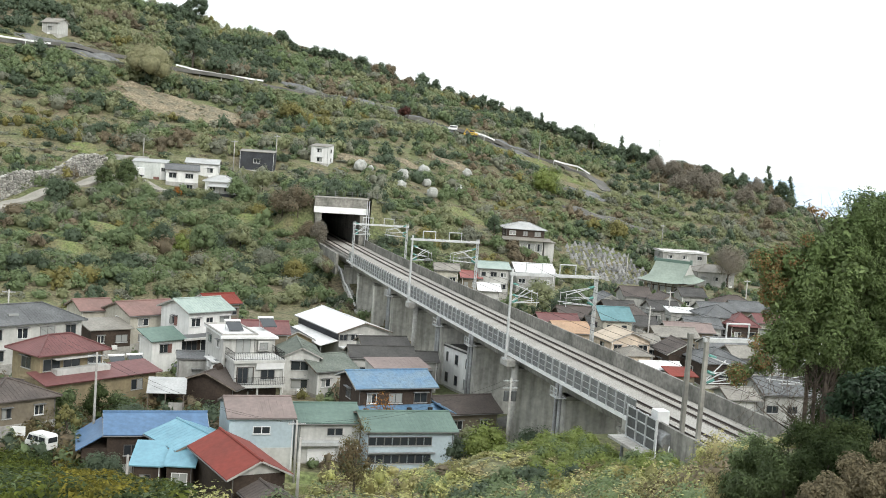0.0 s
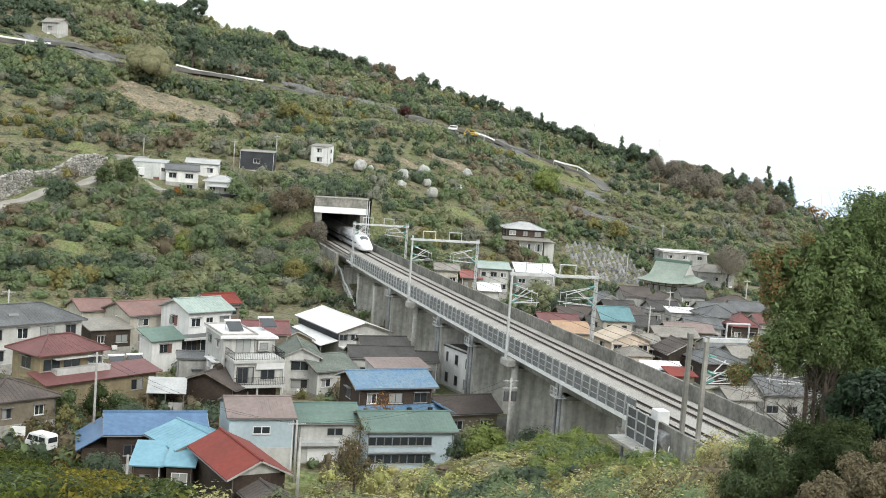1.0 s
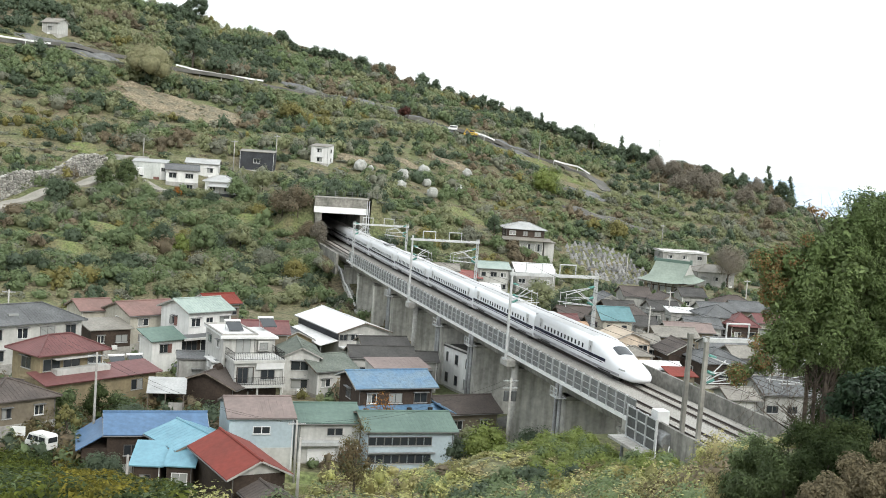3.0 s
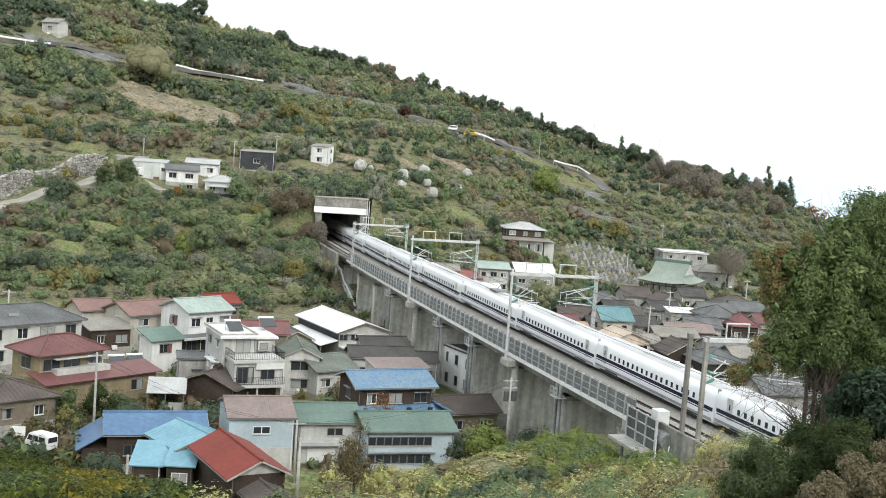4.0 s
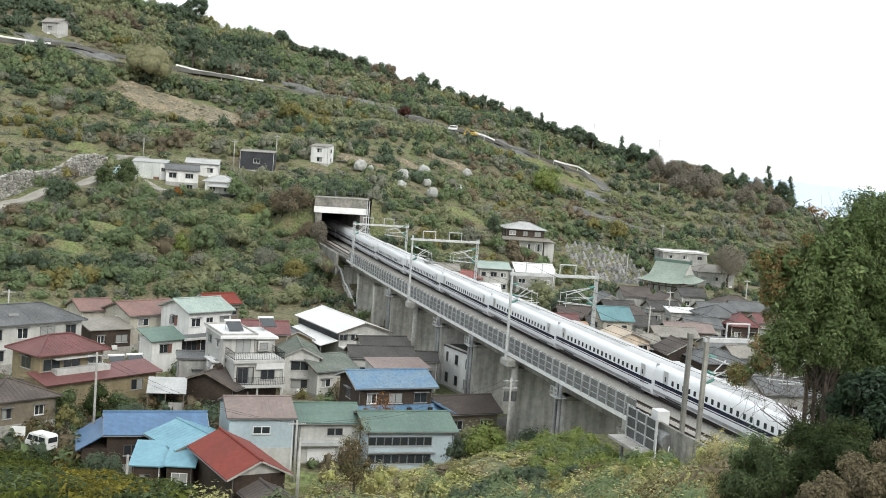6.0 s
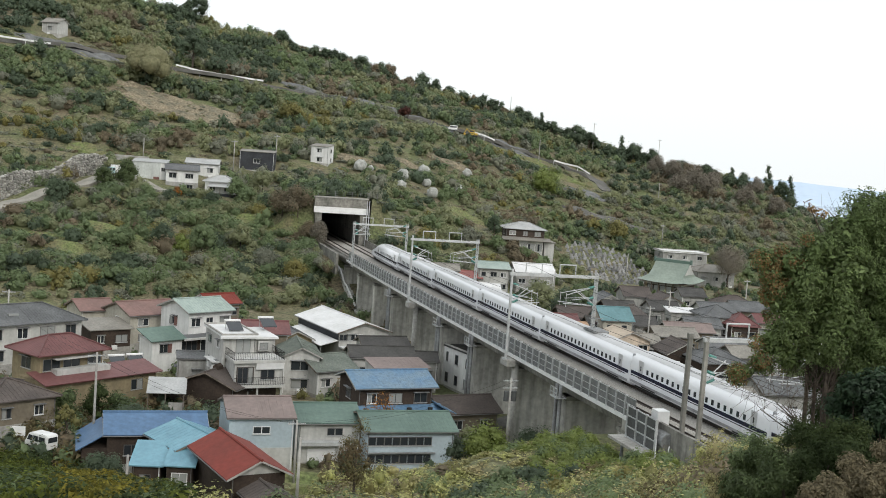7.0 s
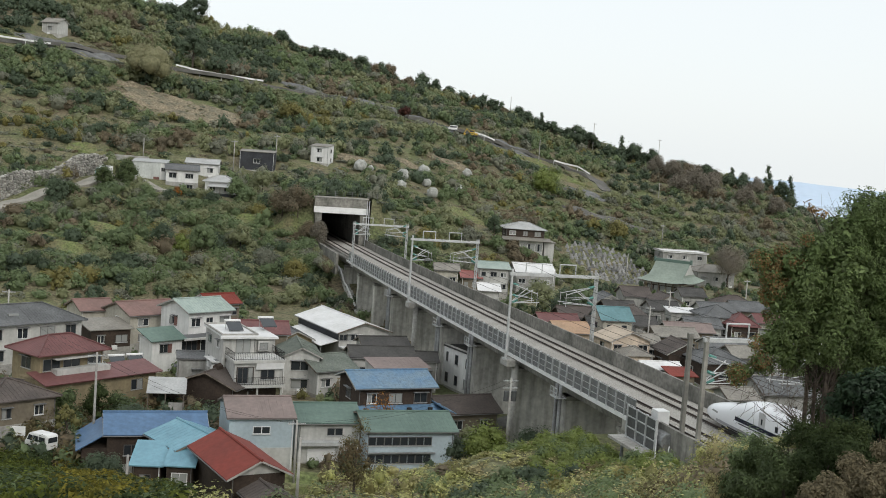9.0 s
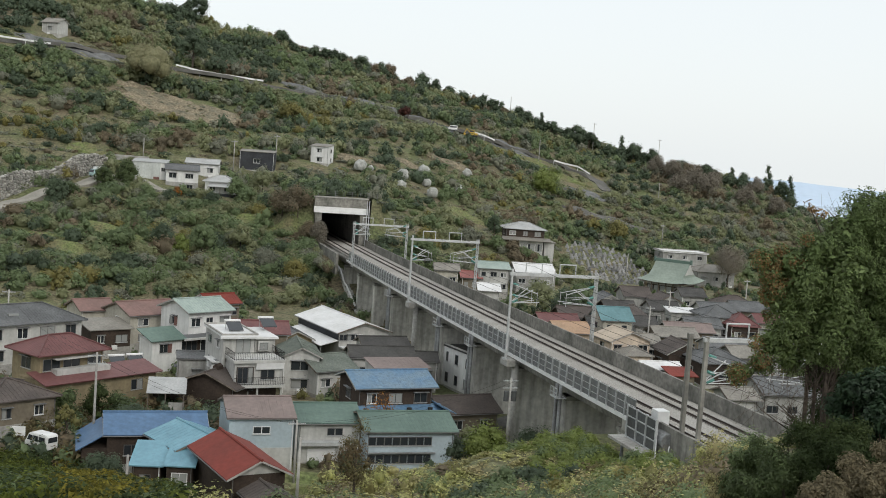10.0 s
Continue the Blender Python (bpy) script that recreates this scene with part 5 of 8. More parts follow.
def build_far_village():
    R = (
        ("white cottage with grey roof beyond the viaduct", -1.6, 247.3, -7.0, 5, 5.8, 6, 4.2, "gx", 1.2, "cream_wall", "tan_roof", 1),
        ("small outbuilding with a bright red metal roof", 4.4, 255.5, -8.0, 8, 5.2, 6, 3.0, "gx", 1.3, "tan_wall", "faded_red_roof", 1),
        ("pale two-storey house with a faded green metal roof", 8.1, 256.0, -8.0, 8, 7.8, 8, 5.4, "gx", 1.2, "white_wall", "pale_green_roof", 2),
        ("small white house with a white roof", 7.6, 228.8, -9.0, 5, 4.9, 6, 4.6, "gx", 1.2, "white_wall", "white_roof", 1),
        ("house with a brilliant white metal roof", 17.7, 272.0, -9.0, 10, 10.2, 9, 4.5, "gx", 1.8, "grey_wall", "white_roof", 1),
        ("cream house with a teal seamed metal roof", 28.6, 198.8, -9.6, 12, 6.4, 7.0, 5.2, "gx", 2.0, "cream_wall", "teal_roof", 2),
        ("low house with a faded orange tile roof", 20.5, 194.5, -10.0, 12, 6.8, 8, 3.5, "gx", 1.4, "peach_wall", "orange_roof", 1),
        ("house with a dark red roof behind the orange one", 18.5, 205.5, -10.0, 12, 8.0, 6, 3.6, "gx", 1.2, "brown_wall", "red_roof", 1),
        ("long dark slate house behind the orange roof", 23.0, 214.0, -10.0, 10, 8.0, 7, 3.6, "gx", 1.6, "brown_wall", "brown_roof", 1),
        ("peach rendered house with cream roof", 28.2, 183.3, -10.0, 20, 8.0, 7, 4.4, "gy", 1.6, "peach_wall", "cream_roof", 2),
        ("peach rendered porch wing with tan roof", 30.0, 178.5, -10.0, 14, 5.0, 5, 3.2, "hip", 1.2, "peach_wall", "tan_roof", 1),
        ("low shed with a white roof by the parapet", 31.3, 168.3, -10.0, 12, 6.5, 5, 3.0, "gx", 0.8, "white_wall", "white_roof", 1),
        ("shed with a red roof below the parapet", 34.6, 165.0, -10.0, 12, 4.4, 4, 2.9, "shed", 0.7, "tan_wall", "bright_red_roof", 1),
        ("flat-roofed white building above the temple", 65.0, 338.0, -7.8, 8, 14.5, 9, 5.8, "flat", 0, "grey_wall", "white_roof", 2),
        ("grey hip-roofed house beside the temple", 72.0, 322.0, -9.8, 8, 12.0, 9, 4.2, "hip", 1.8, "grey_wall", "tan_roof", 1),
        ("weathered brown-roofed house before the temple", 41.3, 255.3, -10.0, 8, 7.0, 8, 3.6, "gx", 1.8, "grey_wall", "brown_roof", 1),
        ("white gabled house with a brown roof", 47.5, 248.0, -10.0, 8, 6.2, 8, 3.6, "gy", 1.6, "white_wall", "brown_roof", 1),
        ("house with a flat white roof", 46.5, 228.3, -10.0, 6, 6.2, 5, 4.2, "shed", 0.5, "grey_wall", "white_roof", 1),
        ("house with a grey hipped tile roof", 52.0, 222.6, -10.0, 8, 8.0, 8, 4.6, "hip", 2.0, "grey_wall", "grey_roof", 1),
        ("white house with grey gable tile roof", 46.7, 212.6, -10.0, 8, 7.4, 6, 3.6, "gx", 1.6, "white_wall", "grey_roof", 1),
        ("house with a dark red tile roof", 56.5, 219.2, -10.0, 8, 6.4, 7, 3.6, "hip", 2.2, "brown_wall", "red_roof", 1),
        ("long low house with a tan roof", 38.6, 199.4, -10.0, 10, 8.4, 7, 3.4, "gx", 1.3, "tan_wall", "tan_roof", 1),
        ("long low house with weathered pinkish roof", 42.0, 207.0, -10.0, 8, 9.4, 6, 3.4, "gx", 1.3, "tan_wall", "pink_roof", 1),
        ("house with a dark brown gable roof", 36.8, 179.7, -10.0, 12, 6.8, 7, 3.6, "gy", 1.9, "brown_wall", "brown_roof", 1),
        ("wide house with a grey metal roof", 40.7, 173.2, -10.0, 10, 8.4, 9, 3.8, "hip", 1.8, "brown_wall", "grey_roof", 1),
        ("long grey slate house near the line", 45.8, 190.2, -10.0, 10, 10.0, 6, 3.6, "gx", 1.3, "grey_wall", "grey_roof", 1),
        ("dark slate house between lanes", 33.5, 226.0, -10.0, 14, 7.0, 7, 3.8, "gx", 1.7, "brown_wall", "dark_roof", 1),
        ("brown slate house between lanes", 38.0, 220.0, -10.0, 60, 7.0, 6, 3.6, "gx", 1.7, "grey_wall", "brown_roof", 1),
        ("grey slate cottage between lanes", 36.5, 211.0, -10.0, 10, 5.0, 5, 3.4, "gx", 1.5, "grey_wall", "dark_roof", 1),
        ("small white cottage near the cutting", 37.0, 141.0, -9.0, 10, 4.6, 6, 3.9, "gx", 1.0, "white_wall", "tan_roof", 1),
        ("grey roofed house seen behind the big tree", 43.0, 147.0, -9.5, 10, 9.0, 8, 4.2, "gx", 1.6, "grey_wall", "grey_roof", 1),
        ("grey tile roofed house by the lane", 55.0, 238.0, -10.0, 8, 8.0, 7, 3.6, "gx", 1.6, "white_wall", "grey_roof", 1),
        ("dark tile roofed house by the lane", 44.0, 236.0, -10.0, 12, 7.0, 6, 3.4, "gx", 1.6, "grey_wall", "dark_roof", 1),
        ("brown hip-roofed house behind the lane", 62.0, 252.0, -10.0, 8, 9.0, 7, 3.8, "hip", 1.8, "tan_wall", "brown_roof", 1),
        ("grey gabled house near the temple path", 33.0, 240.0, -10.0, 10, 7.0, 7, 3.6, "gy", 1.7, "white_wall", "grey_roof", 1),
        ("long slate-roofed house near the headland", 68.0, 232.0, -10.0, 6, 10.0, 7, 3.8, "gx", 1.6, "grey_wall", "grey_roof", 1),
        ("small red-roofed house near the headland", 63.5, 226.0, -10.0, 8, 6.0, 6, 3.6, "gx", 1.4, "cream_wall", "red_roof", 1),
        ("grey metal roofed store by the line", 47.5, 180.0, -10.0, 12, 9.0, 7, 3.8, "gx", 1.4, "grey_wall", "tan_roof", 1),
        ("dark slate cottage by the line", 27.5, 206.0, -10.0, 14, 5.0, 5, 3.4, "gx", 1.4, "brown_wall", "dark_roof", 1),
        ("tan metal roofed house by the line", 33.0, 190.0, -10.0, 12, 5.5, 6, 3.4, "gx", 1.2, "white_wall", "tan_roof", 1),
        ("small slate cottage above the lane", 56.0, 264.0, -10.0, 10, 6.5, 6, 3.6, "gx", 1.6, "grey_wall", "dark_roof", 1),
        ("house with grey tile roof by the lane", 62.0, 240.0, -10.0, 5, 9.0, 7, 4.0, "gx", 1.7, "tan_wall", "grey_roof", 1),
    )
    for r in R:
        house("house", r[0], *r[1:8], r[8], r[9], r[10], r[11], r[12], 0.45, 3 if r[5] > 7 else 2, 1, 1, 0.5, "glass", 1.4, 1.0)
    # three-storey house on the lower slope
    a = house("house", "three-tiered brown and white house on the slope", 15.6, 298.0, -3.0, 5, 11.4, 9.0, 7.2, "hip", 1.6, "brown_wall", "pale_tile", 3, 0.6, 3, 1, 1, 0.5, "curtain", 1.7, 1.1)
    bm = bmesh.new()
    slope(bm, (-0.4, -1.6, 4.3), (12.4, -1.6, 4.3), (12.4, 0.7, 5.0), (-0.4, 0.7, 5.0), 0.12, 0.5)
    part("lower_roof", bm, M["tan_roof"], a)
    part("bay", boxed(4.2, 10.4, -0.6, 0.7, -2, 4.4), M["white_wall"], a)
    for i in range(3):
        window_on(a, pose(5.4 + 1.95 * i, -0.6, 2.6), 1.7, 1.9, "curtain", 3)
    part("annex", boxed(11.0, 13.6, 0.5, 6, -2, 4.0), M["white_wall"], a)
    part("annex_roof", boxed(10.9, 14.0, 0.2, 6.3, 4.0, 4.2), M["tan_roof"], a)
    temple()
    # hillside houses
    a = house("barn", "long pale green-grey metal barn above a retaining wall", -78.6, 283.5, 9.0, 10, 8.6, 11.0, 5.8, "shed", 0.5, "pale_metal", "pale_tile", 1, 0.2, 0, 0, 0, 0.5, cat="barn")
    part("end_wall", boxed(7.0, 8.44, 0.14, 0.2, -1, 5.7), M["bright_wall"], a, "white end wall")
    window_on(a, pose(7.7, 0.13, 4.2), 0.9, 0.9, "dark", 2, False)
    part("door", boxed(5.4, 6.8, 0.14, 0.22, -0.3, 2.3, bevel=0.02), M["shutter_red"], a, "dull red door")
    a = house("house", "white two-storey gabled house on the hillside", -69.8, 281.5, 8.2, 14, 8.6, 8.0, 5.2, "gx", 1.3, "bright_wall", "grey_roof", 2, 0.4, 0, 1, 0, 0.4)
    part("lower_wall", boxed(0.36, 8.24, 0.34, 0.4, -1, 2.3), M["grey_wall"], a, "grey lower wall")
    window_on(a, pose(2.0, 0.38, 3.9), 1.8, 1.2, "dark", 2)
    window_on(a, pose(6.0, 0.38, 3.9), 1.9, 1.1, "dark", 3)
    window_on(a, pose(6.2, 0.33, 1.2), 1.4, 1.0, "dark", 2)
    a = house("house", "low hillside house with stacked pale tile roofs", -60.6, 282.5, 7.9, 5, 8.6, 7.0, 3.4, "hip", 1.5, "bright_wall", "pale_tile", 1, 0.6, 2, 0, 1, 0.4, "dark", 1.8, 1.5)
    bm = bmesh.new()
    slope(bm, (1.6, -1.6, 2.1), (9.6, -1.6, 2.1), (9.6, 0.9, 2.9), (1.6, 0.9, 2.9), 0.12, 0)
    part("lower_roof", bm, M["pale_tile"], a)
    for xx in (2.0, 4.5, 7.0, 9.2):
        part("porch_post", boxed(xx, xx + 0.14, -1.4, -1.26, -1, 2.15), M["wood"], a)
    part("porch_wall", boxed(3.0, 9.2, -0.9, 0.5, -1.5, 0.5), M["dark_shed"], a, "dark low porch wall")
    house("house", "upper hillside house with a pale roof", -68.4, 296.0, 11.6, 5, 9.0, 6.0, 3.4, "gx", 1.1, "bright_wall", "pale_tile", 1, 0.4, 2, 1, 1, 0.4)
    house("shed", "dark tarred box-shaped hillside shed", -56.8, 309.0, 13.7, 4, 9.6, 7.0, 5.2, "shed", 0.5, "dark_shed", "tan_roof", 1, 0.2, 1, 0, 1, 0, cat="shed")
    house("house", "narrow white two-storey hillside house", -39.8, 324.5, 16.6, -12, 5.8, 5.5, 5.0, "shed", 0.7, "bright_wall", "tan_roof", 2, 0.3, 1, 1, 1, 0.5)
    house("hut", "weathered white hut high on the hillside", -139.6, 385.5, 51.8, -18, 7.2, 6.0, 3.8, "gx", 1.6, "white_wall", "tan_roof", 1, 0.4, 1, 0, 0, 0.5, cat="hut")


def temple():
    t = thing("temple", pose(50.0, 290.0, -10.0, 0, 0, -32), "timber temple hall with a big curved green copper roof", "temple")
    w, d, h, rise = 12.6, 15.0, 4.1, 5.0
    part("wall", boxed(2.0, w - 2.0, 2.0, d - 2.0, -1, h + 0.4), M["brown_wall"], t)
    part("base", boxed(1.2, w - 1.2, 1.2, d - 1.2, -1, 0.9), M["pale_concrete"], t)
    for i in range(6):
        bm = bmesh.new()
        tube(bm, (1.5 + 1.9 * i, 1.45, 0.8), (1.5 + 1.9 * i, 1.45, h), 0.17, n=8)
        part("column", bm, M["wood"], t)
    for i in range(5):
        part("screen", boxed(2.2 + 1.66 * i, 3.6 + 1.66 * i, 1.9, 1.98, 0.95, 3.1), M["curtain"], t, "pale sliding screen")
    # hip-and-gable roof with a hollow curve
    bm = bmesh.new()
    rows = []
    for j in range(11):
        f = j / 10
        z = h + rise * (0.45 * f + 0.55 * f * f)
        ins_y = d / 2 * f
        ins_x = min(1.7, 4.0 * f)
        lift = 0.5 * (1 - f) ** 2
        ring = []
        for (ax, ay), (bx, by) in (((ins_x, ins_y), (w - ins_x, ins_y)), ((w - ins_x, ins_y), (w - ins_x, d - ins_y)), ((w - ins_x, d - ins_y), (ins_x, d - ins_y)), ((ins_x, d - ins_y), (ins_x, ins_y))):
            for i in range(6):
                u = i / 6
                e = abs(u - 0.5) * 2
                ring.append((ax + (bx - ax) * u, ay + (by - ay) * u, z + lift * e ** 3))
        rows.append(ring)
    loft(bm, rows)
    bmesh.ops.recalc_face_normals(bm, faces=bm.faces)
    part("roof", bm, M["pale_copper"], t, smooth=False)
    part("eave_board", boxed(0.4, w - 0.4, 0.4, d - 0.4, h - 0.15, h + 0.02), M["wood"], t)
    part("ridge_cap", boxed(1.3, w - 1.3, d / 2 - 0.25, d / 2 + 0.25, h + rise - 0.2, h + rise + 0.55, bevel=0.06), M["green_roof"], t, "raised green ridge")
    for xx in (1.2, w - 1.6):
        part("ridge_end", boxed(xx, xx + 0.4, d / 2 - 0.4, d / 2 + 0.4, h + rise - 0.3, h + rise + 0.9, bevel=0.08), M["green_roof"], t)
    bm = bmesh.new()
    f0 = 0.55
    z0 = h + rise * (0.45 * f0 + 0.55 * f0 * f0)
    prism(bm, [(w - 1.68, d / 2 * f0 + 0.3, z0), (w - 1.68, d - d / 2 * f0 - 0.3, z0), (w - 1.68, d / 2, h + rise - 0.3)], (0.06, 0, 0))
    part("gable", bm, M["white_wall"], t, "white gable end")
    part("side_band", boxed(w - 1.98, w - 1.9, 2.0, d - 2.0, 3.3, 4.0), M["white_wall"], t, "white plaster band under the eaves")
    part("wall_band", boxed(1.95, w - 1.95, 1.9, 1.98, 3.3, 4.0), M["white_wall"], t, "white plaster band under the eaves")


M["pale_copper"] = mat("verdigris_copper_roof", (0.25, 0.295, 0.25), (0.2, 0.24, 0.205), 0.6, 0.2, 2.0, 0.12)
build_near_village()
build_far_village()


# ---- plants ----
def leaf_tris(rng, lumps, n, size, up=-0.35, shell=0.16):
    """n small leaf sprays as triangles over the lumps (rows of x, y, z, r)."""
    lumps = np.asarray(lumps, float)
    w = lumps[:, 3] ** 2
    k = rng.choice(len(lumps), n, p=w / w.sum())
    d = rng.normal(size=(n, 3))
    d /= np.linalg.norm(d, axis=1)[:, None]
    d[:, 2] = np.where(d[:, 2] < up, -d[:, 2], d[:, 2])
    c = lumps[k, :3] + d * (lumps[k, 3] * (1 - shell + 1.6 * shell * rng.random(n)))[:, None]
    nrm = d + np.array([0, 0, 0.4]) + rng.normal(0, 0.17, (n, 3))
    nrm /= np.linalg.norm(nrm, axis=1)[:, None]
    a = np.cross(nrm, rng.normal(size=(n, 3)))
    a /= np.linalg.norm(a, axis=1)[:, None] + 1e-9
    b = np.cross(nrm, a)
    s = (size * (0.6 + 0.8 * rng.random(n)))[:, None]
    v = np.stack([c + a * s, c - 0.5 * a * s + 0.62 * b * s, c - 0.5 * a * s - 0.62 * b * s], 1)
    return v.reshape(-1, 3)


def ico():
    bm = bmesh.new()
    bmesh.ops.create_icosphere(bm, subdivisions=1, radius=1)
    v = np.array([p.co[:] for p in bm.verts])
    f = np.array([[q.index for q in p.verts] for p in bm.faces])
    bm.free()
    return v, f


ICO_V, ICO_F = ico()


def bush_model(rng, n, size, tall=0.75, lumps=7, heart=0.78):
    """A unit bush, about 1 m in radius: leaf sprays over ragged hearts."""
    L = [(rng.uniform(-0.12, 0.12), rng.uniform(-0.12, 0.12), tall * 0.8, rng.uniform(0.46, 0.58))]
    for i in range(lumps):
        a = 2 * math.pi * i / lumps + rng.uniform(-0.4, 0.4)
        r = rng.uniform(0.3, 0.62)
        L.append((math.cos(a) * r, math.sin(a) * r, rng.uniform(0.2, 0.7) * tall, rng.uniform(0.32, 0.5)))
    leaves = leaf_tris(rng, L, n, size, -0.5, 0.34)
    vs, fs, k = [leaves], [np.arange(len(leaves)).reshape(-1, 3)], len(leaves)
    for i, l in enumerate(L):
        if i and i % 2 == 0:
            continue
        iv, jf = ICO_V, ICO_F
        vs.append(iv * (l[3] * heart) * rng.uniform(0.6, 1.15, (len(iv), 1)) + np.array(l[:3]))
        fs.append(jf + k)
        k += len(iv)
    return np.concatenate(vs), np.concatenate(fs)


def dome_model(rng, n, size, tall=0.85):
    """A unit orchard tree, about 1 m in radius: a dome of many small leafy tufts."""
    L = [(0, 0, tall * 0.45, 0.55)]
    for i in range(17):
        a, e = 2.4 * i + rng.uniform(-0.4, 0.4), rng.uniform(-0.1, 1.0)
        c = math.sqrt(max(0.0, 1 - max(0, e) ** 2)) * rng.uniform(0.55, 0.8)
        L.append((math.cos(a) * c, math.sin(a) * c, tall * (0.42 + 0.5 * e), rng.uniform(0.2, 0.33)))
    leaves = leaf_tris(rng, L[1:], n, size, -0.3, 0.3)
    heart = ICO_V * 0.62 * rng.uniform(0.75, 1.1, (len(ICO_V), 1)) * np.array([1, 1, tall]) + np.array(L[0][:3])
    tufts = np.concatenate([ICO_V * (l[3] * 0.62) * rng.uniform(0.7, 1.1, (len(ICO_V), 1)) + np.array(l[:3]) for l in L[1::3]])
    tf = np.concatenate([ICO_F + len(ICO_V) * i for i in range(len(L[1::3]))])
    k = len(leaves)
    return np.concatenate([leaves, heart, tufts]), np.concatenate([np.arange(k).reshape(-1, 3), ICO_F + k, tf + k + len(ICO_V)])


def plant_stuff(name, label, category, rows, models, material, rng):
    """Bushes at rows of (x, y, z, width, height), joined as one stuff object."""
    vs, fs, k = [], [], 0
    for x, y, z, w, h in rows:
        v, f = models[rng.integers(len(models))]
        a = rng.uniform(0, 6.28)
        c, s = math.cos(a), math.sin(a)
        m = np.array([[c * w, -s * w * rng.uniform(0.8, 1.2), 0], [s * w, c * w, 0], [0, 0, h]])
        vs.append(v @ m.T + np.array([x, y, z]))
        fs.append(f + k)
        k += len(v)
    if not vs:
        return
    ob = new(name, mesh_of(name, np.concatenate(vs), np.concatenate(fs), material))
    tagged(ob, label, category, kind="stuff")


def clear_of_houses(x, y, margin):
    for cx, cy, a, hw, hd, front in FOOT:
        dx, dy = x - cx, y - cy
        u, v = dx * math.cos(a) + dy * math.sin(a), -dx * math.sin(a) + dy * math.cos(a)
        if abs(u) < hw + margin and -hd - margin - front < v < hd + margin:
            return False
    return True


ROAD_HIGH = ((-160, 352), (-142, 361), (-127, 380), (-112, 389), (-94, 396), (-80, 402), (-66, 408), (-42, 421), (-29, 419), (-16, 414), (-4, 420), (13, 424), (28, 427), (43, 427), (53, 423), (58, 412))
ROAD_LOW = ((-110, 225), (-101, 240), (-97, 250), (-92.5, 259), (-87.5, 268), (-84, 275), (-81.5, 279), (-76, 279), (-68, 275.5))
LANE = ((-4, 128.5), (16, 152), (24, 176), (33, 206), (42, 240), (48, 268))


def near_line(x, y, line):
    best = 1e9
    for (ax, ay), (bx, by) in zip(line, line[1:]):
        t = max(0, min(1, ((x - ax) * (bx - ax) + (y - ay) * (by - ay)) / ((bx - ax) ** 2 + (by - ay) ** 2)))
        best = min(best, math.hypot(x - ax - t * (bx - ax), y - ay - t * (by - ay)))
    return best


# open patches of grass and dry terraces: x, y, half-sizes
CLEARINGS = ((-128, 378, 16, 6), (-54, 421, 10, 4), (-33, 421, 13, 6), (-8, 416, 10, 4), (21, 426, 11, 4), (47, 398, 9, 6), (-96, 300, 5, 4), (-38, 262.5, 3.5, 2), (-76, 232, 6, 2.5), (-71, 245, 7, 2.5),
             (-84, 356, 20, 12), (-97, 361, 9, 7), (1, 369, 8, 3.5), (30, 420, 7, 5), (43, 410, 9, 5), (-26, 337, 9, 3), (-46, 266, 5, 2), (-84, 236, 7, 2.5),
             (-90, 288, 6, 5), (6, 318, 6, 5), (47, 328, 13, 15), (-12, 350, 6, 2.5), (52, 372, 14, 3.5), (80, 392, 14, 3))


# stretches where one kind of shrub prevails: x, y, half-sizes, kind, share
ZONES = ((-111, 304, 11, 18, "yellow", 0.5), (-100, 290, 7, 8, "brown", 0.5), (-121, 350, 19, 19, "mid", 0.5), (-118, 341, 19, 18, "dark", 0.35), (-146, 390, 17, 24, "dark", 0.9), (-120, 428, 19, 25, "olive", 0.6), (-129, 424, 10, 14, "brown", 0.4), (-89, 432, 19, 30, "dark", 0.5),
         (-55, 456, 18, 20, "mid", 0.7), (-23, 467, 9, 18, "brown", 0.6), (23, 470, 14, 16, "dark", 0.7), (-45, 379, 6, 12, "yellow", 0.6), (-63, 357, 7, 12, "brown", 0.5), (-76, 338, 10, 8, "olive", 0.6), (-26, 363, 18, 28, "dark", 0.4), (-12, 362, 11, 14, "dark", 0.5),
         (17, 412, 5, 12, "yellow", 0.6), (48, 374, 20, 18, "brown", 0.45), (48, 374, 20, 18, "olive", 0.25), (36, 344, 8, 12, "mid", 0.6), (81, 399, 22, 11, "olive", 0.5), (91, 439, 15, 19, "brown", 0.75), (71, 428, 8, 22, "dark", 0.7), (90, 416, 14, 8, "dark", 0.8), (86, 382, 11, 8, "dark", 0.6),
         (78, 385, 34, 16, "grey", 0.35), (60, 392, 30, 14, "olive", 0.3), (106, 403, 14, 18, "grey", 0.5), (108, 410, 14, 18, "brown", 0.3), (96, 386, 6, 8, "olive", 0.7), (-78, 238, 12, 5, "brown", 0.5), (-73, 223, 12, 7, "dark", 0.65), (-60, 232, 7, 10, "mid", 0.6), (-67, 246, 5, 7, "mid", 0.5), (-49, 256, 6, 8, "olive", 0.8), (-47, 236, 5, 9, "grey", 0.7),
         (-34, 246, 7, 10, "mid", 0.5), (-33, 262, 5, 3, "brown", 0.6), (-25, 238, 3, 8, "yellow", 0.5), (-111, 460, 6, 23, "dark", 0.8), (-100, 277, 8, 5, "olive", 0.4))


def in_clearing(x, y):
    return any(((x - cx) / a) ** 2 + ((y - cy) / b) ** 2 < 1 for cx, cy, a, b in CLEARINGS)


def in_view(x, y, margin=60):
    p = 784 + x / max(y, 1) * 2022
    return -margin < p < 1568 + margin


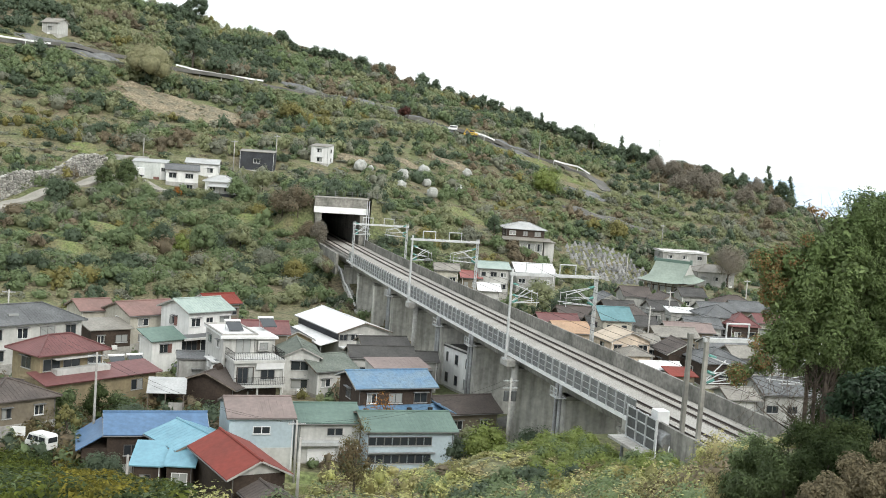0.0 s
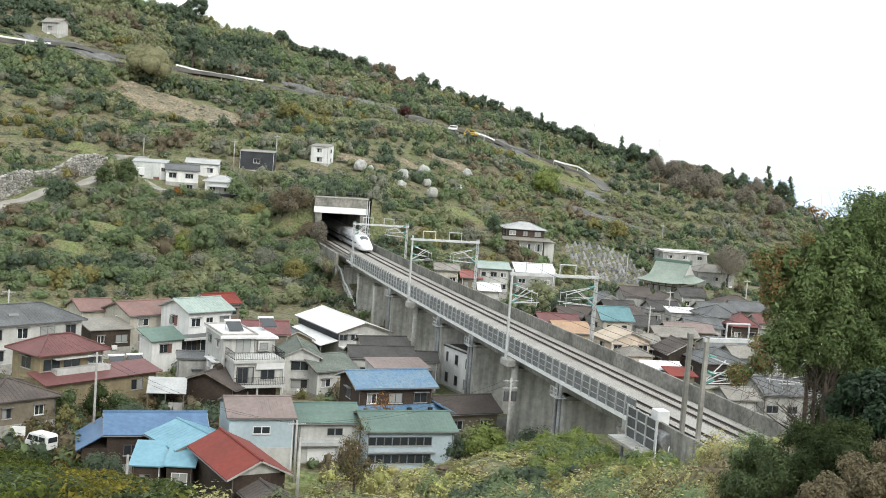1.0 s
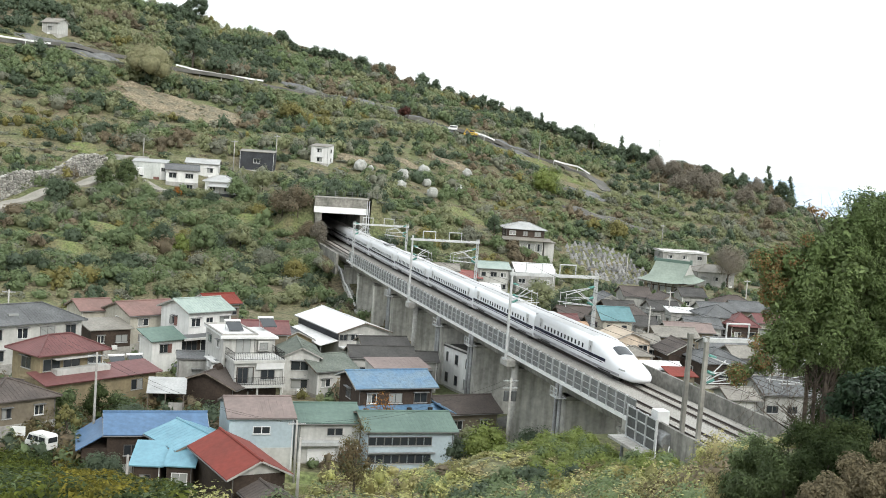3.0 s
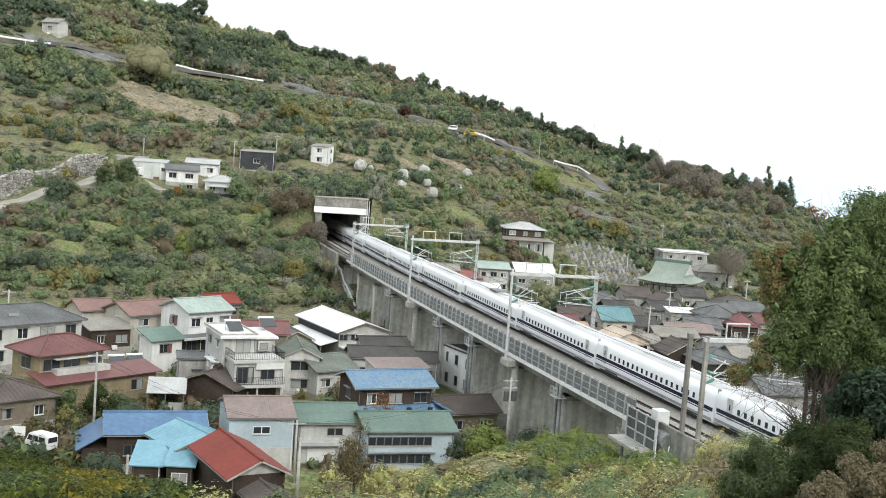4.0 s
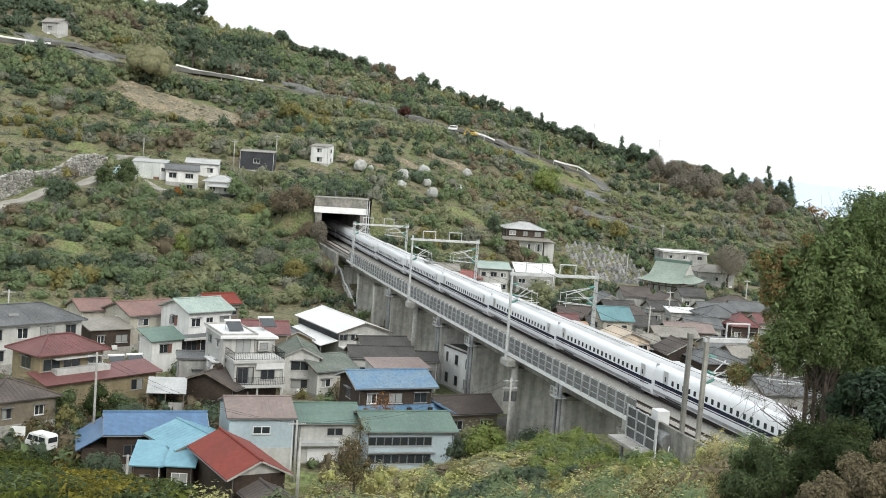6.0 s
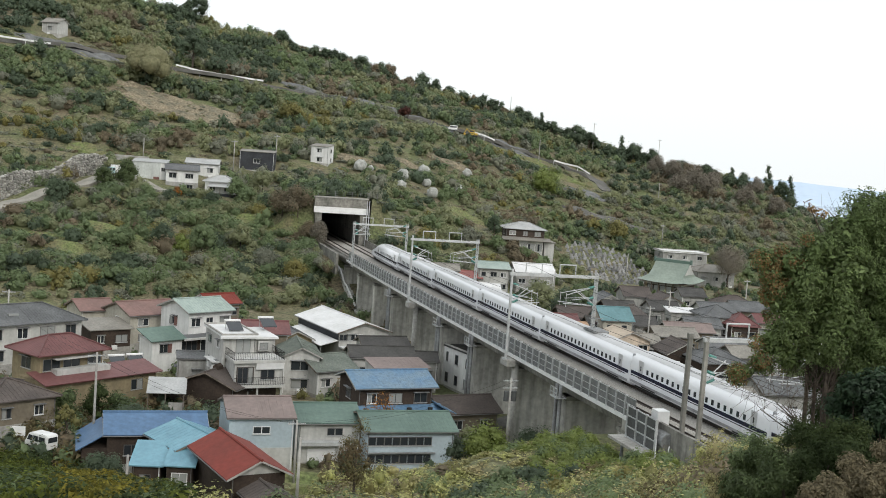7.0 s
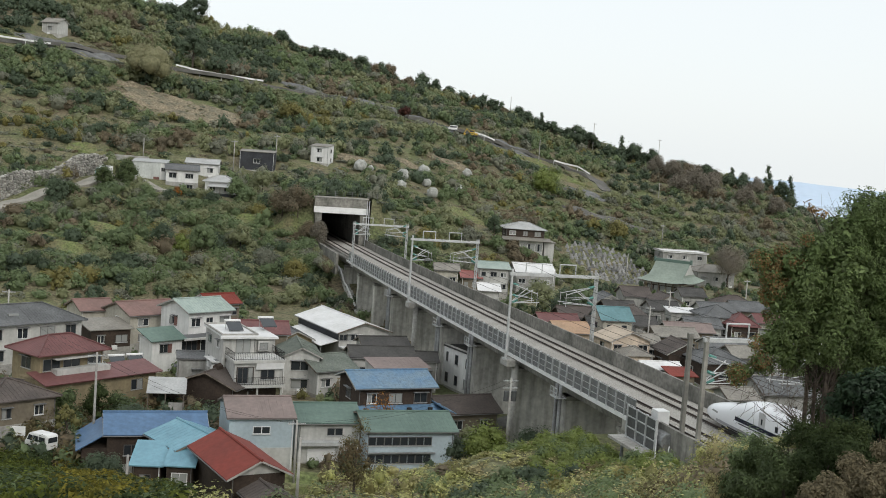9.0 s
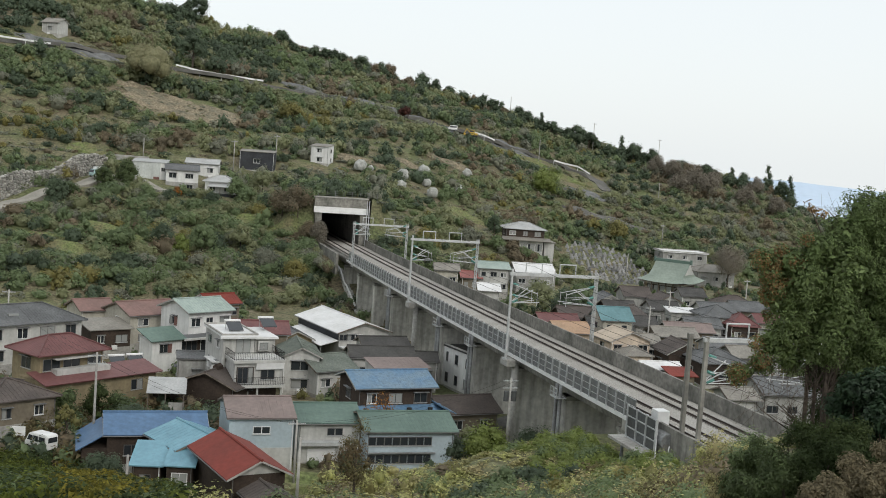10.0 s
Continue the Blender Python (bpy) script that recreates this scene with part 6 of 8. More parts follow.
def build_hillside_plants():
    rng = np.random.default_rng(11)
    far_models = [bush_model(rng, 122, 0.135, rng.uniform(0.75, 1.1), 7, 0.72) for _ in range(12)]
    mid_models = [dome_model(rng, 260, 0.105, rng.uniform(0.75, 1.05)) for _ in range(8)] + [bush_model(rng, 230, 0.11, rng.uniform(0.75, 1.1), 8, 0.74) for _ in range(4)]
    low_models = [bush_model(rng, 40, 0.16, 0.55, 4, 0.5) for _ in range(6)]
    sets = {k: ([], []) for k in ("dark", "mid", "olive", "yellow", "brown", "grey")}
    low = {"olive": [], "grey": [], "brown": []}
    gx = np.arange(-190, 175, 3.3)
    for y0 in np.arange(196, 500, 3.3):
        for x0 in gx:
            x, y = x0 + rng.uniform(-1.7, 1.7), y0 + rng.uniform(-1.7, 1.7)
            if not in_view(x, y):
                continue
            z = gz(x, y)
            if z < -9.3 or y > np.interp(x, (-160, -90, 20, 70, 115, 135, 200), (452, 490, 490, 480, 470, 460, 440)):
                continue
            if in_clearing(x, y) and z < 45 and rng.random() < 0.45:
                low["grey" if rng.random() < 0.6 else "olive"].append((x, y, z + 0.3, rng.uniform(0.8, 1.7), rng.uniform(0.35, 0.75)))
                continue
            if in_clearing(x, y) or near_line(x, y, ROAD_HIGH) < 4.0 or near_line(x, y, ROAD_LOW) < 4.2 or not clear_of_houses(x, y, 1.4):
                continue
            s, off = along_track(x, y)
            if (s > -4 and -7.8 < off < 5.0) or (-13 < s <= -4 and -10 < off < 5):
                continue
            nz = noise.noise((x * 0.022, y * 0.022, 3.0)) + 0.5 * noise.noise((x * 0.09, y * 0.09, 8.0))
            nb = noise.noise((x * 0.03 + 40, y * 0.03, 1.0))
            gap = noise.noise((x * 0.05 + 9, y * 0.07, 5.0))
            contour = math.sin(z * 0.75 + 2.0 * noise.noise((x * 0.015, y * 0.015, 6.0)))
            scrub = "brown" if nb > 0.12 and rng.random() < 0.5 else ("grey" if rng.random() < 0.55 else "olive")
            if (gap > 0.40 and y < 430) or (contour > 0.84 and gap > -0.1 and z < 34):
                # open ground carries low scrub
                low[scrub].append((x, y, z - 0.2, rng.uniform(1.5, 2.6), rng.uniform(0.6, 1.3)))
                continue
            if contour < -0.45 and gap > -0.28 and rng.random() < 0.5:
                low[scrub].append((x, y, z - 0.2, rng.uniform(1.5, 2.5), rng.uniform(0.7, 1.5)))
                continue
            if rng.random() < 0.3:
                low[scrub].append((x + rng.uniform(-1.6, 1.6), y + rng.uniform(-1.6, 1.6), z - 0.2, rng.uniform(1.3, 2.2), rng.uniform(0.6, 1.4)))
            high = z > 28
            r = rng.random()
            if nb > 0.2 and r < 0.45:
                key = "brown" if r < 0.28 else "grey"
            elif nz > 0.16:
                key = "olive" if r < 0.62 else ("mid" if r < 0.9 else "yellow")
            elif nz > -0.12:
                key = "mid" if r < 0.48 else ("olive" if r < 0.72 else ("dark" if r < 0.88 else "grey"))
            else:
                key = "dark" if r < (0.6 if high else 0.5) else ("mid" if r < 0.82 else ("grey" if r < 0.92 else "olive"))
            if r > 0.975:
                key = "yellow" if not high else "olive"
            for zx, zy, ra, rb, zkey, share_of in ZONES:
                if ((x - zx) / ra) ** 2 + ((y - zy) / rb) ** 2 < 1 and rng.random() < share_of:
                    key = zkey
            big = 1 + 0.5 * max(0.0, noise.noise((x * 0.04, y * 0.04, 12.0)))
            wide = rng.uniform(1.5, 2.8) * (1.2 if high else 1.0) * big
            tall = (1.1 + wide * rng.uniform(0.35, 0.75)) * big
            wide, tall = wide * (1 + 0.18 * contour), tall * (1 + 0.3 * contour)
            if rng.random() < 0.07:
                wide, tall = wide * 1.5, tall * 1.7
            wide, tall = min(wide, 3.4), min(tall, 4.1)
            if near_line(x, y + 4.5, ROAD_HIGH) < 5.5 or in_clearing(x, y + 4):
                tall = min(tall, 1.1)
            sets[key][1 if y < 335 else 0].append((x, y, z - 0.35, wide, tall))
    # denser scrub on the slope above the temple
    for _ in range(620):
        x, y = rng.uniform(6, 128), rng.uniform(318, 432)
        if not in_view(x, y) or in_clearing(x, y) or near_line(x, y, ROAD_HIGH) < 4.5 or not clear_of_houses(x, y, 1.4) or gz(x, y) < -9:
            continue
        patch = noise.noise((x * 0.06, y * 0.06, 31.0))
        key = rng.choice(["brown", "olive", "grey"]) if patch > 0.0 else rng.choice(["mid", "olive", "dark"])
        w = rng.uniform(1.6, 2.9)
        sets[key][0].append((x, y, gz(x, y) - 0.3, w, w * rng.uniform(0.6, 0.95)))
    # scrub over the wing wall beside the tunnel mouth
    for _ in range(60):
        q = track(rng.uniform(-3, 30), rng.uniform(-11.0, -8.6))
        w = rng.uniform(0.7, 1.5)
        sets[rng.choice(["brown", "grey", "olive"])][1].append((q.x, q.y, max(gz(q.x, q.y) - 0.3, q.z - 3.2), w, w * rng.uniform(1.0, 1.8)))
    # the overgrown lower slope
    for _ in range(520):
        x, y = rng.uniform(-98, -22), rng.uniform(214, 276)
        z = gz(x, y)
        s, off = along_track(x, y)
        if z < -9.6 or not in_view(x, y) or off > -9.0 and s > -14 or near_line(x, y, ROAD_LOW) < 4.6 or not clear_of_houses(x, y, 0.8) or in_clearing(x, y):
            continue
        wide = rng.uniform(1.6, 3.2)
        patch = noise.noise((x * 0.07, y * 0.07, 21.0))
        key = ("olive" if patch > 0.2 else "mid" if patch > -0.2 else "dark") if rng.random() < 0.62 else rng.choice(["mid", "dark", "olive", "grey", "yellow", "brown"], p=[0.3, 0.15, 0.25, 0.16, 0.08, 0.06])
        sets[key][1].append((x, y, z - 0.3, wide, wide * rng.uniform(0.7, 1.25)))
    for key, label in (("dark", "dark green citrus and evergreen bushes on the hillside"), ("mid", "mid-green orchard bushes on terraces"), ("olive", "olive-green shrubs on the slope"),
                       ("yellow", "yellowing autumn shrubs on the slope"), ("brown", "brown dry scrub on the slope"), ("grey", "pale grey-green scrub on the slope")):
        for rows, models in zip(sets[key], (far_models, mid_models)):
            plant_stuff("hillside_shrubs", label, "shrubs", rows, models, M["leaf_" + key], rng)
        if key in low:
            plant_stuff("low_scrub", "low dry scrub and tussocks on the terraces", "scrub", low[key], low_models, M["leaf_" + key], rng)


def build_valley_plants():
    rng = np.random.default_rng(23)
    models = [bush_model(rng, 84, 0.19, rng.uniform(0.7, 1.1), 5) for _ in range(8)]
    sets = {k: [] for k in ("dark", "mid", "olive", "yellow", "brown", "drying")}
    for _ in range(5200):
        y = rng.uniform(112, 345)
        x = rng.uniform(-0.40, 0.40) * y
        z = gz(x, y)
        if z > -8.6 or not clear_of_houses(x, y, 0.9) or near_line(x, y, LANE) < 2.6:
            continue
        s, off = along_track(x, y)
        if -9 < off < 6 and s > 58:
            continue
        if noise.noise((x * 0.06, y * 0.06, 2.0)) < (-0.16 if x < 10 else -0.12):
            continue
        if ((x - 47) / 13) ** 2 + ((y - 328) / 16) ** 2 < 1 or (-22 < x < -6 and 96 < y < 118):
            continue
        w = rng.uniform(0.7, 1.6)
        key = rng.choice(["dark", "mid", "olive", "brown", "yellow"], p=[0.36, 0.3, 0.18, 0.12, 0.04])
        sets[key].append((x, y, z - 0.2, w, w * rng.uniform(1.0, 1.7)))
    for _ in range(760):
        x, y = rng.uniform(-50, -24), rng.uniform(111, 141)
        if not clear_of_houses(x, y, 0.6) or near_line(x, y, ((-44.5, 127.5), (-35, 139.6))) < 1.8:
            continue
        w = rng.uniform(0.9, 1.9)
        key = rng.choice(["dark", "mid", "olive", "brown", "drying"], p=[0.3, 0.06, 0.05, 0.17, 0.42])
        sets[key].append((x, y, gz(x, y) - 0.2, w, w * rng.uniform(1.0, 1.6)))
    for key, label in (("dark", "dark evergreen garden shrubs among the houses"), ("mid", "green garden shrubs among the houses"), ("olive", "olive garden shrubs among the houses"),
                       ("yellow", "yellowing garden shrubs among the houses"), ("brown", "brown dry garden shrubs among the houses"), ("drying", "withering brown scrub round the parked van")):
        plant_stuff("garden_shrubs", label, "shrubs", sets[key], models, M["leaf_" + key], rng)


def build_near_slope():
    rng = np.random.default_rng(37)
    models = [bush_model(rng, 280, 0.1, rng.uniform(0.6, 0.9), 8, 0.7) for _ in range(7)]
    fine_models = [bush_model(rng, 640, 0.06, rng.uniform(0.6, 0.9), 10, 0.55) for _ in range(7)]
    crown_models = [dome_model(rng, 480, 0.066, rng.uniform(0.8, 1.0)) for _ in range(6)]
    crowns = {k: [] for k in ("gold", "moss", "shade", "under")}
    sets = {k: [] for k in ("vine", "mid", "dark", "yellow", "brown", "drying")}
    for y0 in np.arange(40, 116, 1.9):
        for x0 in np.arange(-46, 46, 1.9):
            x, y = x0 + rng.uniform(-0.9, 0.9), y0 + rng.uniform(-0.9, 0.9)
            if not in_view(x, y, 100):
                continue
            # p is the picture column; some columns stay bare to fit the view
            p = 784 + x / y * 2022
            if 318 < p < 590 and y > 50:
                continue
            s, off = along_track(x, y)
            if s > 120 and -7.6 < off < 6.0 or (-10.8 < off < 0 and 162 < s < 176):
                continue
            if not clear_of_houses(x, y, 1.2):
                continue
            z = gz(x, y)
            # tops are capped along the camera's sight lines, higher under the big tree
            sight_drop = np.interp(p, (12, 63, 120, 158, 186, 229, 282, 350, 616, 931, 1134, 1246, 1307, 1361), (0.292, 0.286, 0.284, 0.281, 0.287, 0.304, 0.311, 0.299, 0.288, 0.2755, 0.2685, 0.2635, 0.238, 0.226))
            lim = 23.5 - sight_drop * y - z + 0.25
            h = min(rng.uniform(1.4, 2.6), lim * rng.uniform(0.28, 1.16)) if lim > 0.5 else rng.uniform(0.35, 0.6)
            n = noise.noise((x * 0.1, y * 0.1, 4.0))
            r = rng.random()
            if p < 330:
                key = ("gold" if r < 0.5 else ("shade" if r < 0.85 else "under")) if 105 < p < 275 else ("moss" if r < 0.5 else ("shade" if r < 0.88 else "under"))
            elif n > 0.25:
                key = "yellow" if r < 0.5 else "vine"
            elif n < -0.22:
                key = "mid" if r < 0.65 else "dark"
            else:
                key = "vine" if r < 0.62 else ("brown" if r < 0.76 else ("drying" if r < 0.81 else "mid"))
            if p < 330:
                if rng.random() < 0.75:
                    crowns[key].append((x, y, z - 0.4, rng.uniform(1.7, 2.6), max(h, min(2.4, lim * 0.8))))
                continue
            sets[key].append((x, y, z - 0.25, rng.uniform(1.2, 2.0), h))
    # fresh vines over the bank at the viaduct's end
    sets["bright"] = []
    for _ in range(230):
        p = track(rng.uniform(146, 178), rng.uniform(-15.5, -8.6))
        sets["bright" if rng.random() < 0.7 else "mid"].append((p.x, p.y, gz(p.x, p.y) - 0.2, rng.uniform(0.7, 1.4), rng.uniform(0.6, 1.3)))
    for key, label in (("bright", "fresh yellow-green vines on the viaduct bank"), ("vine", "olive and brown vines smothering the near slope"), ("mid", "green undergrowth on the near slope"), ("dark", "dark evergreen undergrowth on the near slope"),
                       ("yellow", "yellow-green undergrowth on the near slope"), ("brown", "dry brown undergrowth on the near slope"), ("drying", "withering dark undergrowth on the near slope")):
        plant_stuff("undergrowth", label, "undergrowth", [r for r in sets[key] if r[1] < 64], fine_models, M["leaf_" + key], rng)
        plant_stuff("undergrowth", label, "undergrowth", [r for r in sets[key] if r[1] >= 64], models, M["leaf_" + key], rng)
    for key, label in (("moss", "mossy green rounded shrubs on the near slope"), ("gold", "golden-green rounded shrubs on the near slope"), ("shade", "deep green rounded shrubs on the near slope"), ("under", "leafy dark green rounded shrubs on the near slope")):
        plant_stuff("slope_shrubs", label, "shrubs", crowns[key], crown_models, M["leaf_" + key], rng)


def tree(name, label, x, y, height, radius, leaf, shape="round", n=900, size=0.28, seed=1, trunk=0.25, z=None, lean=0.0, low=0.0, heart=0.62):
    """A single tree: tapered trunk with limbs, and a crown of leaf sprays."""
    rng = np.random.default_rng(seed)
    z = gz(x, y) if z is None else z
    t = thing(name, pose(x, y, z), label, "tree")
    bm = bmesh.new()
    top = height * (0.6 if shape != "cone" else 0.9)
    tube(bm, (0, 0, -0.5), (lean, 0, top), trunk, trunk * 0.35, n=8)
    L = []
    if shape == "cone":
        for i in range(16):
            f = i / 15
            r = radius * (1 - f) ** 0.8 * 0.75
            a = rng.uniform(0, 6.28)
            L.append((math.cos(a) * r * 0.5, math.sin(a) * r * 0.5, height * (0.12 + 0.86 * f), max(0.22 * radius, r * 0.72)))
    else:
        k = 13 + int(6 * low)
        for i in range(k):
            a, e = rng.uniform(0, 6.28), rng.uniform(-0.35, 1.0)
            rr = radius * 0.62 * math.sqrt(max(0.05, 1 - max(0, e) ** 2)) * rng.uniform(0.5, 1.05)
            L.append((lean + math.cos(a) * rr, math.sin(a) * rr, height * (0.62 - 0.14 * low) + e * height * (0.27 + 0.12 * low), radius * rng.uniform(0.3, 0.46)))
        for l in L[::2]:
            tube(bm, (lean * 0.5, 0, top * rng.uniform(0.5, 0.9)), (l[0], l[1], l[2]), trunk * 0.4, trunk * 0.1, n=5)
    part("trunk", bm, M["bark"], t)
    v = leaf_tris(rng, L, n, size, -0.8, 0.3)
    core = np.concatenate([ICO_V * (l[3] * max(heart, 0.05)) * rng.uniform(0.8, 1.15, ICO_V.shape) + np.array(l[:3]) for l in L])
    cf = np.concatenate([ICO_F + len(ICO_V) * i for i in range(len(L))])
    f = np.concatenate([np.arange(len(v)).reshape(-1, 3), cf + len(v)])
    ob = new("crown", mesh_of("crown", np.concatenate([v, core]), f, M[leaf]))
    ob.parent = t
    return t


def build_trees():
    S = ((-50.5, 474, 5.5, 2.6, "round"), (-39, 474, 6.5, 4.2, "round"), (-31, 475, 6, 3.6, "round"), (-14, 477, 7, 5.0, "round"), (-8, 477, 6, 3.2, "round"), (12, 476, 7, 3.4, "round"), (18, 476, 6.5, 3.6, "round"),
         (36, 468, 8, 3.4, "cone"), (40, 467, 7, 4.2, "round"), (51, 467, 8.5, 5.0, "round"), (56, 467, 7, 4.0, "round"), (69, 465, 9.5, 4.2, "cone"), (74, 464, 8, 4.6, "round"), (81, 461, 8, 4.4, "round"),
         (93, 462, 5.5, 3.4, "round"), (103, 460, 6, 3.6, "round"), (113, 459, 7, 3.4, "cone"), (117, 458, 6, 4, "round"), (126.5, 455, 12.5, 4.6, "cone"), (134, 450, 11, 4.4, "cone"), (131, 452, 8, 4.0, "round"),
         (-73, 477, 7.5, 3.6, "round"), (-112, 478, 9, 4.0, "round"), (-106, 470, 12, 5.0, "round"))
    for i, (x, y, h, r, k) in enumerate(S):
        tree("ridge_tree", "dark green evergreen tree on the ridge line", x, y, h, r, "leaf_dark", k, 620, 0.42, 100 + i, 0.22, low=1.0)
    rng = random.Random(77)
    for i in range(34):
        x = -60 + 5.7 * i + rng.uniform(-2, 2)
        y = float(np.interp(x, (20, 70, 115, 135), (478, 468, 458, 450))) + rng.uniform(-6, 2)
        tree("ridge_tree", "low rounded evergreen tree on the ridge line", x, y, rng.uniform(3.6, 6.0), rng.uniform(2.8, 4.2), "leaf_dark" if rng.random() < 0.7 else "leaf_brown", "round", 360, 0.5, 300 + i, 0.2, low=1.0)
    tree("willow_tree", "broad pale olive rounded tree on the upper slope", -99, 369, 12.0, 9.5, "leaf_pale", "round", 5200, 0.30, 7, 0.4, low=1.0, heart=0.85)
    tree("camphor_tree", "tall dark evergreen on the upper slope", -91, 398, 13, 6.0, "leaf_dark", "round", 1400, 0.42, 8, 0.4)
    tree("shrub_tree", "yellow-green rounded tree on the slope", 32, 381, 8, 6.4, "leaf_bright", "round", 2200, 0.28, 9, 0.3, low=1.0)
    tree("shrub_tree", "golden autumn tree above the graveyard", 54, 356, 5.5, 4.2, "leaf_yellow", "round", 1600, 0.26, 34, 0.25, low=1.0)
    tree("shrub_tree", "bright yellow shrub among the orchard trees", -56, 243, 4.2, 2.6, "leaf_bright", "round", 1500, 0.2, 35, 0.2, low=1.0)
    tree("shrub_tree", "yellow-green bush on the slope above the orchard", -52, 372, 6, 5.2, "leaf_yellow", "round", 1200, 0.34, 10, 0.3)
    tree("maple_tree", "dull red autumn tree by the hill road", -17, 408, 4.5, 3.0, "leaf_red", "round", 600, 0.34, 12, 0.2)
    tree("garden_tree", "dark brownish-green tree before the barn", -76.6, 272.6, 6.6, 3.3, "leaf_under", "round", 2600, 0.2, 13, 0.25, low=1.0)
    tree("bare_tree", "grey leafless twiggy tree beside the temple", 80, 318, 12.0, 6.0, "twig", "round", 9000, 0.2, 14, 0.3, heart=0.0)
    for i, (x, y, h, r) in enumerate(((86, 440, 8.5, 5.0), (94, 434, 9.0, 5.5), (80, 445, 8.0, 4.6), (97, 427, 8.0, 5.0), (85, 424, 7.0, 4.6), (102, 441, 7.5, 4.8), (110, 424, 7.0, 4.4), (119, 446, 8.0, 4.4), (121, 420, 6.5, 4.0))):
        tree("bare_tree", "grey-brown half-bare tree in the ridge wood", x, y, h, r, "twig", "round", 2600, 0.3, 160 + i, 0.22, heart=0.35, low=0.6)
    for i, (x, y, h, r) in enumerate(((-34.0, 263.0, 6.5, 4.6), (-30.6, 260.5, 5.5, 3.6), (-38.0, 266.0, 5.5, 4.2))):
        tree("bare_tree", "brown half-bare thicket beside the tunnel mouth", x, y, h, r, "leaf_brown", "round", 4200, 0.2, 190 + i, 0.18, heart=0.45, low=1.0)
    tree("bare_tree", "brown vine-hung thicket beside the tunnel mouth", -28.2, 258.2, 7.0, 2.6, "twig", "round", 3000, 0.18, 33, 0.2, heart=0.15, low=1.0)
    for i, (x, y, h, r, leaf) in enumerate(((-80.5, 268, 5.5, 3.2, "leaf_under"), (-70, 267, 3.6, 2.8, "leaf_mid"), (-65, 268, 3.4, 2.6, "leaf_dark"), (-64.5, 274, 1.9, 1.5, "leaf_orange"), (-56.5, 274, 3.2, 2.8, "leaf_dark"), (-52, 281, 5.2, 3.4, "leaf_mid"), (-85, 258, 4.6, 3.2, "leaf_under"), (-47, 291, 6.0, 3.4, "leaf_olive"))):
        tree("garden_tree", "bushy tree before the hillside houses", x, y, h, r, leaf, "round", 1500, 0.2, 180 + i, 0.15, low=1.0)
    for i, (x, y, h, r, leaf) in enumerate(((17.5, 291.0, 3.0, 2.2, "leaf_brown"), (20.5, 290.5, 2.6, 2.2, "leaf_mid"), (23.5, 290.8, 2.6, 2.2, "leaf_brown"), (26.5, 291.5, 3.0, 2.4, "leaf_mid"), (14.0, 292.0, 3.6, 2.6, "leaf_mid"), (29.5, 292.5, 3.4, 2.6, "leaf_olive"), (13.0, 297.0, 6.5, 2.6, "leaf_dark"), (31.5, 297.0, 5.0, 3.0, "leaf_mid"))):
        tree("garden_tree", "bushy garden tree before the tiered house", x, y, h, r, leaf, "round", 1500, 0.2, 60 + i, 0.15, low=1.0)
    for i, (x, y, h, r, leaf) in enumerate(((-52, 246, 6.0, 3.8, "leaf_mid"), (-44.5, 250, 5.5, 3.4, "leaf_olive"), (-37.5, 240, 5.0, 3.4, "leaf_grey"), (-30.5, 236.5, 5.0, 3.2, "leaf_yellow"), (-60, 243, 5.0, 3.6, "leaf_dark"), (-67, 238, 4.6, 3.4, "leaf_mid"), (-41, 233, 4.4, 3.0, "leaf_dark"), (-27.5, 242, 4.0, 2.6, "leaf_mid"))):
        tree("hillside_tree", "bushy tree on the overgrown lower slope", x, y, h, r, leaf, "round", 2200, 0.19, 80 + i, 0.2, low=1.0)
    tree("persimmon_tree", "orange autumn persimmon tree before the blue-tiled house", -6.0, 127.0, 6.6, 3.0, "leaf_orange", "round", 520, 0.13, 16, 0.12, heart=0.05)
    tree("garden_tree", "round yellow-green garden tree beside a pier", 6.6, 124.0, 4.6, 3.6, "leaf_bright", "round", 3200, 0.16, 17, 0.2, low=1.0)
    tree("garden_tree", "dark green garden tree below the viaduct", 12.2, 124.5, 4.4, 3.4, "leaf_dark", "round", 3200, 0.16, 18, 0.2, low=1.0)
    tree("garden_tree", "dark green garden tree beside the warehouse", 2.2, 123.0, 3.4, 2.4, "leaf_dark", "round", 2200, 0.15, 19, 0.2, low=1.0)
    tree("vine_clad_tree", "half-dead tree overgrown with drying vines", -5.6, 88.0, 8.6, 1.9, "leaf_drying", "round", 2600, 0.10, 20, 0.16, low=1.0, heart=0.3)
    tree("persimmon_tree", "thin yellowing tree before the red-roofed house", -38.0, 117.5, 5.6, 1.6, "leaf_yellow", "round", 500, 0.14, 21, 0.12)
    tree("garden_tree", "dark green tree between the red and blue roofs", -32.8, 121.0, 4.4, 2.4, "leaf_dark", "round", 2400, 0.15, 22, 0.2, low=1.0)
    tree("garden_tree", "dark rounded shrub beside the blue roof", -30.0, 104.0, 4.2, 2.2, "leaf_dark", "round", 2400, 0.13, 23, 0.2, low=1.0)
    tree("garden_tree", "trimmed round dark tree before the grey-roofed flats", -21.0, 166.0, 3.6, 2.0, "leaf_mid", "round", 1500, 0.16, 24, 0.18, low=1.0)
    tree("pine_tree", "dark conifer beside the hillside road", -80.8, 270.0, 4.6, 2.0, "leaf_dark", "cone", 900, 0.26, 25, 0.2)
    tree("pine_tree", "rounded dark evergreen by the hillside road", -87.0, 255.0, 5.6, 3.6, "leaf_dark", "round", 1500, 0.24, 26, 0.25, low=1.0)
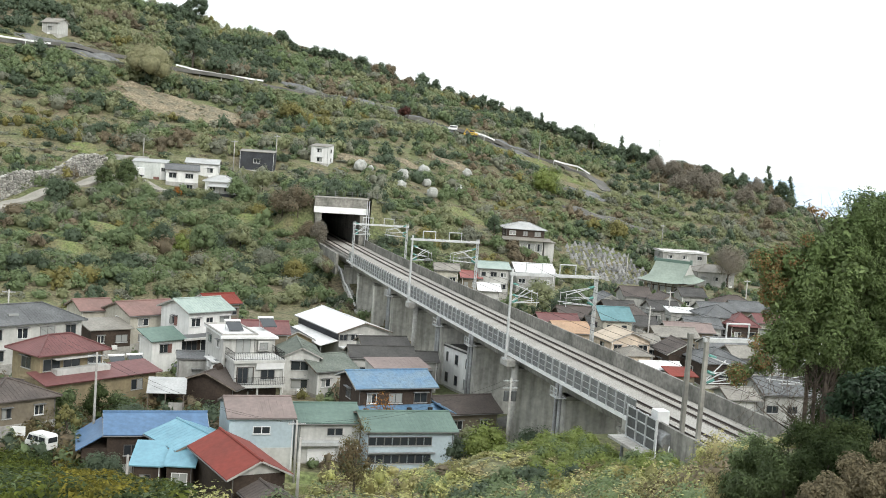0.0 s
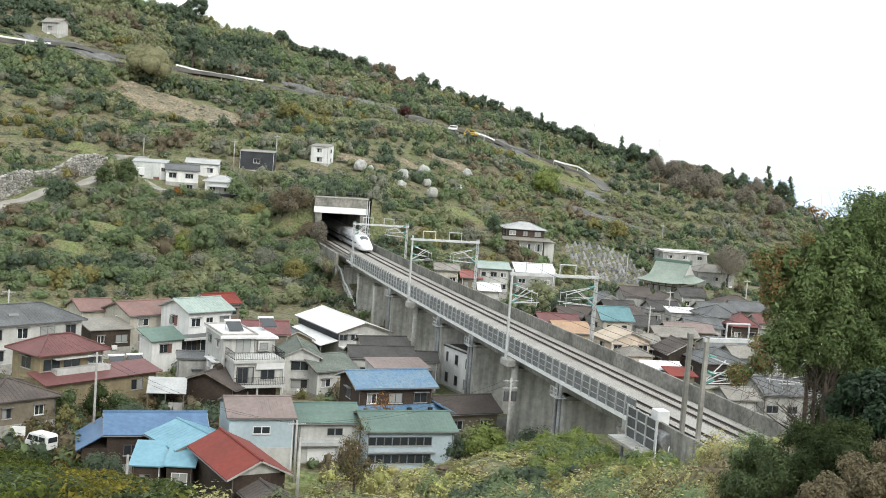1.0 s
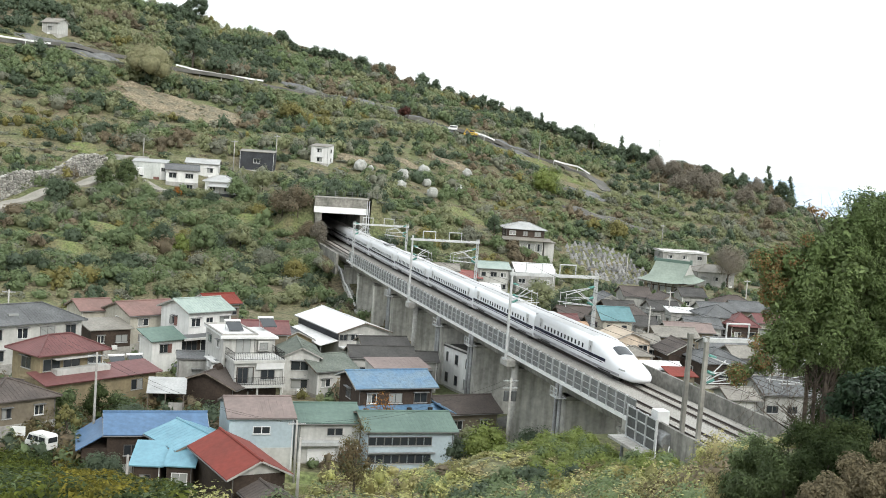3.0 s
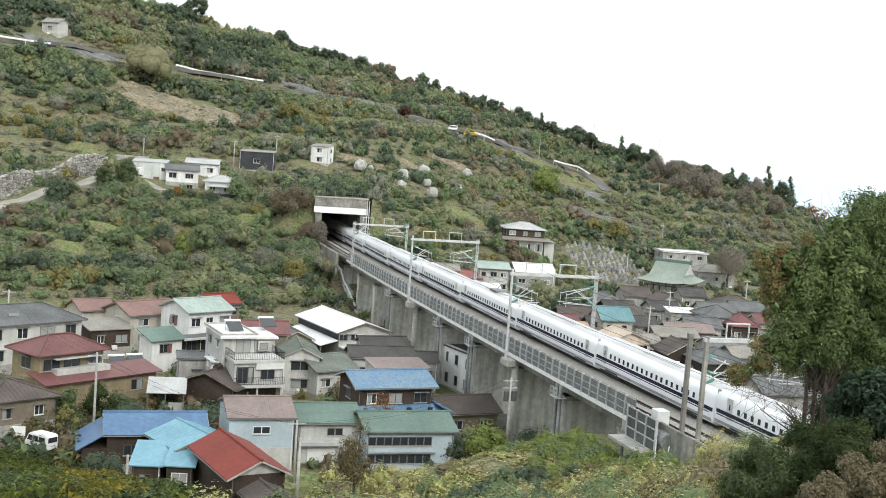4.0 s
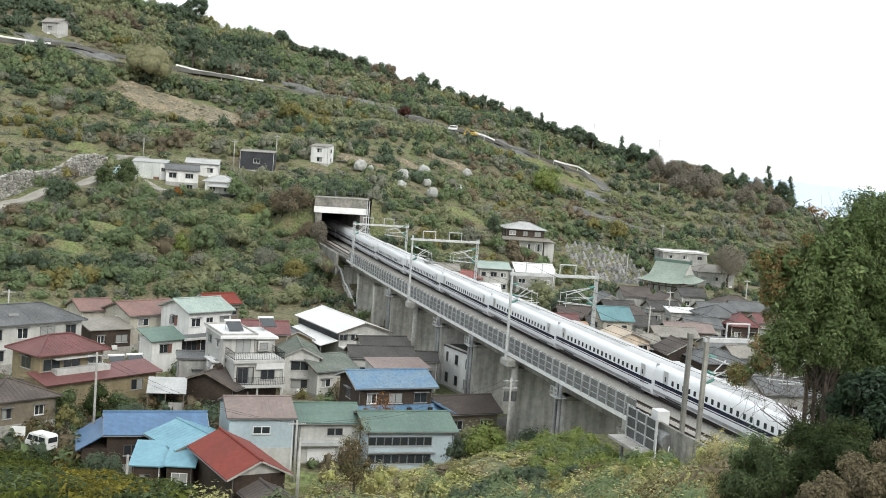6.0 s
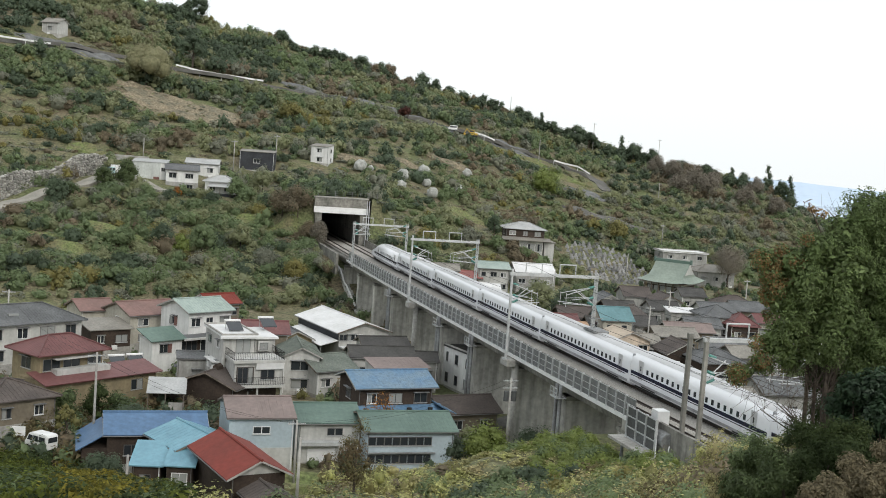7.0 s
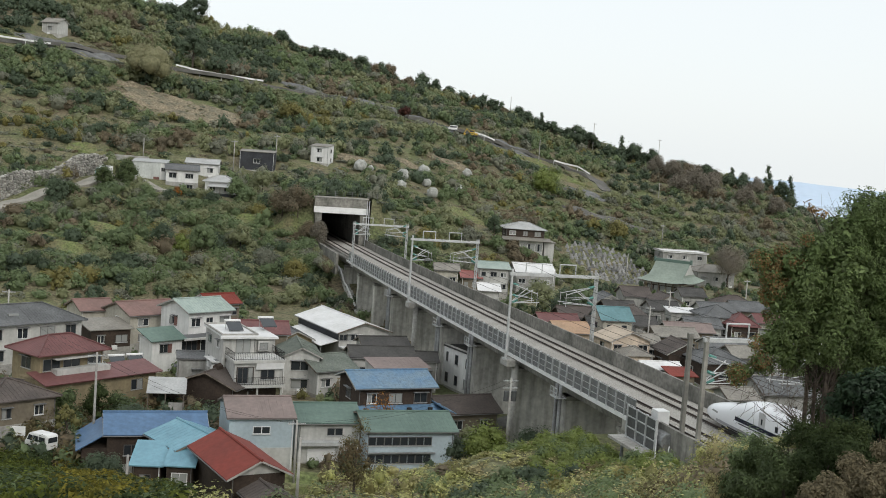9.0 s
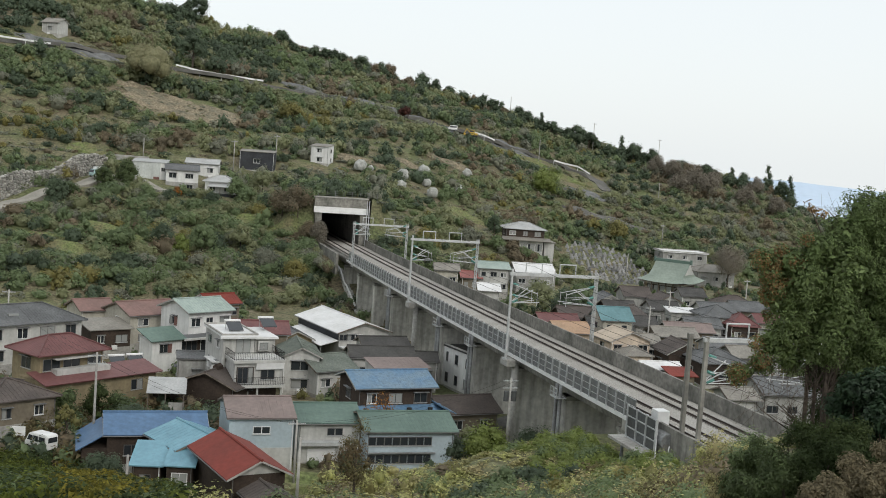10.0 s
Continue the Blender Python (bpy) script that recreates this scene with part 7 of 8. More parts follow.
    tree("garden_tree", "dark green tree behind the orange roof", 26.0, 232.0, 6.5, 4.4, "leaf_dark", "round", 1900, 0.22, 27, 0.25, low=1.0)
    tree("garden_tree", "olive tree beyond the viaduct parapet", 21.0, 240.0, 6.5, 4.8, "leaf_olive", "round", 2000, 0.22, 28, 0.25, low=1.0)
    tree("garden_tree", "green tree beyond the viaduct parapet", 30.0, 248.0, 6.5, 4.6, "leaf_mid", "round", 2000, 0.22, 29, 0.25, low=1.0)
    tree("garden_tree", "dark trees under the tunnel bank", -5.5, 262.0, 7.0, 5.5, "leaf_mid", "round", 2200, 0.24, 30, 0.25, low=1.0)
    tree("garden_tree", "yellowing tree beyond the near gantry", -4.0, 274.0, 6.0, 4.0, "leaf_yellow", "round", 1600, 0.24, 31, 0.25, low=1.0)
    tree("garden_tree", "green tree at the edge of the cutting", 31.0, 131.0, 5.0, 3.5, "leaf_olive", "round", 2600, 0.16, 32, 0.25, low=1.0)
    for i, (x, y, h, r, leaf) in enumerate(((-45.5, 121.0, 5.2, 2.3, "leaf_drying"), (-42.5, 121.8, 5.4, 2.3, "leaf_drying"), (-40.2, 123.5, 5.6, 2.3, "leaf_under"), (-37.2, 126.0, 5.8, 2.1, "leaf_shade"), (-35.4, 128.6, 5.2, 2.0, "leaf_under"), (-33.0, 126.6, 3.4, 1.8, "leaf_dark"), (-41.5, 118.5, 3.2, 2.2, "leaf_drying"))):
        tree("garden_tree", "bushy garden shrub before the red-roofed house", x, y, h, r, leaf, "round", 1700, 0.13, 140 + i, 0.1, low=1.0)
    # white-netted fruit trees
    rng = np.random.default_rng(70)
    for i, (x, y, r) in enumerate(((-25.2, 326, 2.4), (-22.5, 328, 1.3), (-13.1, 327.5, 2.3), (-7.4, 343.5, 2.5), (5.8, 362, 1.9), (-13, 318.5, 1.9), (-6.1, 333, 1.7), (-4.2, 323, 2.1), (3.5, 344, 1.7))):
        z, r = gz(x, y) + 0.2, r * 0.74
        t = thing("netted_fruit_tree", pose(x, y, z - 0.3), "round fruit tree wrapped in a pale protective net", "fruit tree", "netted fruit trees")
        bm = bmesh.new()
        tube(bm, (0, 0, -0.3), (0, 0, r), 0.12, n=6)
        part("trunk", bm, M["bark"], t)
        bm = bmesh.new()
        bmesh.ops.create_icosphere(bm, subdivisions=3, radius=1)
        for v in bm.verts:
            k = 1 + 0.34 * noise.noise(v.co * 2.0 + Vector((i * 3, 0, 0))) + 0.2 * noise.noise(v.co * 6 + Vector((0, i * 2, 0)))
            v.co = Vector((v.co.x * r * k, v.co.y * r * k, max(-0.75 * r, v.co.z * r * k) + r * 1.0))
        part("net", bm, M["net"], t, "pale fruit net", smooth=True)


def big_tree():
    """The broadleaf beside the camera, its limbs and its leaves."""
    rng = np.random.default_rng(91)
    base = Vector((11.0, 29.0, 0))
    base.z = gz(base.x, base.y)
    t = thing("broadleaf_tree", Matrix.Translation(base), "large evergreen broadleaf tree with dark trunks and glossy leaves", "tree")
    # crown lumps: sideways, away, above the base, radius
    L = ((-0.20, 0.2, 7.38, 0.64), (-0.86, 0, 6.81, 0.60), (0.25, 0.4, 6.60, 0.79), (-1.53, -0.2, 6.37, 0.51), (-2.07, 0, 5.95, 0.49), (-2.52, 0.2, 5.71, 0.40), (-0.79, -0.3, 5.86, 0.83), (-1.71, -0.2, 5.42, 0.69), (-2.33, 0.1, 4.97, 0.49),
         (0.35, 0.3, 5.30, 0.97), (-0.92, -0.2, 4.69, 0.89), (-1.90, 0, 4.32, 0.66), (-2.28, 0.2, 3.90, 0.49), (-2.65, 0.1, 3.33, 0.34), (0.15, 0.2, 4.12, 0.83), (-1.24, -0.1, 3.89, 0.63), (-1.89, 0.1, 3.51, 0.40), (-0.10, 0.3, 3.41, 0.54),
         (-3.21, 0, 3.06, 0.17), (-2.96, 0, 3.12, 0.23), (0.70, 0.2, 7.09, 1.00), (1.18, 0.2, 5.37, 1.29), (1.05, 0.2, 3.89, 1.14), (-2.80, 0, 6.09, 0.26))
    n_leaf = 74000
    L2 = np.array(L)
    k = rng.choice(len(L2), 420, p=L2[:, 3] ** 2 / (L2[:, 3] ** 2).sum())
    d = rng.normal(size=(420, 3))
    d /= np.linalg.norm(d, axis=1)[:, None]
    sub = np.concatenate([L2[k, :3] + d * (L2[k, 3] * rng.uniform(0.6, 1.0, 420))[:, None], rng.uniform(0.15, 0.32, (420, 1))], 1)

    def leaves(lumps, n, size):
        w = lumps[:, 3] ** 2
        j = rng.choice(len(lumps), n, p=w / w.sum())
        dd = rng.normal(size=(n, 3))
        dd /= np.linalg.norm(dd, axis=1)[:, None]
        c = lumps[j, :3] + dd * (lumps[j, 3] * rng.uniform(0.55, 1.12, n))[:, None]
        nn = dd + rng.normal(0, 0.45, (n, 3)) + np.array([0, 0, 0.55])
        nn /= np.linalg.norm(nn, axis=1)[:, None]
        a = np.cross(nn, rng.normal(size=(n, 3)))
        a /= np.linalg.norm(a, axis=1)[:, None]
        b = np.cross(nn, a)
        s = (size * rng.uniform(0.7, 1.3, n))[:, None]
        v = np.stack([c - a * s, c + b * s * 0.42 + nn * s * 0.12, c + a * s, c - b * s * 0.42 + nn * s * 0.12], 1).reshape(-1, 3)
        i = np.arange(n)[:, None] * 4
        f = np.concatenate([i + [0, 1, 2], i + [0, 2, 3]], 1).reshape(-1, 3)
        return v, f

    v, f = leaves(sub, n_leaf, 0.043)
    inner = L2.copy()
    inner[:, 3] *= 0.72
    v2, f2 = leaves(inner, 15000, 0.1)
    ob = new("crown", mesh_of("crown", np.concatenate([v, v2]), np.concatenate([f, f2 + len(v)]), M["leaf_near"]))
    ob.parent = t
    left = sub[(sub[:, 0] < -1.9) & (sub[:, 2] > 5.2) | (sub[:, 0] < -2.5)]
    v, f = leaves(left, 6000, 0.04)
    ob = new("young_leaves", mesh_of("young_leaves", v, f, M["leaf_near_brown"]))
    ob.parent = t
    ob["label"] = "reddish-brown young leaves"
    for i, (bx, lean) in enumerate(((-0.95, -0.1), (-0.75, 0.35), (-0.55, 0.9), (-1.1, -0.75), (-0.85, -0.4), (-0.4, 0.5))):
        bm = bmesh.new()
        p = Vector((bx, 0.1 * i, -0.6))
        r = 0.115 - 0.01 * i
        for j in range(5):
            q = Vector((bx + lean * ((j + 1) / 5) ** 1.3 + rng.uniform(-0.12, 0.12), 0.1 * i + rng.uniform(-0.15, 0.15), 1.3 * (j + 1)))
            tube(bm, p, q, r, r * 0.8, n=8)
            for _ in range(4):
                e = q + Vector((rng.uniform(-1.2, 0.9), rng.uniform(-0.5, 0.5), rng.uniform(0.2, 1.0)))
                tube(bm, q, e, r * 0.3, r * 0.1, n=5)
                for _ in range(2):
                    tube(bm, q.lerp(e, 0.6), e + Vector((rng.uniform(-0.5, 0.4), rng.uniform(-0.2, 0.2), rng.uniform(-0.25, 0.4))), r * 0.13, r * 0.06, n=4)
            p, r = q, r * 0.8
        part("trunk", bm, M["bark"], t)
    # bare hanging twigs under the crown
    bm = bmesh.new()
    for _ in range(105):
        q = Vector((rng.uniform(-2.9, -0.5), rng.uniform(-0.3, 0.3), rng.uniform(2.5, 3.6)))
        for _ in range(3):
            e = q + Vector((rng.uniform(-0.45, 0.3), rng.uniform(-0.1, 0.1), rng.uniform(-0.5, 0.1)))
            tube(bm, q, e, 0.006, 0.003, n=4)
            q = e
    tagged(part("hanging_twig", bm, M["bark"], t), "thin bare dark twigs", kind="stuff")
    # added dark leaf lumps that stand for the shade behind the trunks
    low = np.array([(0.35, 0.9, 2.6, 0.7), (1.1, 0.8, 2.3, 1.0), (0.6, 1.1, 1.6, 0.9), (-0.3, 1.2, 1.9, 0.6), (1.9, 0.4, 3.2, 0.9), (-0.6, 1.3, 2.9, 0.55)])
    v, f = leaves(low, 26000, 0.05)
    heart = np.concatenate([ICO_V * (l[3] * 0.7) * rng.uniform(0.8, 1.15, ICO_V.shape) + l[:3] for l in low])
    hf = np.concatenate([ICO_F + len(ICO_V) * i for i in range(len(low))])
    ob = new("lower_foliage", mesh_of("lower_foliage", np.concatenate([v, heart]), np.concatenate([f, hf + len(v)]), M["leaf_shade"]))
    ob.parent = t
    # a loose sprig of dry leaves at the crown's shoulder
    bm = bmesh.new()
    tube(bm, (-1.3, 0, 6.5), (-1.85, 0.05, 7.5), 0.02, 0.01, n=5)
    tube(bm, (-1.6, 0.03, 7.05), (-1.35, 0.1, 7.3), 0.014, 0.008, n=5)
    part("dry_twig", bm, M["bark"], t)
    v, f = leaves(np.array([(-1.85, 0.1, 7.5, 0.08), (-1.72, 0.1, 7.38, 0.12), (-1.55, 0.1, 7.3, 0.12), (-1.4, 0.1, 7.22, 0.09)]), 70, 0.07)
    ob = new("dry_leaves", mesh_of("dry_leaves", v, f, M["leaf_near_brown"]))
    ob.parent = t
    # shrubs under and beside it
    dark, gloss = "dark green evergreen shrub beneath the big tree", "glossy green shrub beneath the big tree"
    hedge = "clipped brown-green hedge on the near slope"
    for j, (x, y, h, r, leaf, n, lab) in enumerate(((7.35, 28.0, 2.3, 0.5, "leaf_vine", 4000, dark), (7.8, 27.5, 2.6, 0.65, "leaf_under", 6000, dark), (8.3, 27.6, 2.6, 0.75, "leaf_under", 7000, gloss), (8.95, 27.5, 2.5, 0.8, "leaf_under", 8000, gloss),
                                                    (9.5, 27.2, 2.2, 0.75, "leaf_shade", 7000, dark), (9.75, 26.4, 1.6, 0.7, "leaf_shade", 7000, dark), (10.45, 27.5, 3.5, 0.8, "leaf_large", 5000, "large-leaved dark evergreen shrub beside the trunks"), (10.95, 27.0, 3.0, 0.9, "leaf_large", 6000, "large-leaved dark evergreen shrub beside the trunks"),
                                                    (8.2, 25.6, 1.75, 0.75, "leaf_under", 7000, gloss), (7.5, 25.6, 1.8, 0.6, "leaf_under", 6000, dark), (8.9, 25.2, 1.55, 0.75, "leaf_shade", 7000, dark), (9.6, 25.0, 1.6, 0.8, "leaf_shade", 7000, dark),
                                                    (7.75, 22.0, 1.0, 0.45, "leaf_hedge", 6000, hedge), (8.2, 22.1, 1.0, 0.5, "leaf_hedge", 6000, hedge), (8.7, 22.1, 0.95, 0.55, "leaf_hedge", 7000, hedge), (9.3, 22.2, 0.95, 0.6, "leaf_hedge", 7000, hedge))):
        z = gz(x, y)
        s = thing("evergreen_shrub" if "shrub" in lab else "hedge", pose(x, y, z), lab, "shrub" if "shrub" in lab else "hedge")
        lump = np.array([(rng.uniform(-0.6, 0.6) * r, rng.uniform(-0.6, 0.6) * r, h * rng.uniform(0.15, 0.8), r * rng.uniform(0.25, 0.5)) for _ in range(16)])
        v, f = leaves(lump, n, 0.075 if leaf == "leaf_large" else 0.04)
        heart = np.concatenate([ICO_V * (l[3] * 0.5) * rng.uniform(0.8, 1.15, ICO_V.shape) + l[:3] for l in lump])
        hf = np.concatenate([ICO_F + len(ICO_V) * i for i in range(len(lump))])
        ob = new("foliage", mesh_of("foliage", np.concatenate([v, heart]), np.concatenate([f, hf + len(v)]), M[leaf]))
        ob.parent = s
        bm = bmesh.new()
        for q in range(5):
            tube(bm, (rng.uniform(-0.2, 0.2), rng.uniform(-0.2, 0.2), -0.3), tuple(lump[q, :3]), 0.035, 0.012, n=5)
        part("stem", bm, M["bark"], s)


M["leaf_drying"] = mat("drying_vine_leaves", (0.15, 0.135, 0.062), (0.16, 0.115, 0.07), 0.8, 0.5, 2.0, 0.3, 0.0, island=0.4)
M["leaf_pale"] = mat("pale_olive_leaves", (0.33, 0.32, 0.185), (0.27, 0.265, 0.155), 0.75, 0.3, 1.2, 0.25, 0.0, island=0.1)
M["leaf_large"] = mat("broad_dark_leaves", (0.05, 0.085, 0.045), (0.04, 0.068, 0.038), 0.4, 0.5, 3.0, 0.25, 0.0, island=0.35)
M["leaf_hedge"] = mat("brown_green_hedge_leaves", (0.225, 0.19, 0.12), (0.18, 0.155, 0.095), 0.75, 0.6, 3.0, 0.3, 0.0, island=0.35)
M["leaf_under"] = mat("green_shrub_leaves", (0.105, 0.14, 0.058), (0.08, 0.11, 0.045), 0.6, 0.5, 3.0, 0.3, 0.0, island=0.35)
# green leaf colour darkened to hold the deep shade under the big tree
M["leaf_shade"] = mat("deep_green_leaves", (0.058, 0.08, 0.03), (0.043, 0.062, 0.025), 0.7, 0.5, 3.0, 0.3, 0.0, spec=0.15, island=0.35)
M["leaf_gold"] = mat("golden_green_leaves", (0.215, 0.18, 0.03), (0.125, 0.12, 0.028), 0.85, 0.3, 1.6, 0.35, 0.0, spec=0.12, island=0.45)
M["leaf_moss"] = mat("mossy_green_leaves", (0.115, 0.135, 0.028), (0.075, 0.095, 0.024), 0.85, 0.3, 1.6, 0.35, 0.0, spec=0.12, island=0.4)
M["leaf_red"] = mat("dull_red_leaves", (0.105, 0.040, 0.030), (0.075, 0.035, 0.028), 0.65, 0.4, 2.0, 0.3, 0.0, island=0.45)


# ---- roads, walls, poles and small things of the hillside ----
def ribbon(name, line, width, lift, material, label, seg=2.0):
    pts = []
    for (ax, ay), (bx, by) in zip(line, line[1:]):
        k = max(1, int(math.hypot(bx - ax, by - ay) / seg))
        pts += [(ax + (bx - ax) * i / k, ay + (by - ay) * i / k) for i in range(k)]
    pts.append(line[-1])
    bm = bmesh.new()
    rows = []
    for i, (x, y) in enumerate(pts):
        a, b = pts[max(0, i - 1)], pts[min(len(pts) - 1, i + 1)]
        dx, dy = b[0] - a[0], b[1] - a[1]
        n = math.hypot(dx, dy) or 1
        nx, ny = -dy / n * width / 2, dx / n * width / 2
        z = max(gz(x, y), gz(x + nx, y + ny) - 0.25, gz(x - nx, y - ny) - 0.25) + lift
        rows.append([(x + nx, y + ny, z), (x - nx, y - ny, z), (x - nx, y - ny, z - 1.2), (x + nx, y + ny, z - 1.2)])
    vs = loft(bm, rows)
    bm.faces.new(vs[0])
    bm.faces.new(vs[-1][::-1])
    bmesh.ops.recalc_face_normals(bm, faces=bm.faces)
    tagged(part(name, bm, material), label, "road", kind="structure")
    return rows


def field(cx, cy, a, b, material, label, turn=0.0):
    """A flat patch draped over the slope, with furrows along the contour."""
    bm = bmesh.new()
    rng = random.Random(int(cx * 7 + cy))
    rows = []
    for j in range(21):
        r = j / 20
        ring = []
        for i in range(40):
            t = 2 * math.pi * i / 40
            k = 1 + 0.28 * noise.noise((math.cos(t) * 1.6 + cx, math.sin(t) * 1.6, cy)) + 0.12 * noise.noise((math.cos(t) * 5 + cx, math.sin(t) * 5, cy))
            u, v = math.cos(t) * a * r * k, math.sin(t) * b * r * k
            x, y = cx + u * math.cos(turn) - v * math.sin(turn), cy + u * math.sin(turn) + v * math.cos(turn)
            ring.append((x, y, gz(x, y) + (0.4 + 0.34 * math.sin(y * 1.55 + 0.5 * math.sin(x * 0.3) + x * 0.12) + rng.uniform(-0.05, 0.05) if j < 20 else -0.3)))
        rows.append(ring)
    loft(bm, rows)
    bmesh.ops.recalc_face_normals(bm, faces=bm.faces)
    tagged(part("field", bm, material), label, "field", kind="structure")


def build_fields():
    dry, grass = "pale brown mown terrace field on the slope", "bright green grass patch on the slope"
    for cx, cy, a, b, k in ((-84, 356, 20, 13, 0), (-97, 361, 9, 7, 0), (1, 369, 9, 3.5, 0), (-26, 337, 9, 3, 0), (-12, 350, 6, 2.5, 0), (-84, 236, 7, 2.5, 1), (-46, 266, 5, 2, 1), (-90, 288, 6, 5, 1), (-96, 300, 5, 4, 1), (-38, 262.5, 3.5, 2, 1), (-76, 232, 6, 2.5, 1), (-71, 245, 7, 2.5, 1), (43, 413, 9, 4, 1), (6, 318, 6, 5, 1), (30, 421, 6, 3, 1)):
        field(cx, cy, a, b, M["dry_field"] if k == 0 else M["grass"], dry if k == 0 else grass)
    field(-14, 113.2, 5.0, 3.6, M["grass"], "small green vegetable garden before the warehouse")
    field(52, 372, 14, 3.5, M["asphalt"], "dark grey paved terrace on the slope")
    net = "dull grey shade netting laid over a terrace"
    for cx, cy, a, b, turn in ((-128, 378, 17, 5, 0.42), (-54, 421, 11, 4, 0.15), (-33, 421, 14, 5.5, -0.03), (-8, 416, 11, 4, 0.0), (21, 426, 12, 4, 0.1), (47, 398, 9, 6, 0.35)):
        field(cx, cy, a, b, M["grey_net"], net, turn)


M["dry_field"] = mat("dry_mown_grass", (0.235, 0.195, 0.135), (0.15, 0.138, 0.098), 0.95, 0.22, 1.6, 0.45, 0.8)
M["grey_net"] = mat("dull_grey_netting", (0.165, 0.168, 0.168), (0.12, 0.123, 0.12), 0.95, 0.15, 1.0, 0.3, 0.6)
M["grass"] = mat("bright_grass", (0.14, 0.17, 0.066), (0.15, 0.14, 0.075), 0.95, 0.3, 2.2, 0.5, 0.8)


def build_roads():
    build_fields()
    ribbon("road", ROAD_HIGH, 4.5, 0.35, M["asphalt"], "grey hill road winding across the orchard slope")
    ribbon("road", ROAD_LOW, 4.4, 0.45, M["road_pale"], "pale grey lane climbing the hillside")
    ribbon("road", LANE, 3.4, 0.1, M["asphalt"], "narrow grey village lane")
    # white guard rails
    for line in (((-95.5, 393), (-88, 396.5), (-81, 399.5), (-74, 403), (-67.5, 406)), ((-143, 357), (-136, 363), (-130, 369)), ((8.5, 419.5), (12, 420.5), (16, 422)), ((38.5, 424), (43, 425), (47.5, 424), (52, 421.5))):
        g = thing("guard_rail", Matrix(), "white steel guard rail along the hill road", "guard rail")
        for (ax, ay), (bx, by) in zip(line, line[1:]):
            za, zb = gz(ax, ay) + 1.8, gz(bx, by) + 1.8
            bm = bmesh.new()
            prism(bm, [(ax, ay, za), (bx - (bx - ax) * 0.02, by - (by - ay) * 0.02, zb), (bx - (bx - ax) * 0.02, by - (by - ay) * 0.02, zb + 0.55), (ax, ay, za + 0.55)], (0.05, 0.08, 0))
            part("rail_beam", bm, M["white_paint"], g)
            bm = bmesh.new()
            tube(bm, (ax, ay + 0.15, za - 2.3), (ax, ay + 0.15, za + 0.5), 0.08, n=6)
            part("rail_post", bm, M["white_paint"], g)
    # dry stone retaining wall above the lane
    rng = random.Random(8)
    line = ((-105, 244), (-101, 252), (-96, 262), (-91, 271), (-87.5, 278), (-84.5, 284.5))
    w = thing("retaining_wall", Matrix(), "rough grey dry-stone retaining wall above the lane", "stone wall")
    vs, fs = [], []
    pts = []
    for (ax, ay), (bx, by) in zip(line, line[1:]):
        k = int(math.hypot(bx - ax, by - ay) / 0.55)
        pts += [(ax + (bx - ax) * i / k, ay + (by - ay) * i / k, math.atan2(by - ay, bx - ax)) for i in range(k)]
    bm = bmesh.new()
    rows = []
    for i, (x, y, a) in enumerate(pts):
        hgt = 4.2 + 1.8 * math.sin(i * 0.07) ** 2
        z0 = gz(x, y) - 1.0
        nx, ny = -math.sin(a), math.cos(a)
        rows.append([(x, y, z0), (x + nx * 0.5, y + ny * 0.5, z0 + hgt), (x + nx * 1.6, y + ny * 1.6, z0 + hgt), (x + nx * 1.6, y + ny * 1.6, z0)])
        j = 0
        while j * 0.5 < hgt:
            f = j * 0.5 / hgt
            c = Vector((x + nx * 0.5 * f, y + ny * 0.5 * f, z0 + j * 0.5 + 0.25))
            s = [0.3 * rng.uniform(0.7, 1.4), 0.24 * rng.uniform(0.6, 1.8), 0.27 * rng.uniform(0.75, 1.35)]
            c += Vector((rng.uniform(-0.16, 0.16), rng.uniform(-0.1, 0.1), rng.uniform(-0.16, 0.16)))
            ca, sa = math.cos(a), math.sin(a)
            q = len(vs)
            for sx, sy, sz in ((-1, -1, -1), (1, -1, -1), (1, 1, -1), (-1, 1, -1), (-1, -1, 1), (1, -1, 1), (1, 1, 1), (-1, 1, 1)):
                k = rng.uniform(0.45, 0.95) if sy < 0 else 1
                lx, ly, lz = sx * s[0] * k, sy * s[1], sz * s[2] * k
                vs.append((c.x + lx * ca + ly * nx, c.y + lx * sa + ly * ny, c.z + lz))
            fs += [(q + b0, q + b1, q + b2, q + b3) for b0, b1, b2, b3 in ((4, 5, 6, 7), (0, 1, 5, 4), (1, 2, 6, 5), (3, 0, 4, 7), (3, 2, 1, 0))]
            j += 1
    loft(bm, rows)
    part("wall_core", bm, M["dark_concrete"], w)
    ob = new("stones", mesh_of("stones", np.array(vs), np.array(fs), M["stone_facing"]))
    ob.parent = w
    tagged(ob, "grey rough stones", kind="stuff")
    bm = boxed(0, 11.0, 0, 1.0, -2, 4.6, bevel=0.05)
    p = part("retaining_wall", bm, M["pale_concrete"])
    p.matrix_basis = pose(-89.0, 296.8, 11.2, 0, 0, 0)
    tagged(p, "pale smooth concrete retaining wall beside the barn", "retaining wall")
    # stepped drain with a white handrail beside the viaduct
    s = thing("hillside_steps", Matrix(), "steep concrete steps with a white handrail by the viaduct", "steps")
    a, b = Vector((-22.2, 247.0, 0)), Vector((-15.2, 221.0, 0))
    for i in range(40):
        p = a.lerp(b, i / 40)
        z = gz(p.x, p.y)
        st = part("step", boxed(-0.7, 0.7, -0.4, 0.4, -0.6, 0.25), M["dark_concrete"], s) if i == 0 else share(st, Matrix(), s)
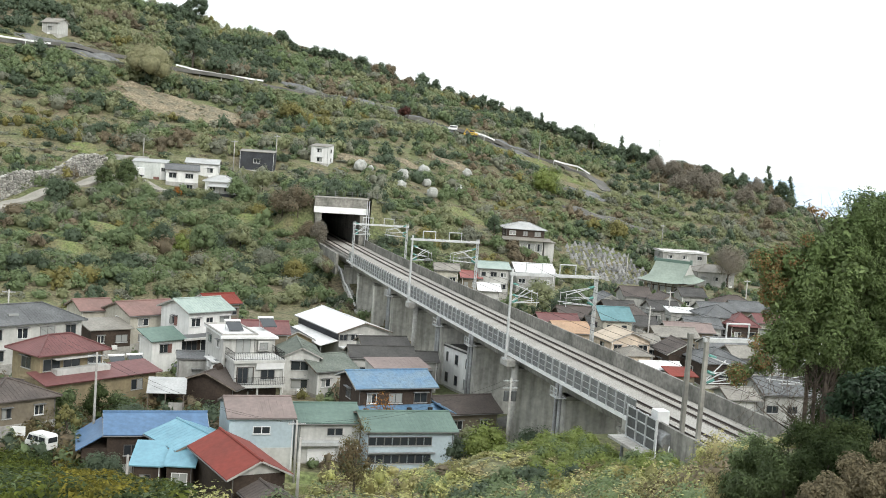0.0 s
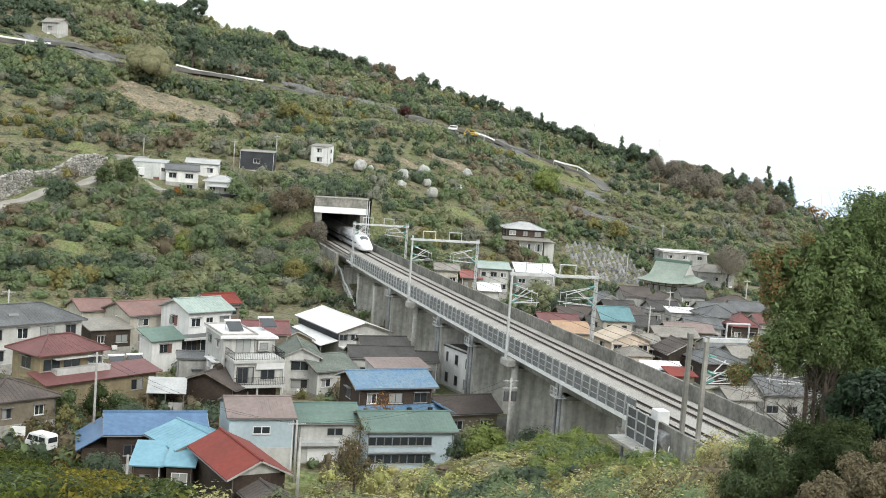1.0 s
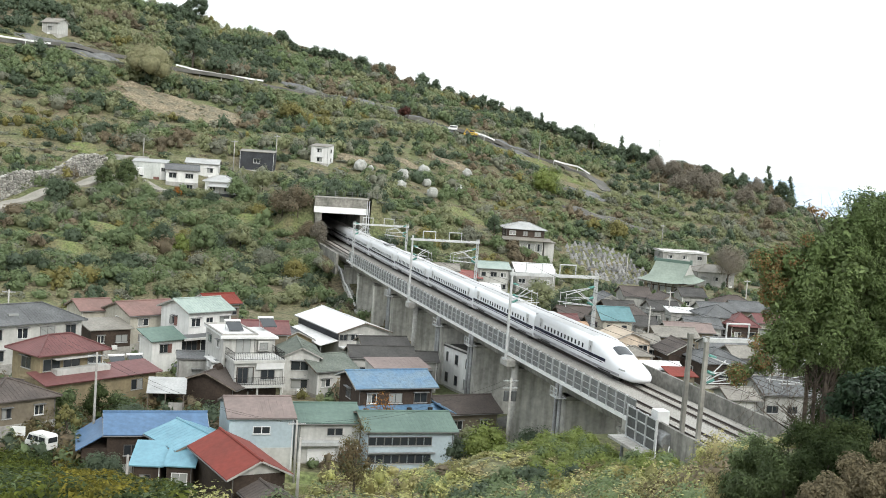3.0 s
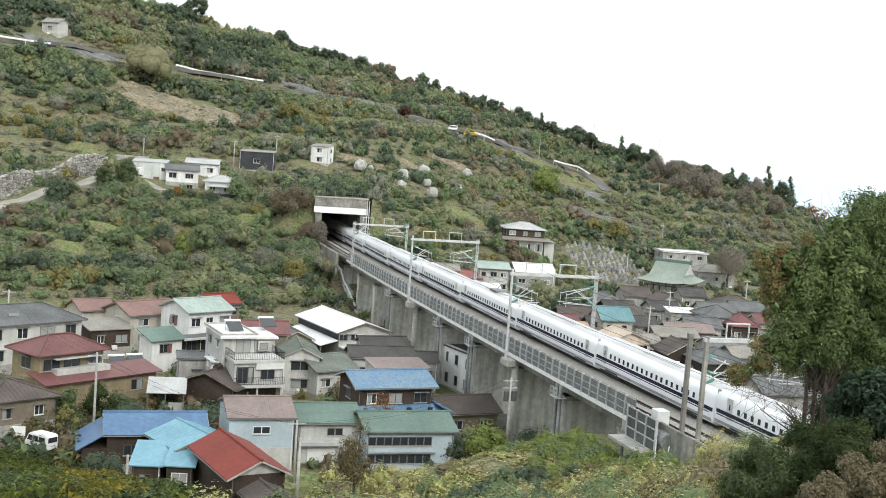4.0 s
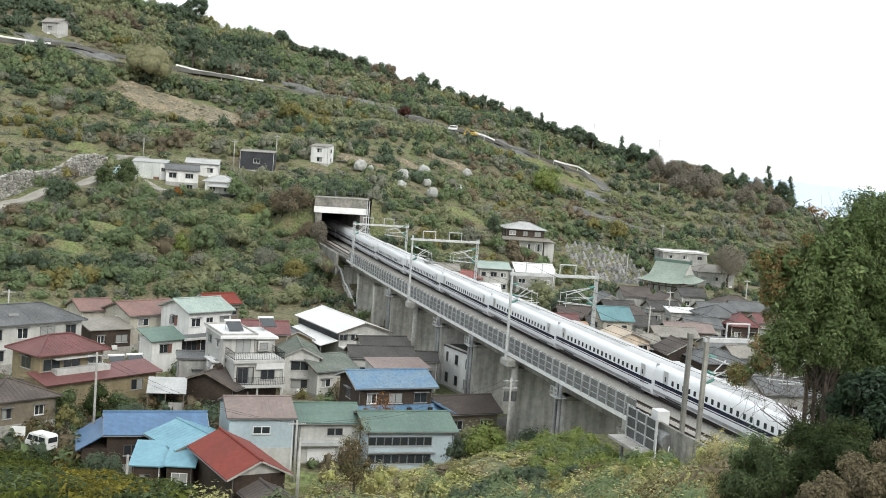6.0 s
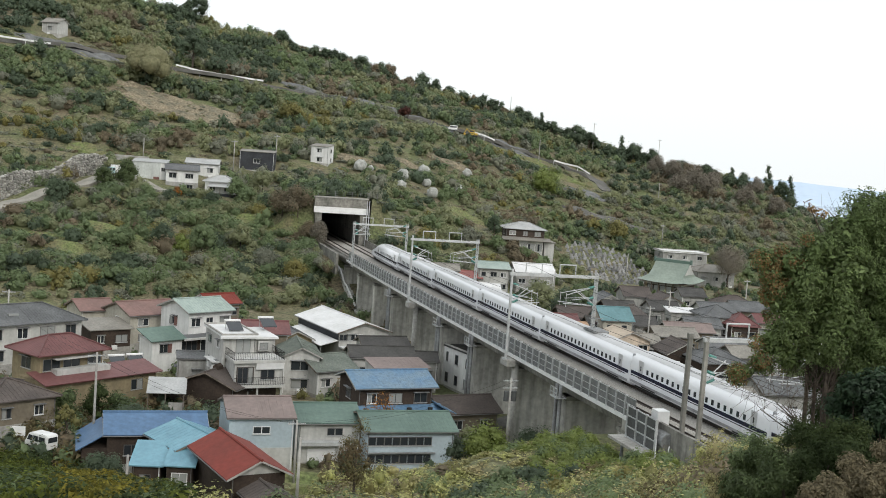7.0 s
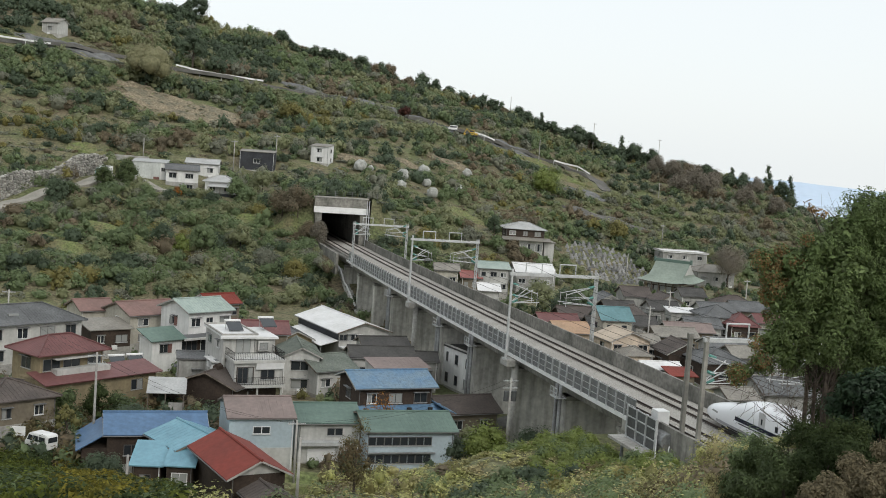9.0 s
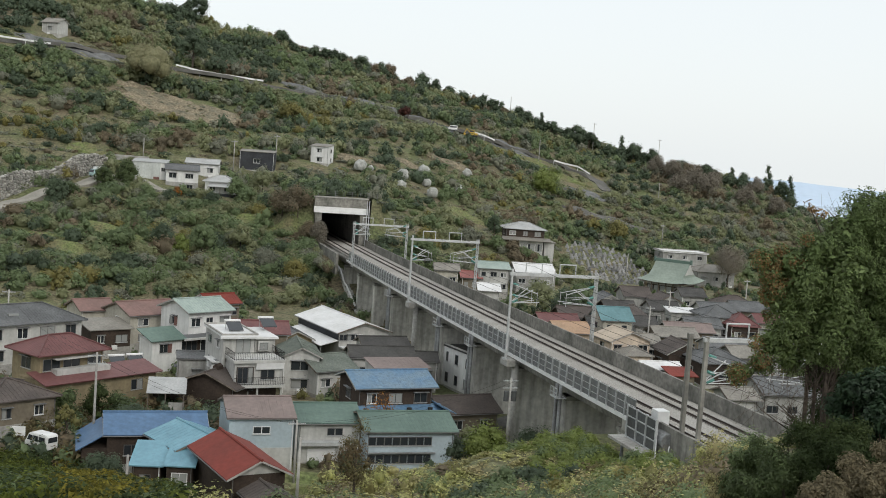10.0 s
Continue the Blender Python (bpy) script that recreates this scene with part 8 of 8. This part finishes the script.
        st.matrix_basis = Matrix.Translation((p.x, p.y, z)) @ Matrix.Rotation(math.atan2(b.y - a.y, b.x - a.x) + math.pi / 2, 4, "Z")
    bm = bmesh.new()
    for i in range(9):
        p, q = a.lerp(b, i / 10), a.lerp(b, (i + 1) / 10)
        zp, zq = gz(p.x, p.y) + 1.1, gz(q.x, q.y) + 1.1
        tube(bm, (p.x - 0.6, p.y, zp), (q.x - 0.6, q.y, zq), 0.19, n=6)
        tube(bm, (p.x - 0.6, p.y, zp), (p.x - 0.6, p.y, zp - 1.3), 0.09, n=5)
    part("handrail", bm, M["white_paint"], s, "white painted handrail")


def utility_pole(x, y, h, arms=1, r=0.16, z=None, box_=False, lean=0.0):
    z = gz(x, y) if z is None else z
    t = thing("utility_pole", pose(x, y, z, 0, lean, 20), "pale grey concrete utility pole", "utility pole", "utility poles")
    bm = bmesh.new()
    tube(bm, (0, 0, -0.5), (0, 0, h), r, r * 0.65, n=10)
    part("pole", bm, M["pale_concrete"], t, smooth=True)
    for i in range(arms):
        part("crossarm", boxed(-0.9, 0.9, -0.05, 0.05, h - 0.4 - 0.8 * i, h - 0.3 - 0.8 * i), M["galv"], t)
        for xx in (-0.8, -0.3, 0.3, 0.8):
            bm = bmesh.new()
            tube(bm, (xx, 0, h - 0.3 - 0.8 * i), (xx, 0, h - 0.14 - 0.8 * i), 0.045, n=6)
            part("insulator", bm, M["oldsteel"], t)
    if box_:
        for sx in (-0.45, 0.45):
            bm = bmesh.new()
            tube(bm, (sx, 0, h - 2.6), (sx, 0, h - 1.5), 0.3, n=10)
            part("transformer", bm, M["panel_dark"], t, "dark grey pole transformer")
    return t


def build_poles():
    P = {}
    for nm, x, y, h, arms, bx in (("a", -80.2, 300, 5.5, 0, False), ("b", -57.2, 304, 8.5, 1, False), ("c", -48.2, 318, 8.0, 1, False), ("d", 32.6, 421, 8.5, 0, False), ("e", 75.8, 411, 7.0, 1, False),
                              ("f", 68.7, 360, 7.5, 1, False), ("g", 83.0, 458, 12.5, 1, False), ("h", 23.5, 476, 9.5, 0, False), ("i", 57.5, 466, 11.0, 1, False), ("j", -60.0, 158, 10.0, 1, False),
                              ("k", -34.7, 116, 11.3, 2, False), ("l", -13.4, 113.5, 6.6, 1, False), ("m", 8.6, 124.5, 10.2, 2, True), ("n", 25.4, 254, 8.5, 0, False), ("o", 70.5, 262, 8.5, 1, False),
                              ("p", -26.2, 98.0, 3.8, 0, False), ("q", 36.5, 196, 9.0, 1, False), ("r", 47.0, 232, 8.0, 1, False), ("s", 52.0, 320, 8.0, 0, False), ("t", -10.5, 92.0, 6.2, 0, False)):
        P[nm] = (utility_pole(x, y, h, arms, box_=bx), x, y, gz(x, y) + h - 0.3)
    w = thing("power_lines", Matrix(), "thin dark power lines strung between poles", "power lines")
    for a, b in (("b", "c"), ("j", "k"), ("k", "l"), ("l", "m"), ("e", "f"), ("q", "r"), ("r", "o")):
        for dx in (-0.6, 0.6):
            p, q = Vector(P[a][1:]), Vector(P[b][1:])
            bm = bmesh.new()
            pts = [p.lerp(q, i / 8) + Vector((dx, 0, -1.2 * 4 * (i / 8) * (1 - i / 8))) for i in range(9)]
            cable(bm, pts, 0.012)
            part("power_line", bm, M["black"], w)
    # white pole with a slanting arm by the near porch
    bm = bmesh.new()
    x, y = -12.4, 89.5
    z = -7.4
    tube(bm, (x, y, z - 6), (x, y, z + 1.3), 0.07, n=8)
    tube(bm, (x - 0.9, y, z - 0.9), (x + 0.9, y, z - 0.2), 0.06, n=6)
    tube(bm, (x - 0.1, y, z + 0.9), (x + 0.5, y, z - 0.1), 0.03, n=6)
    tagged(part("service_pole", bm, M["white_paint"]), "thin white service pole with a slanting arm", "pole")


def build_cemetery():
    rng = random.Random(44)
    bm = bmesh.new()
    box(bm, -0.55, 0.55, -0.55, 0.55, -0.4, 0.3, bevel=0.03)
    box(bm, -0.38, 0.38, -0.38, 0.38, 0.3, 0.65, bevel=0.03)
    box(bm, -0.26, 0.26, -0.26, 0.26, 0.65, 1.35, bevel=0.03)
    g = tagged(part("gravestone", bm, M["tomb"]), "grey granite gravestone in a hillside cemetery", "gravestone", "gravestones of the cemetery")
    first = True
    for row in range(15):
        for col in range(17):
            x = 37 + col * 1.55 + rng.uniform(-0.3, 0.3) - row * 0.1
            y = 314 + row * 2.1 + rng.uniform(-0.4, 0.4)
            if ((x - 48.5) / 13.5) ** 2 + ((y - 328) / 16) ** 2 > 1 or rng.random() < 0.12:
                continue
            s = rng.uniform(0.75, 1.2)
            m = Matrix.LocRotScale((x, y, gz(x, y)), Euler((0, 0, rng.uniform(-0.3, 0.3))), (s, s, s * rng.uniform(0.5, 0.95)))
            if first:
                g.matrix_basis, first = m, False
            else:
                o = new("gravestone", g.data)
                o.matrix_basis = m
                tagged(o, "grey granite gravestone in a hillside cemetery", "gravestone", "gravestones of the cemetery")


# ---- vehicles ----
def wheels(t, pts, r, w=0.18):
    tyre = None
    for x, y in pts:
        if tyre is None:
            bm = bmesh.new()
            tube(bm, (0, -w / 2, 0), (0, w / 2, 0), r, n=16)
            tyre = part("wheel", bm, M["tyre"], t)
        else:
            tyre = share(tyre, Matrix(), t)
        tyre.matrix_basis = Matrix.Translation((x, y, r))
        bm = bmesh.new()
        tube(bm, (0, -w / 2 - 0.01, 0), (0, w / 2 + 0.01, 0), r * 0.6, n=12)
        part("rim", bm, M["galv"], tyre)


def van(m, label, body="white_paint"):
    """A small box van, x forward."""
    t = thing("van", m, label, "van")
    prof = [(-1.65, 0.35), (1.6, 0.35), (1.66, 0.75), (1.5, 1.0), (1.05, 1.72), (0.8, 1.84), (-1.5, 1.88), (-1.66, 1.7)]
    bm = bmesh.new()
    prism(bm, [(x, -0.72, z) for x, z in prof], (0, 1.44, 0))
    bmesh.ops.recalc_face_normals(bm, faces=bm.faces)
    bmesh.ops.bevel(bm, geom=list(bm.edges), offset=0.07, segments=2, affect="EDGES")
    part("body", bm, M[body], t, smooth=False)
    for sg in (-1, 1):
        for x0, x1 in ((-1.35, -0.45), (-0.35, 0.35), (0.42, 0.98)):
            bm = bmesh.new()
            prism(bm, [(x0, sg * 0.722, 1.05), (x1 + (0.25 if x1 > 0.9 else 0), sg * 0.722, 1.05), (x1, sg * 0.722, 1.6), (x0, sg * 0.722, 1.6)], (0, sg * 0.012, 0))
            part("side_window", bm, M["glass"], t)
    bm = bmesh.new()
    prism(bm, [(1.44, -0.6, 1.12), (1.44, 0.6, 1.12), (1.10, 0.55, 1.66), (1.10, -0.55, 1.66)], (0.02, 0, 0.014))
    part("windscreen", bm, M["glass"], t)
    bm = bmesh.new()
    prism(bm, [(-1.68, -0.58, 1.1), (-1.68, 0.58, 1.1), (-1.69, 0.55, 1.62), (-1.69, -0.55, 1.62)], (-0.012, 0, 0))
    part("rear_window", bm, M["glass"], t)
    for sg in (-0.5, 0.5):
        part("headlight", boxed(1.6, 1.68, sg - 0.13, sg + 0.13, 0.68, 0.85), M["curtain"], t)
    part("bumper", boxed(1.55, 1.72, -0.68, 0.68, 0.32, 0.5, bevel=0.03), M["galv"], t)
    wheels(t, ((1.05, -0.64), (1.05, 0.64), (-1.05, -0.64), (-1.05, 0.64)), 0.27)
    return t


def box_truck(m):
    t = thing("box_truck", m, "small white and pale teal box truck driving down the lane", "truck")
    bm = boxed(-2.2, 0.75, -0.85, 0.85, 0.7, 2.5, bevel=0.05)
    part("cargo_box", bm, M["white_paint"], t, "white cargo box")
    bm = bmesh.new()
    prism(bm, [(0.8, -0.8, 0.4), (2.1, -0.8, 0.4), (2.15, -0.8, 1.1), (1.75, -0.8, 1.95), (0.8, -0.8, 1.95)], (0, 1.6, 0))
    bmesh.ops.recalc_face_normals(bm, faces=bm.faces)
    bmesh.ops.bevel(bm, geom=list(bm.edges), offset=0.06, segments=2, affect="EDGES")
    part("cab", bm, M["cab_teal"], t, "pale teal cab")
    bm = bmesh.new()
    prism(bm, [(2.13, -0.7, 1.15), (2.13, 0.7, 1.15), (1.82, 0.66, 1.8), (1.82, -0.66, 1.8)], (0.02, 0, 0.012))
    part("windscreen", bm, M["glass"], t)
    for sg in (-1, 1):
        part("side_window", boxed(1.0, 1.7, sg * 0.81 - 0.01, sg * 0.81 + 0.01, 1.15, 1.75), M["glass"], t)
    part("chassis", boxed(-2.1, 2.0, -0.5, 0.5, 0.4, 0.68), M["black"], t)
    wheels(t, ((1.45, -0.72), (1.45, 0.72), (-1.3, -0.72), (-1.3, 0.72)), 0.36, 0.22)
    return t


def excavator(x, y):
    t = thing("excavator", pose(x, y, gz(x, y) + 0.3, 0, 0, 200), "small yellow tracked excavator parked by the hill road", "excavator")
    for sg in (-0.8, 0.8):
        part("track", boxed(-1.4, 1.4, sg - 0.22, sg + 0.22, 0, 0.6, bevel=0.15), M["black"], t)
    part("body", boxed(-1.5, 1.0, -0.95, 0.95, 0.75, 1.5, bevel=0.1), M["digger_yellow"], t)
    part("cab", boxed(-0.4, 0.9, -0.9, 0.1, 1.5, 2.6, bevel=0.08), M["digger_yellow"], t)
    part("cab_window", boxed(-0.2, 0.92, -0.92, 0.12, 1.75, 2.4), M["glass"], t)
    bm = bmesh.new()
    tube(bm, (0.9, 0.3, 1.3), (2.6, 0.3, 2.9), 0.2, 0.16, n=6)
    tube(bm, (2.6, 0.3, 2.9), (3.6, 0.3, 1.2), 0.15, 0.12, n=6)
    box(bm, 3.1, 3.8, -0.1, 0.7, 0.5, 1.2, bevel=0.08)
    part("arm", bm, M["digger_yellow"], t)


def build_lineside():
    # steel-framed screen on its slab beside the near track
    t = thing("lineside_screen", track_pose(166.8, -8.4), "steel-framed grey screen on a concrete slab beside the track", "screen")
    part("slab", boxed(-0.9, 7.6, -1.3, 0.5, -1.75, -1.5, bevel=0.03), M["pale_concrete"], t, "pale concrete slab")
    for i in range(4):
        part("frame_post", boxed(1.78 * i - 0.08, 1.78 * i + 0.08, -0.1, 0.1, -1.5, 1.35), M["galv"], t)
        if i < 3:
            part("screen_panel", boxed(1.78 * i + 0.09, 1.78 * i + 1.69, 0.0, 0.05, -1.4, 1.25), M["panel_dark"], t)
            for z in (-1.4, -0.5, 0.45, 1.28):
                part("frame_bar", boxed(1.78 * i + 0.08, 1.78 * i + 1.70, -0.07, 0.0, z - 0.05, z + 0.05), M["galv"], t)
    for i in range(3):
        bm = bmesh.new()
        tube(bm, (1.0 + 3 * i, -0.8, -6.5), (1.0 + 3 * i, -0.8, -1.7), 0.14, n=8)
        part("slab_leg", bm, M["oldsteel"], t)
    bm = bmesh.new()
    strut(bm, (5.3, 0.1, -0.3), (7.2, -0.9, -1.5), 0.1)
    strut(bm, (7.2, 0.3, -0.4), (8.6, -0.7, -1.5), 0.1)
    part("brace", bm, M["galv"], t)
    c = thing("equipment_cabinet", track_pose(170.0, -7.0), "white steel equipment cabinet beside the track", "cabinet")
    part("cabinet_body", boxed(-0.6, 0.6, -0.55, 0.55, 0.5, 1.65, bevel=0.05), M["white_paint"], c)
    part("cabinet_door", boxed(-0.5, 0.5, -0.58, -0.55, 0.6, 1.5), M["white_paint"], c)
    part("cabinet_base", boxed(-0.55, 0.55, -0.5, 0.5, -5.0, 0.5), M["concrete"], c)
    c = thing("equipment_cabinet", track_pose(172.0, -7.6), "dull grey equipment drum behind the screen", "cabinet")
    bm = bmesh.new()
    tube(bm, (-0.7, 0, -0.4), (0.9, 0, -0.4), 0.7, n=14)
    part("cabinet_body", bm, M["oldsteel"], c)
    part("cabinet_base", boxed(-0.7, 0.9, -0.5, 0.5, -4.0, -0.6), M["concrete"], c)


M["road_pale"] = mat("pale_worn_concrete_road", (0.34, 0.32, 0.28), (0.26, 0.25, 0.22), 0.92, 0.3, 3.0, 0.15)
M["stone_facing"] = mat("rough_grey_stones", (0.5, 0.485, 0.45), (0.34, 0.33, 0.3), 0.92, 0.4, 3.0, 0.3, 0.4, island=0.4)
M["panel_dark"] = mat("dark_mesh_panel", (0.10, 0.105, 0.105), (0.07, 0.072, 0.07), 0.7, 0.5, 4.0, 0.2)
M["digger_yellow"] = mat("faded_yellow_paint", (0.50, 0.34, 0.06), (0.38, 0.26, 0.06), 0.6, 0.8, 4.0, 0.2)
M["cab_teal"] = mat("pale_teal_paint", (0.45, 0.62, 0.62), None, 0.35, 1.0, 3.0, 0.05, 0.0)
build_roads()
build_poles()
build_cemetery()
build_lineside()
van(pose(-39.2, 113.5, gz(-39.2, 113.5) + 1.3, 0, 0, 150), "white box-shaped minivan parked among bushes")
bm = bmesh.new()
box(bm, -0.75, 0.75, -0.04, 0.04, 1.6, 2.6, bevel=0.02)
for xx in (-0.6, 0.6):
    box(bm, xx - 0.04, xx + 0.04, 0.04, 0.12, -3, 2.5)
board = part("notice_board", bm, M["white_paint"])
board.matrix_basis = pose(-42.0, 114.5, gz(-42.0, 114.5) + 0.6, 0, 0, 15)
tagged(board, "plain white notice board on two posts", "notice board")
van(pose(-41.0, 147.0, gz(-41.0, 147.0), 0, 0, 25), "white minivan parked between the houses")
v = van(pose(0.2, 416.5, gz(0.2, 416.5) + 0.9, 0, 0, 190), "white van parked by the hill road")
excavator(7.8, 419.0)
TRUCK = box_truck(pose(-83, 283, 11))
build_trees()
big_tree()
build_near_slope()
build_valley_plants()
build_hillside_plants()


# ---- what moves ----
def lane_z(x, y):
    return max(gz(x, y), gz(x + 1.6, y - 1.2) - 0.25, gz(x - 1.6, y + 1.2) - 0.25) + 0.5


def motions():
    times = [i * 0.5 for i in range(21)]
    for i, c in enumerate(CARS):
        rows = []
        for t in times:
            s = nose_s(t) - (END_CAR / 2 if i == 0 else END_CAR + CAR * (i - 0.5) if i < 15 else END_CAR * 1.5 + CAR * 14)
            m = track_pose(s)
            if i == 15:
                m = m @ Matrix.Rotation(math.pi, 4, "Z")
            rows.append((t, m))
        walk(c, rows)
    rows = []
    for t, x, y, a in ((0.0, -76.5, 279.1, 178), (4.5, -76.9, 279.1, 180), (6.0, -79.6, 279.4, 215), (6.8, -80.9, 278.9, 243), (7.5, -81.7, 278.1, 246), (8.7, -82.9, 276.6, 244), (10.0, -84.1, 274.6, 242)):
        rows.append((t, pose(x, y, lane_z(x, y), 0, 0, a)))
    walk(TRUCK, rows)


motions()
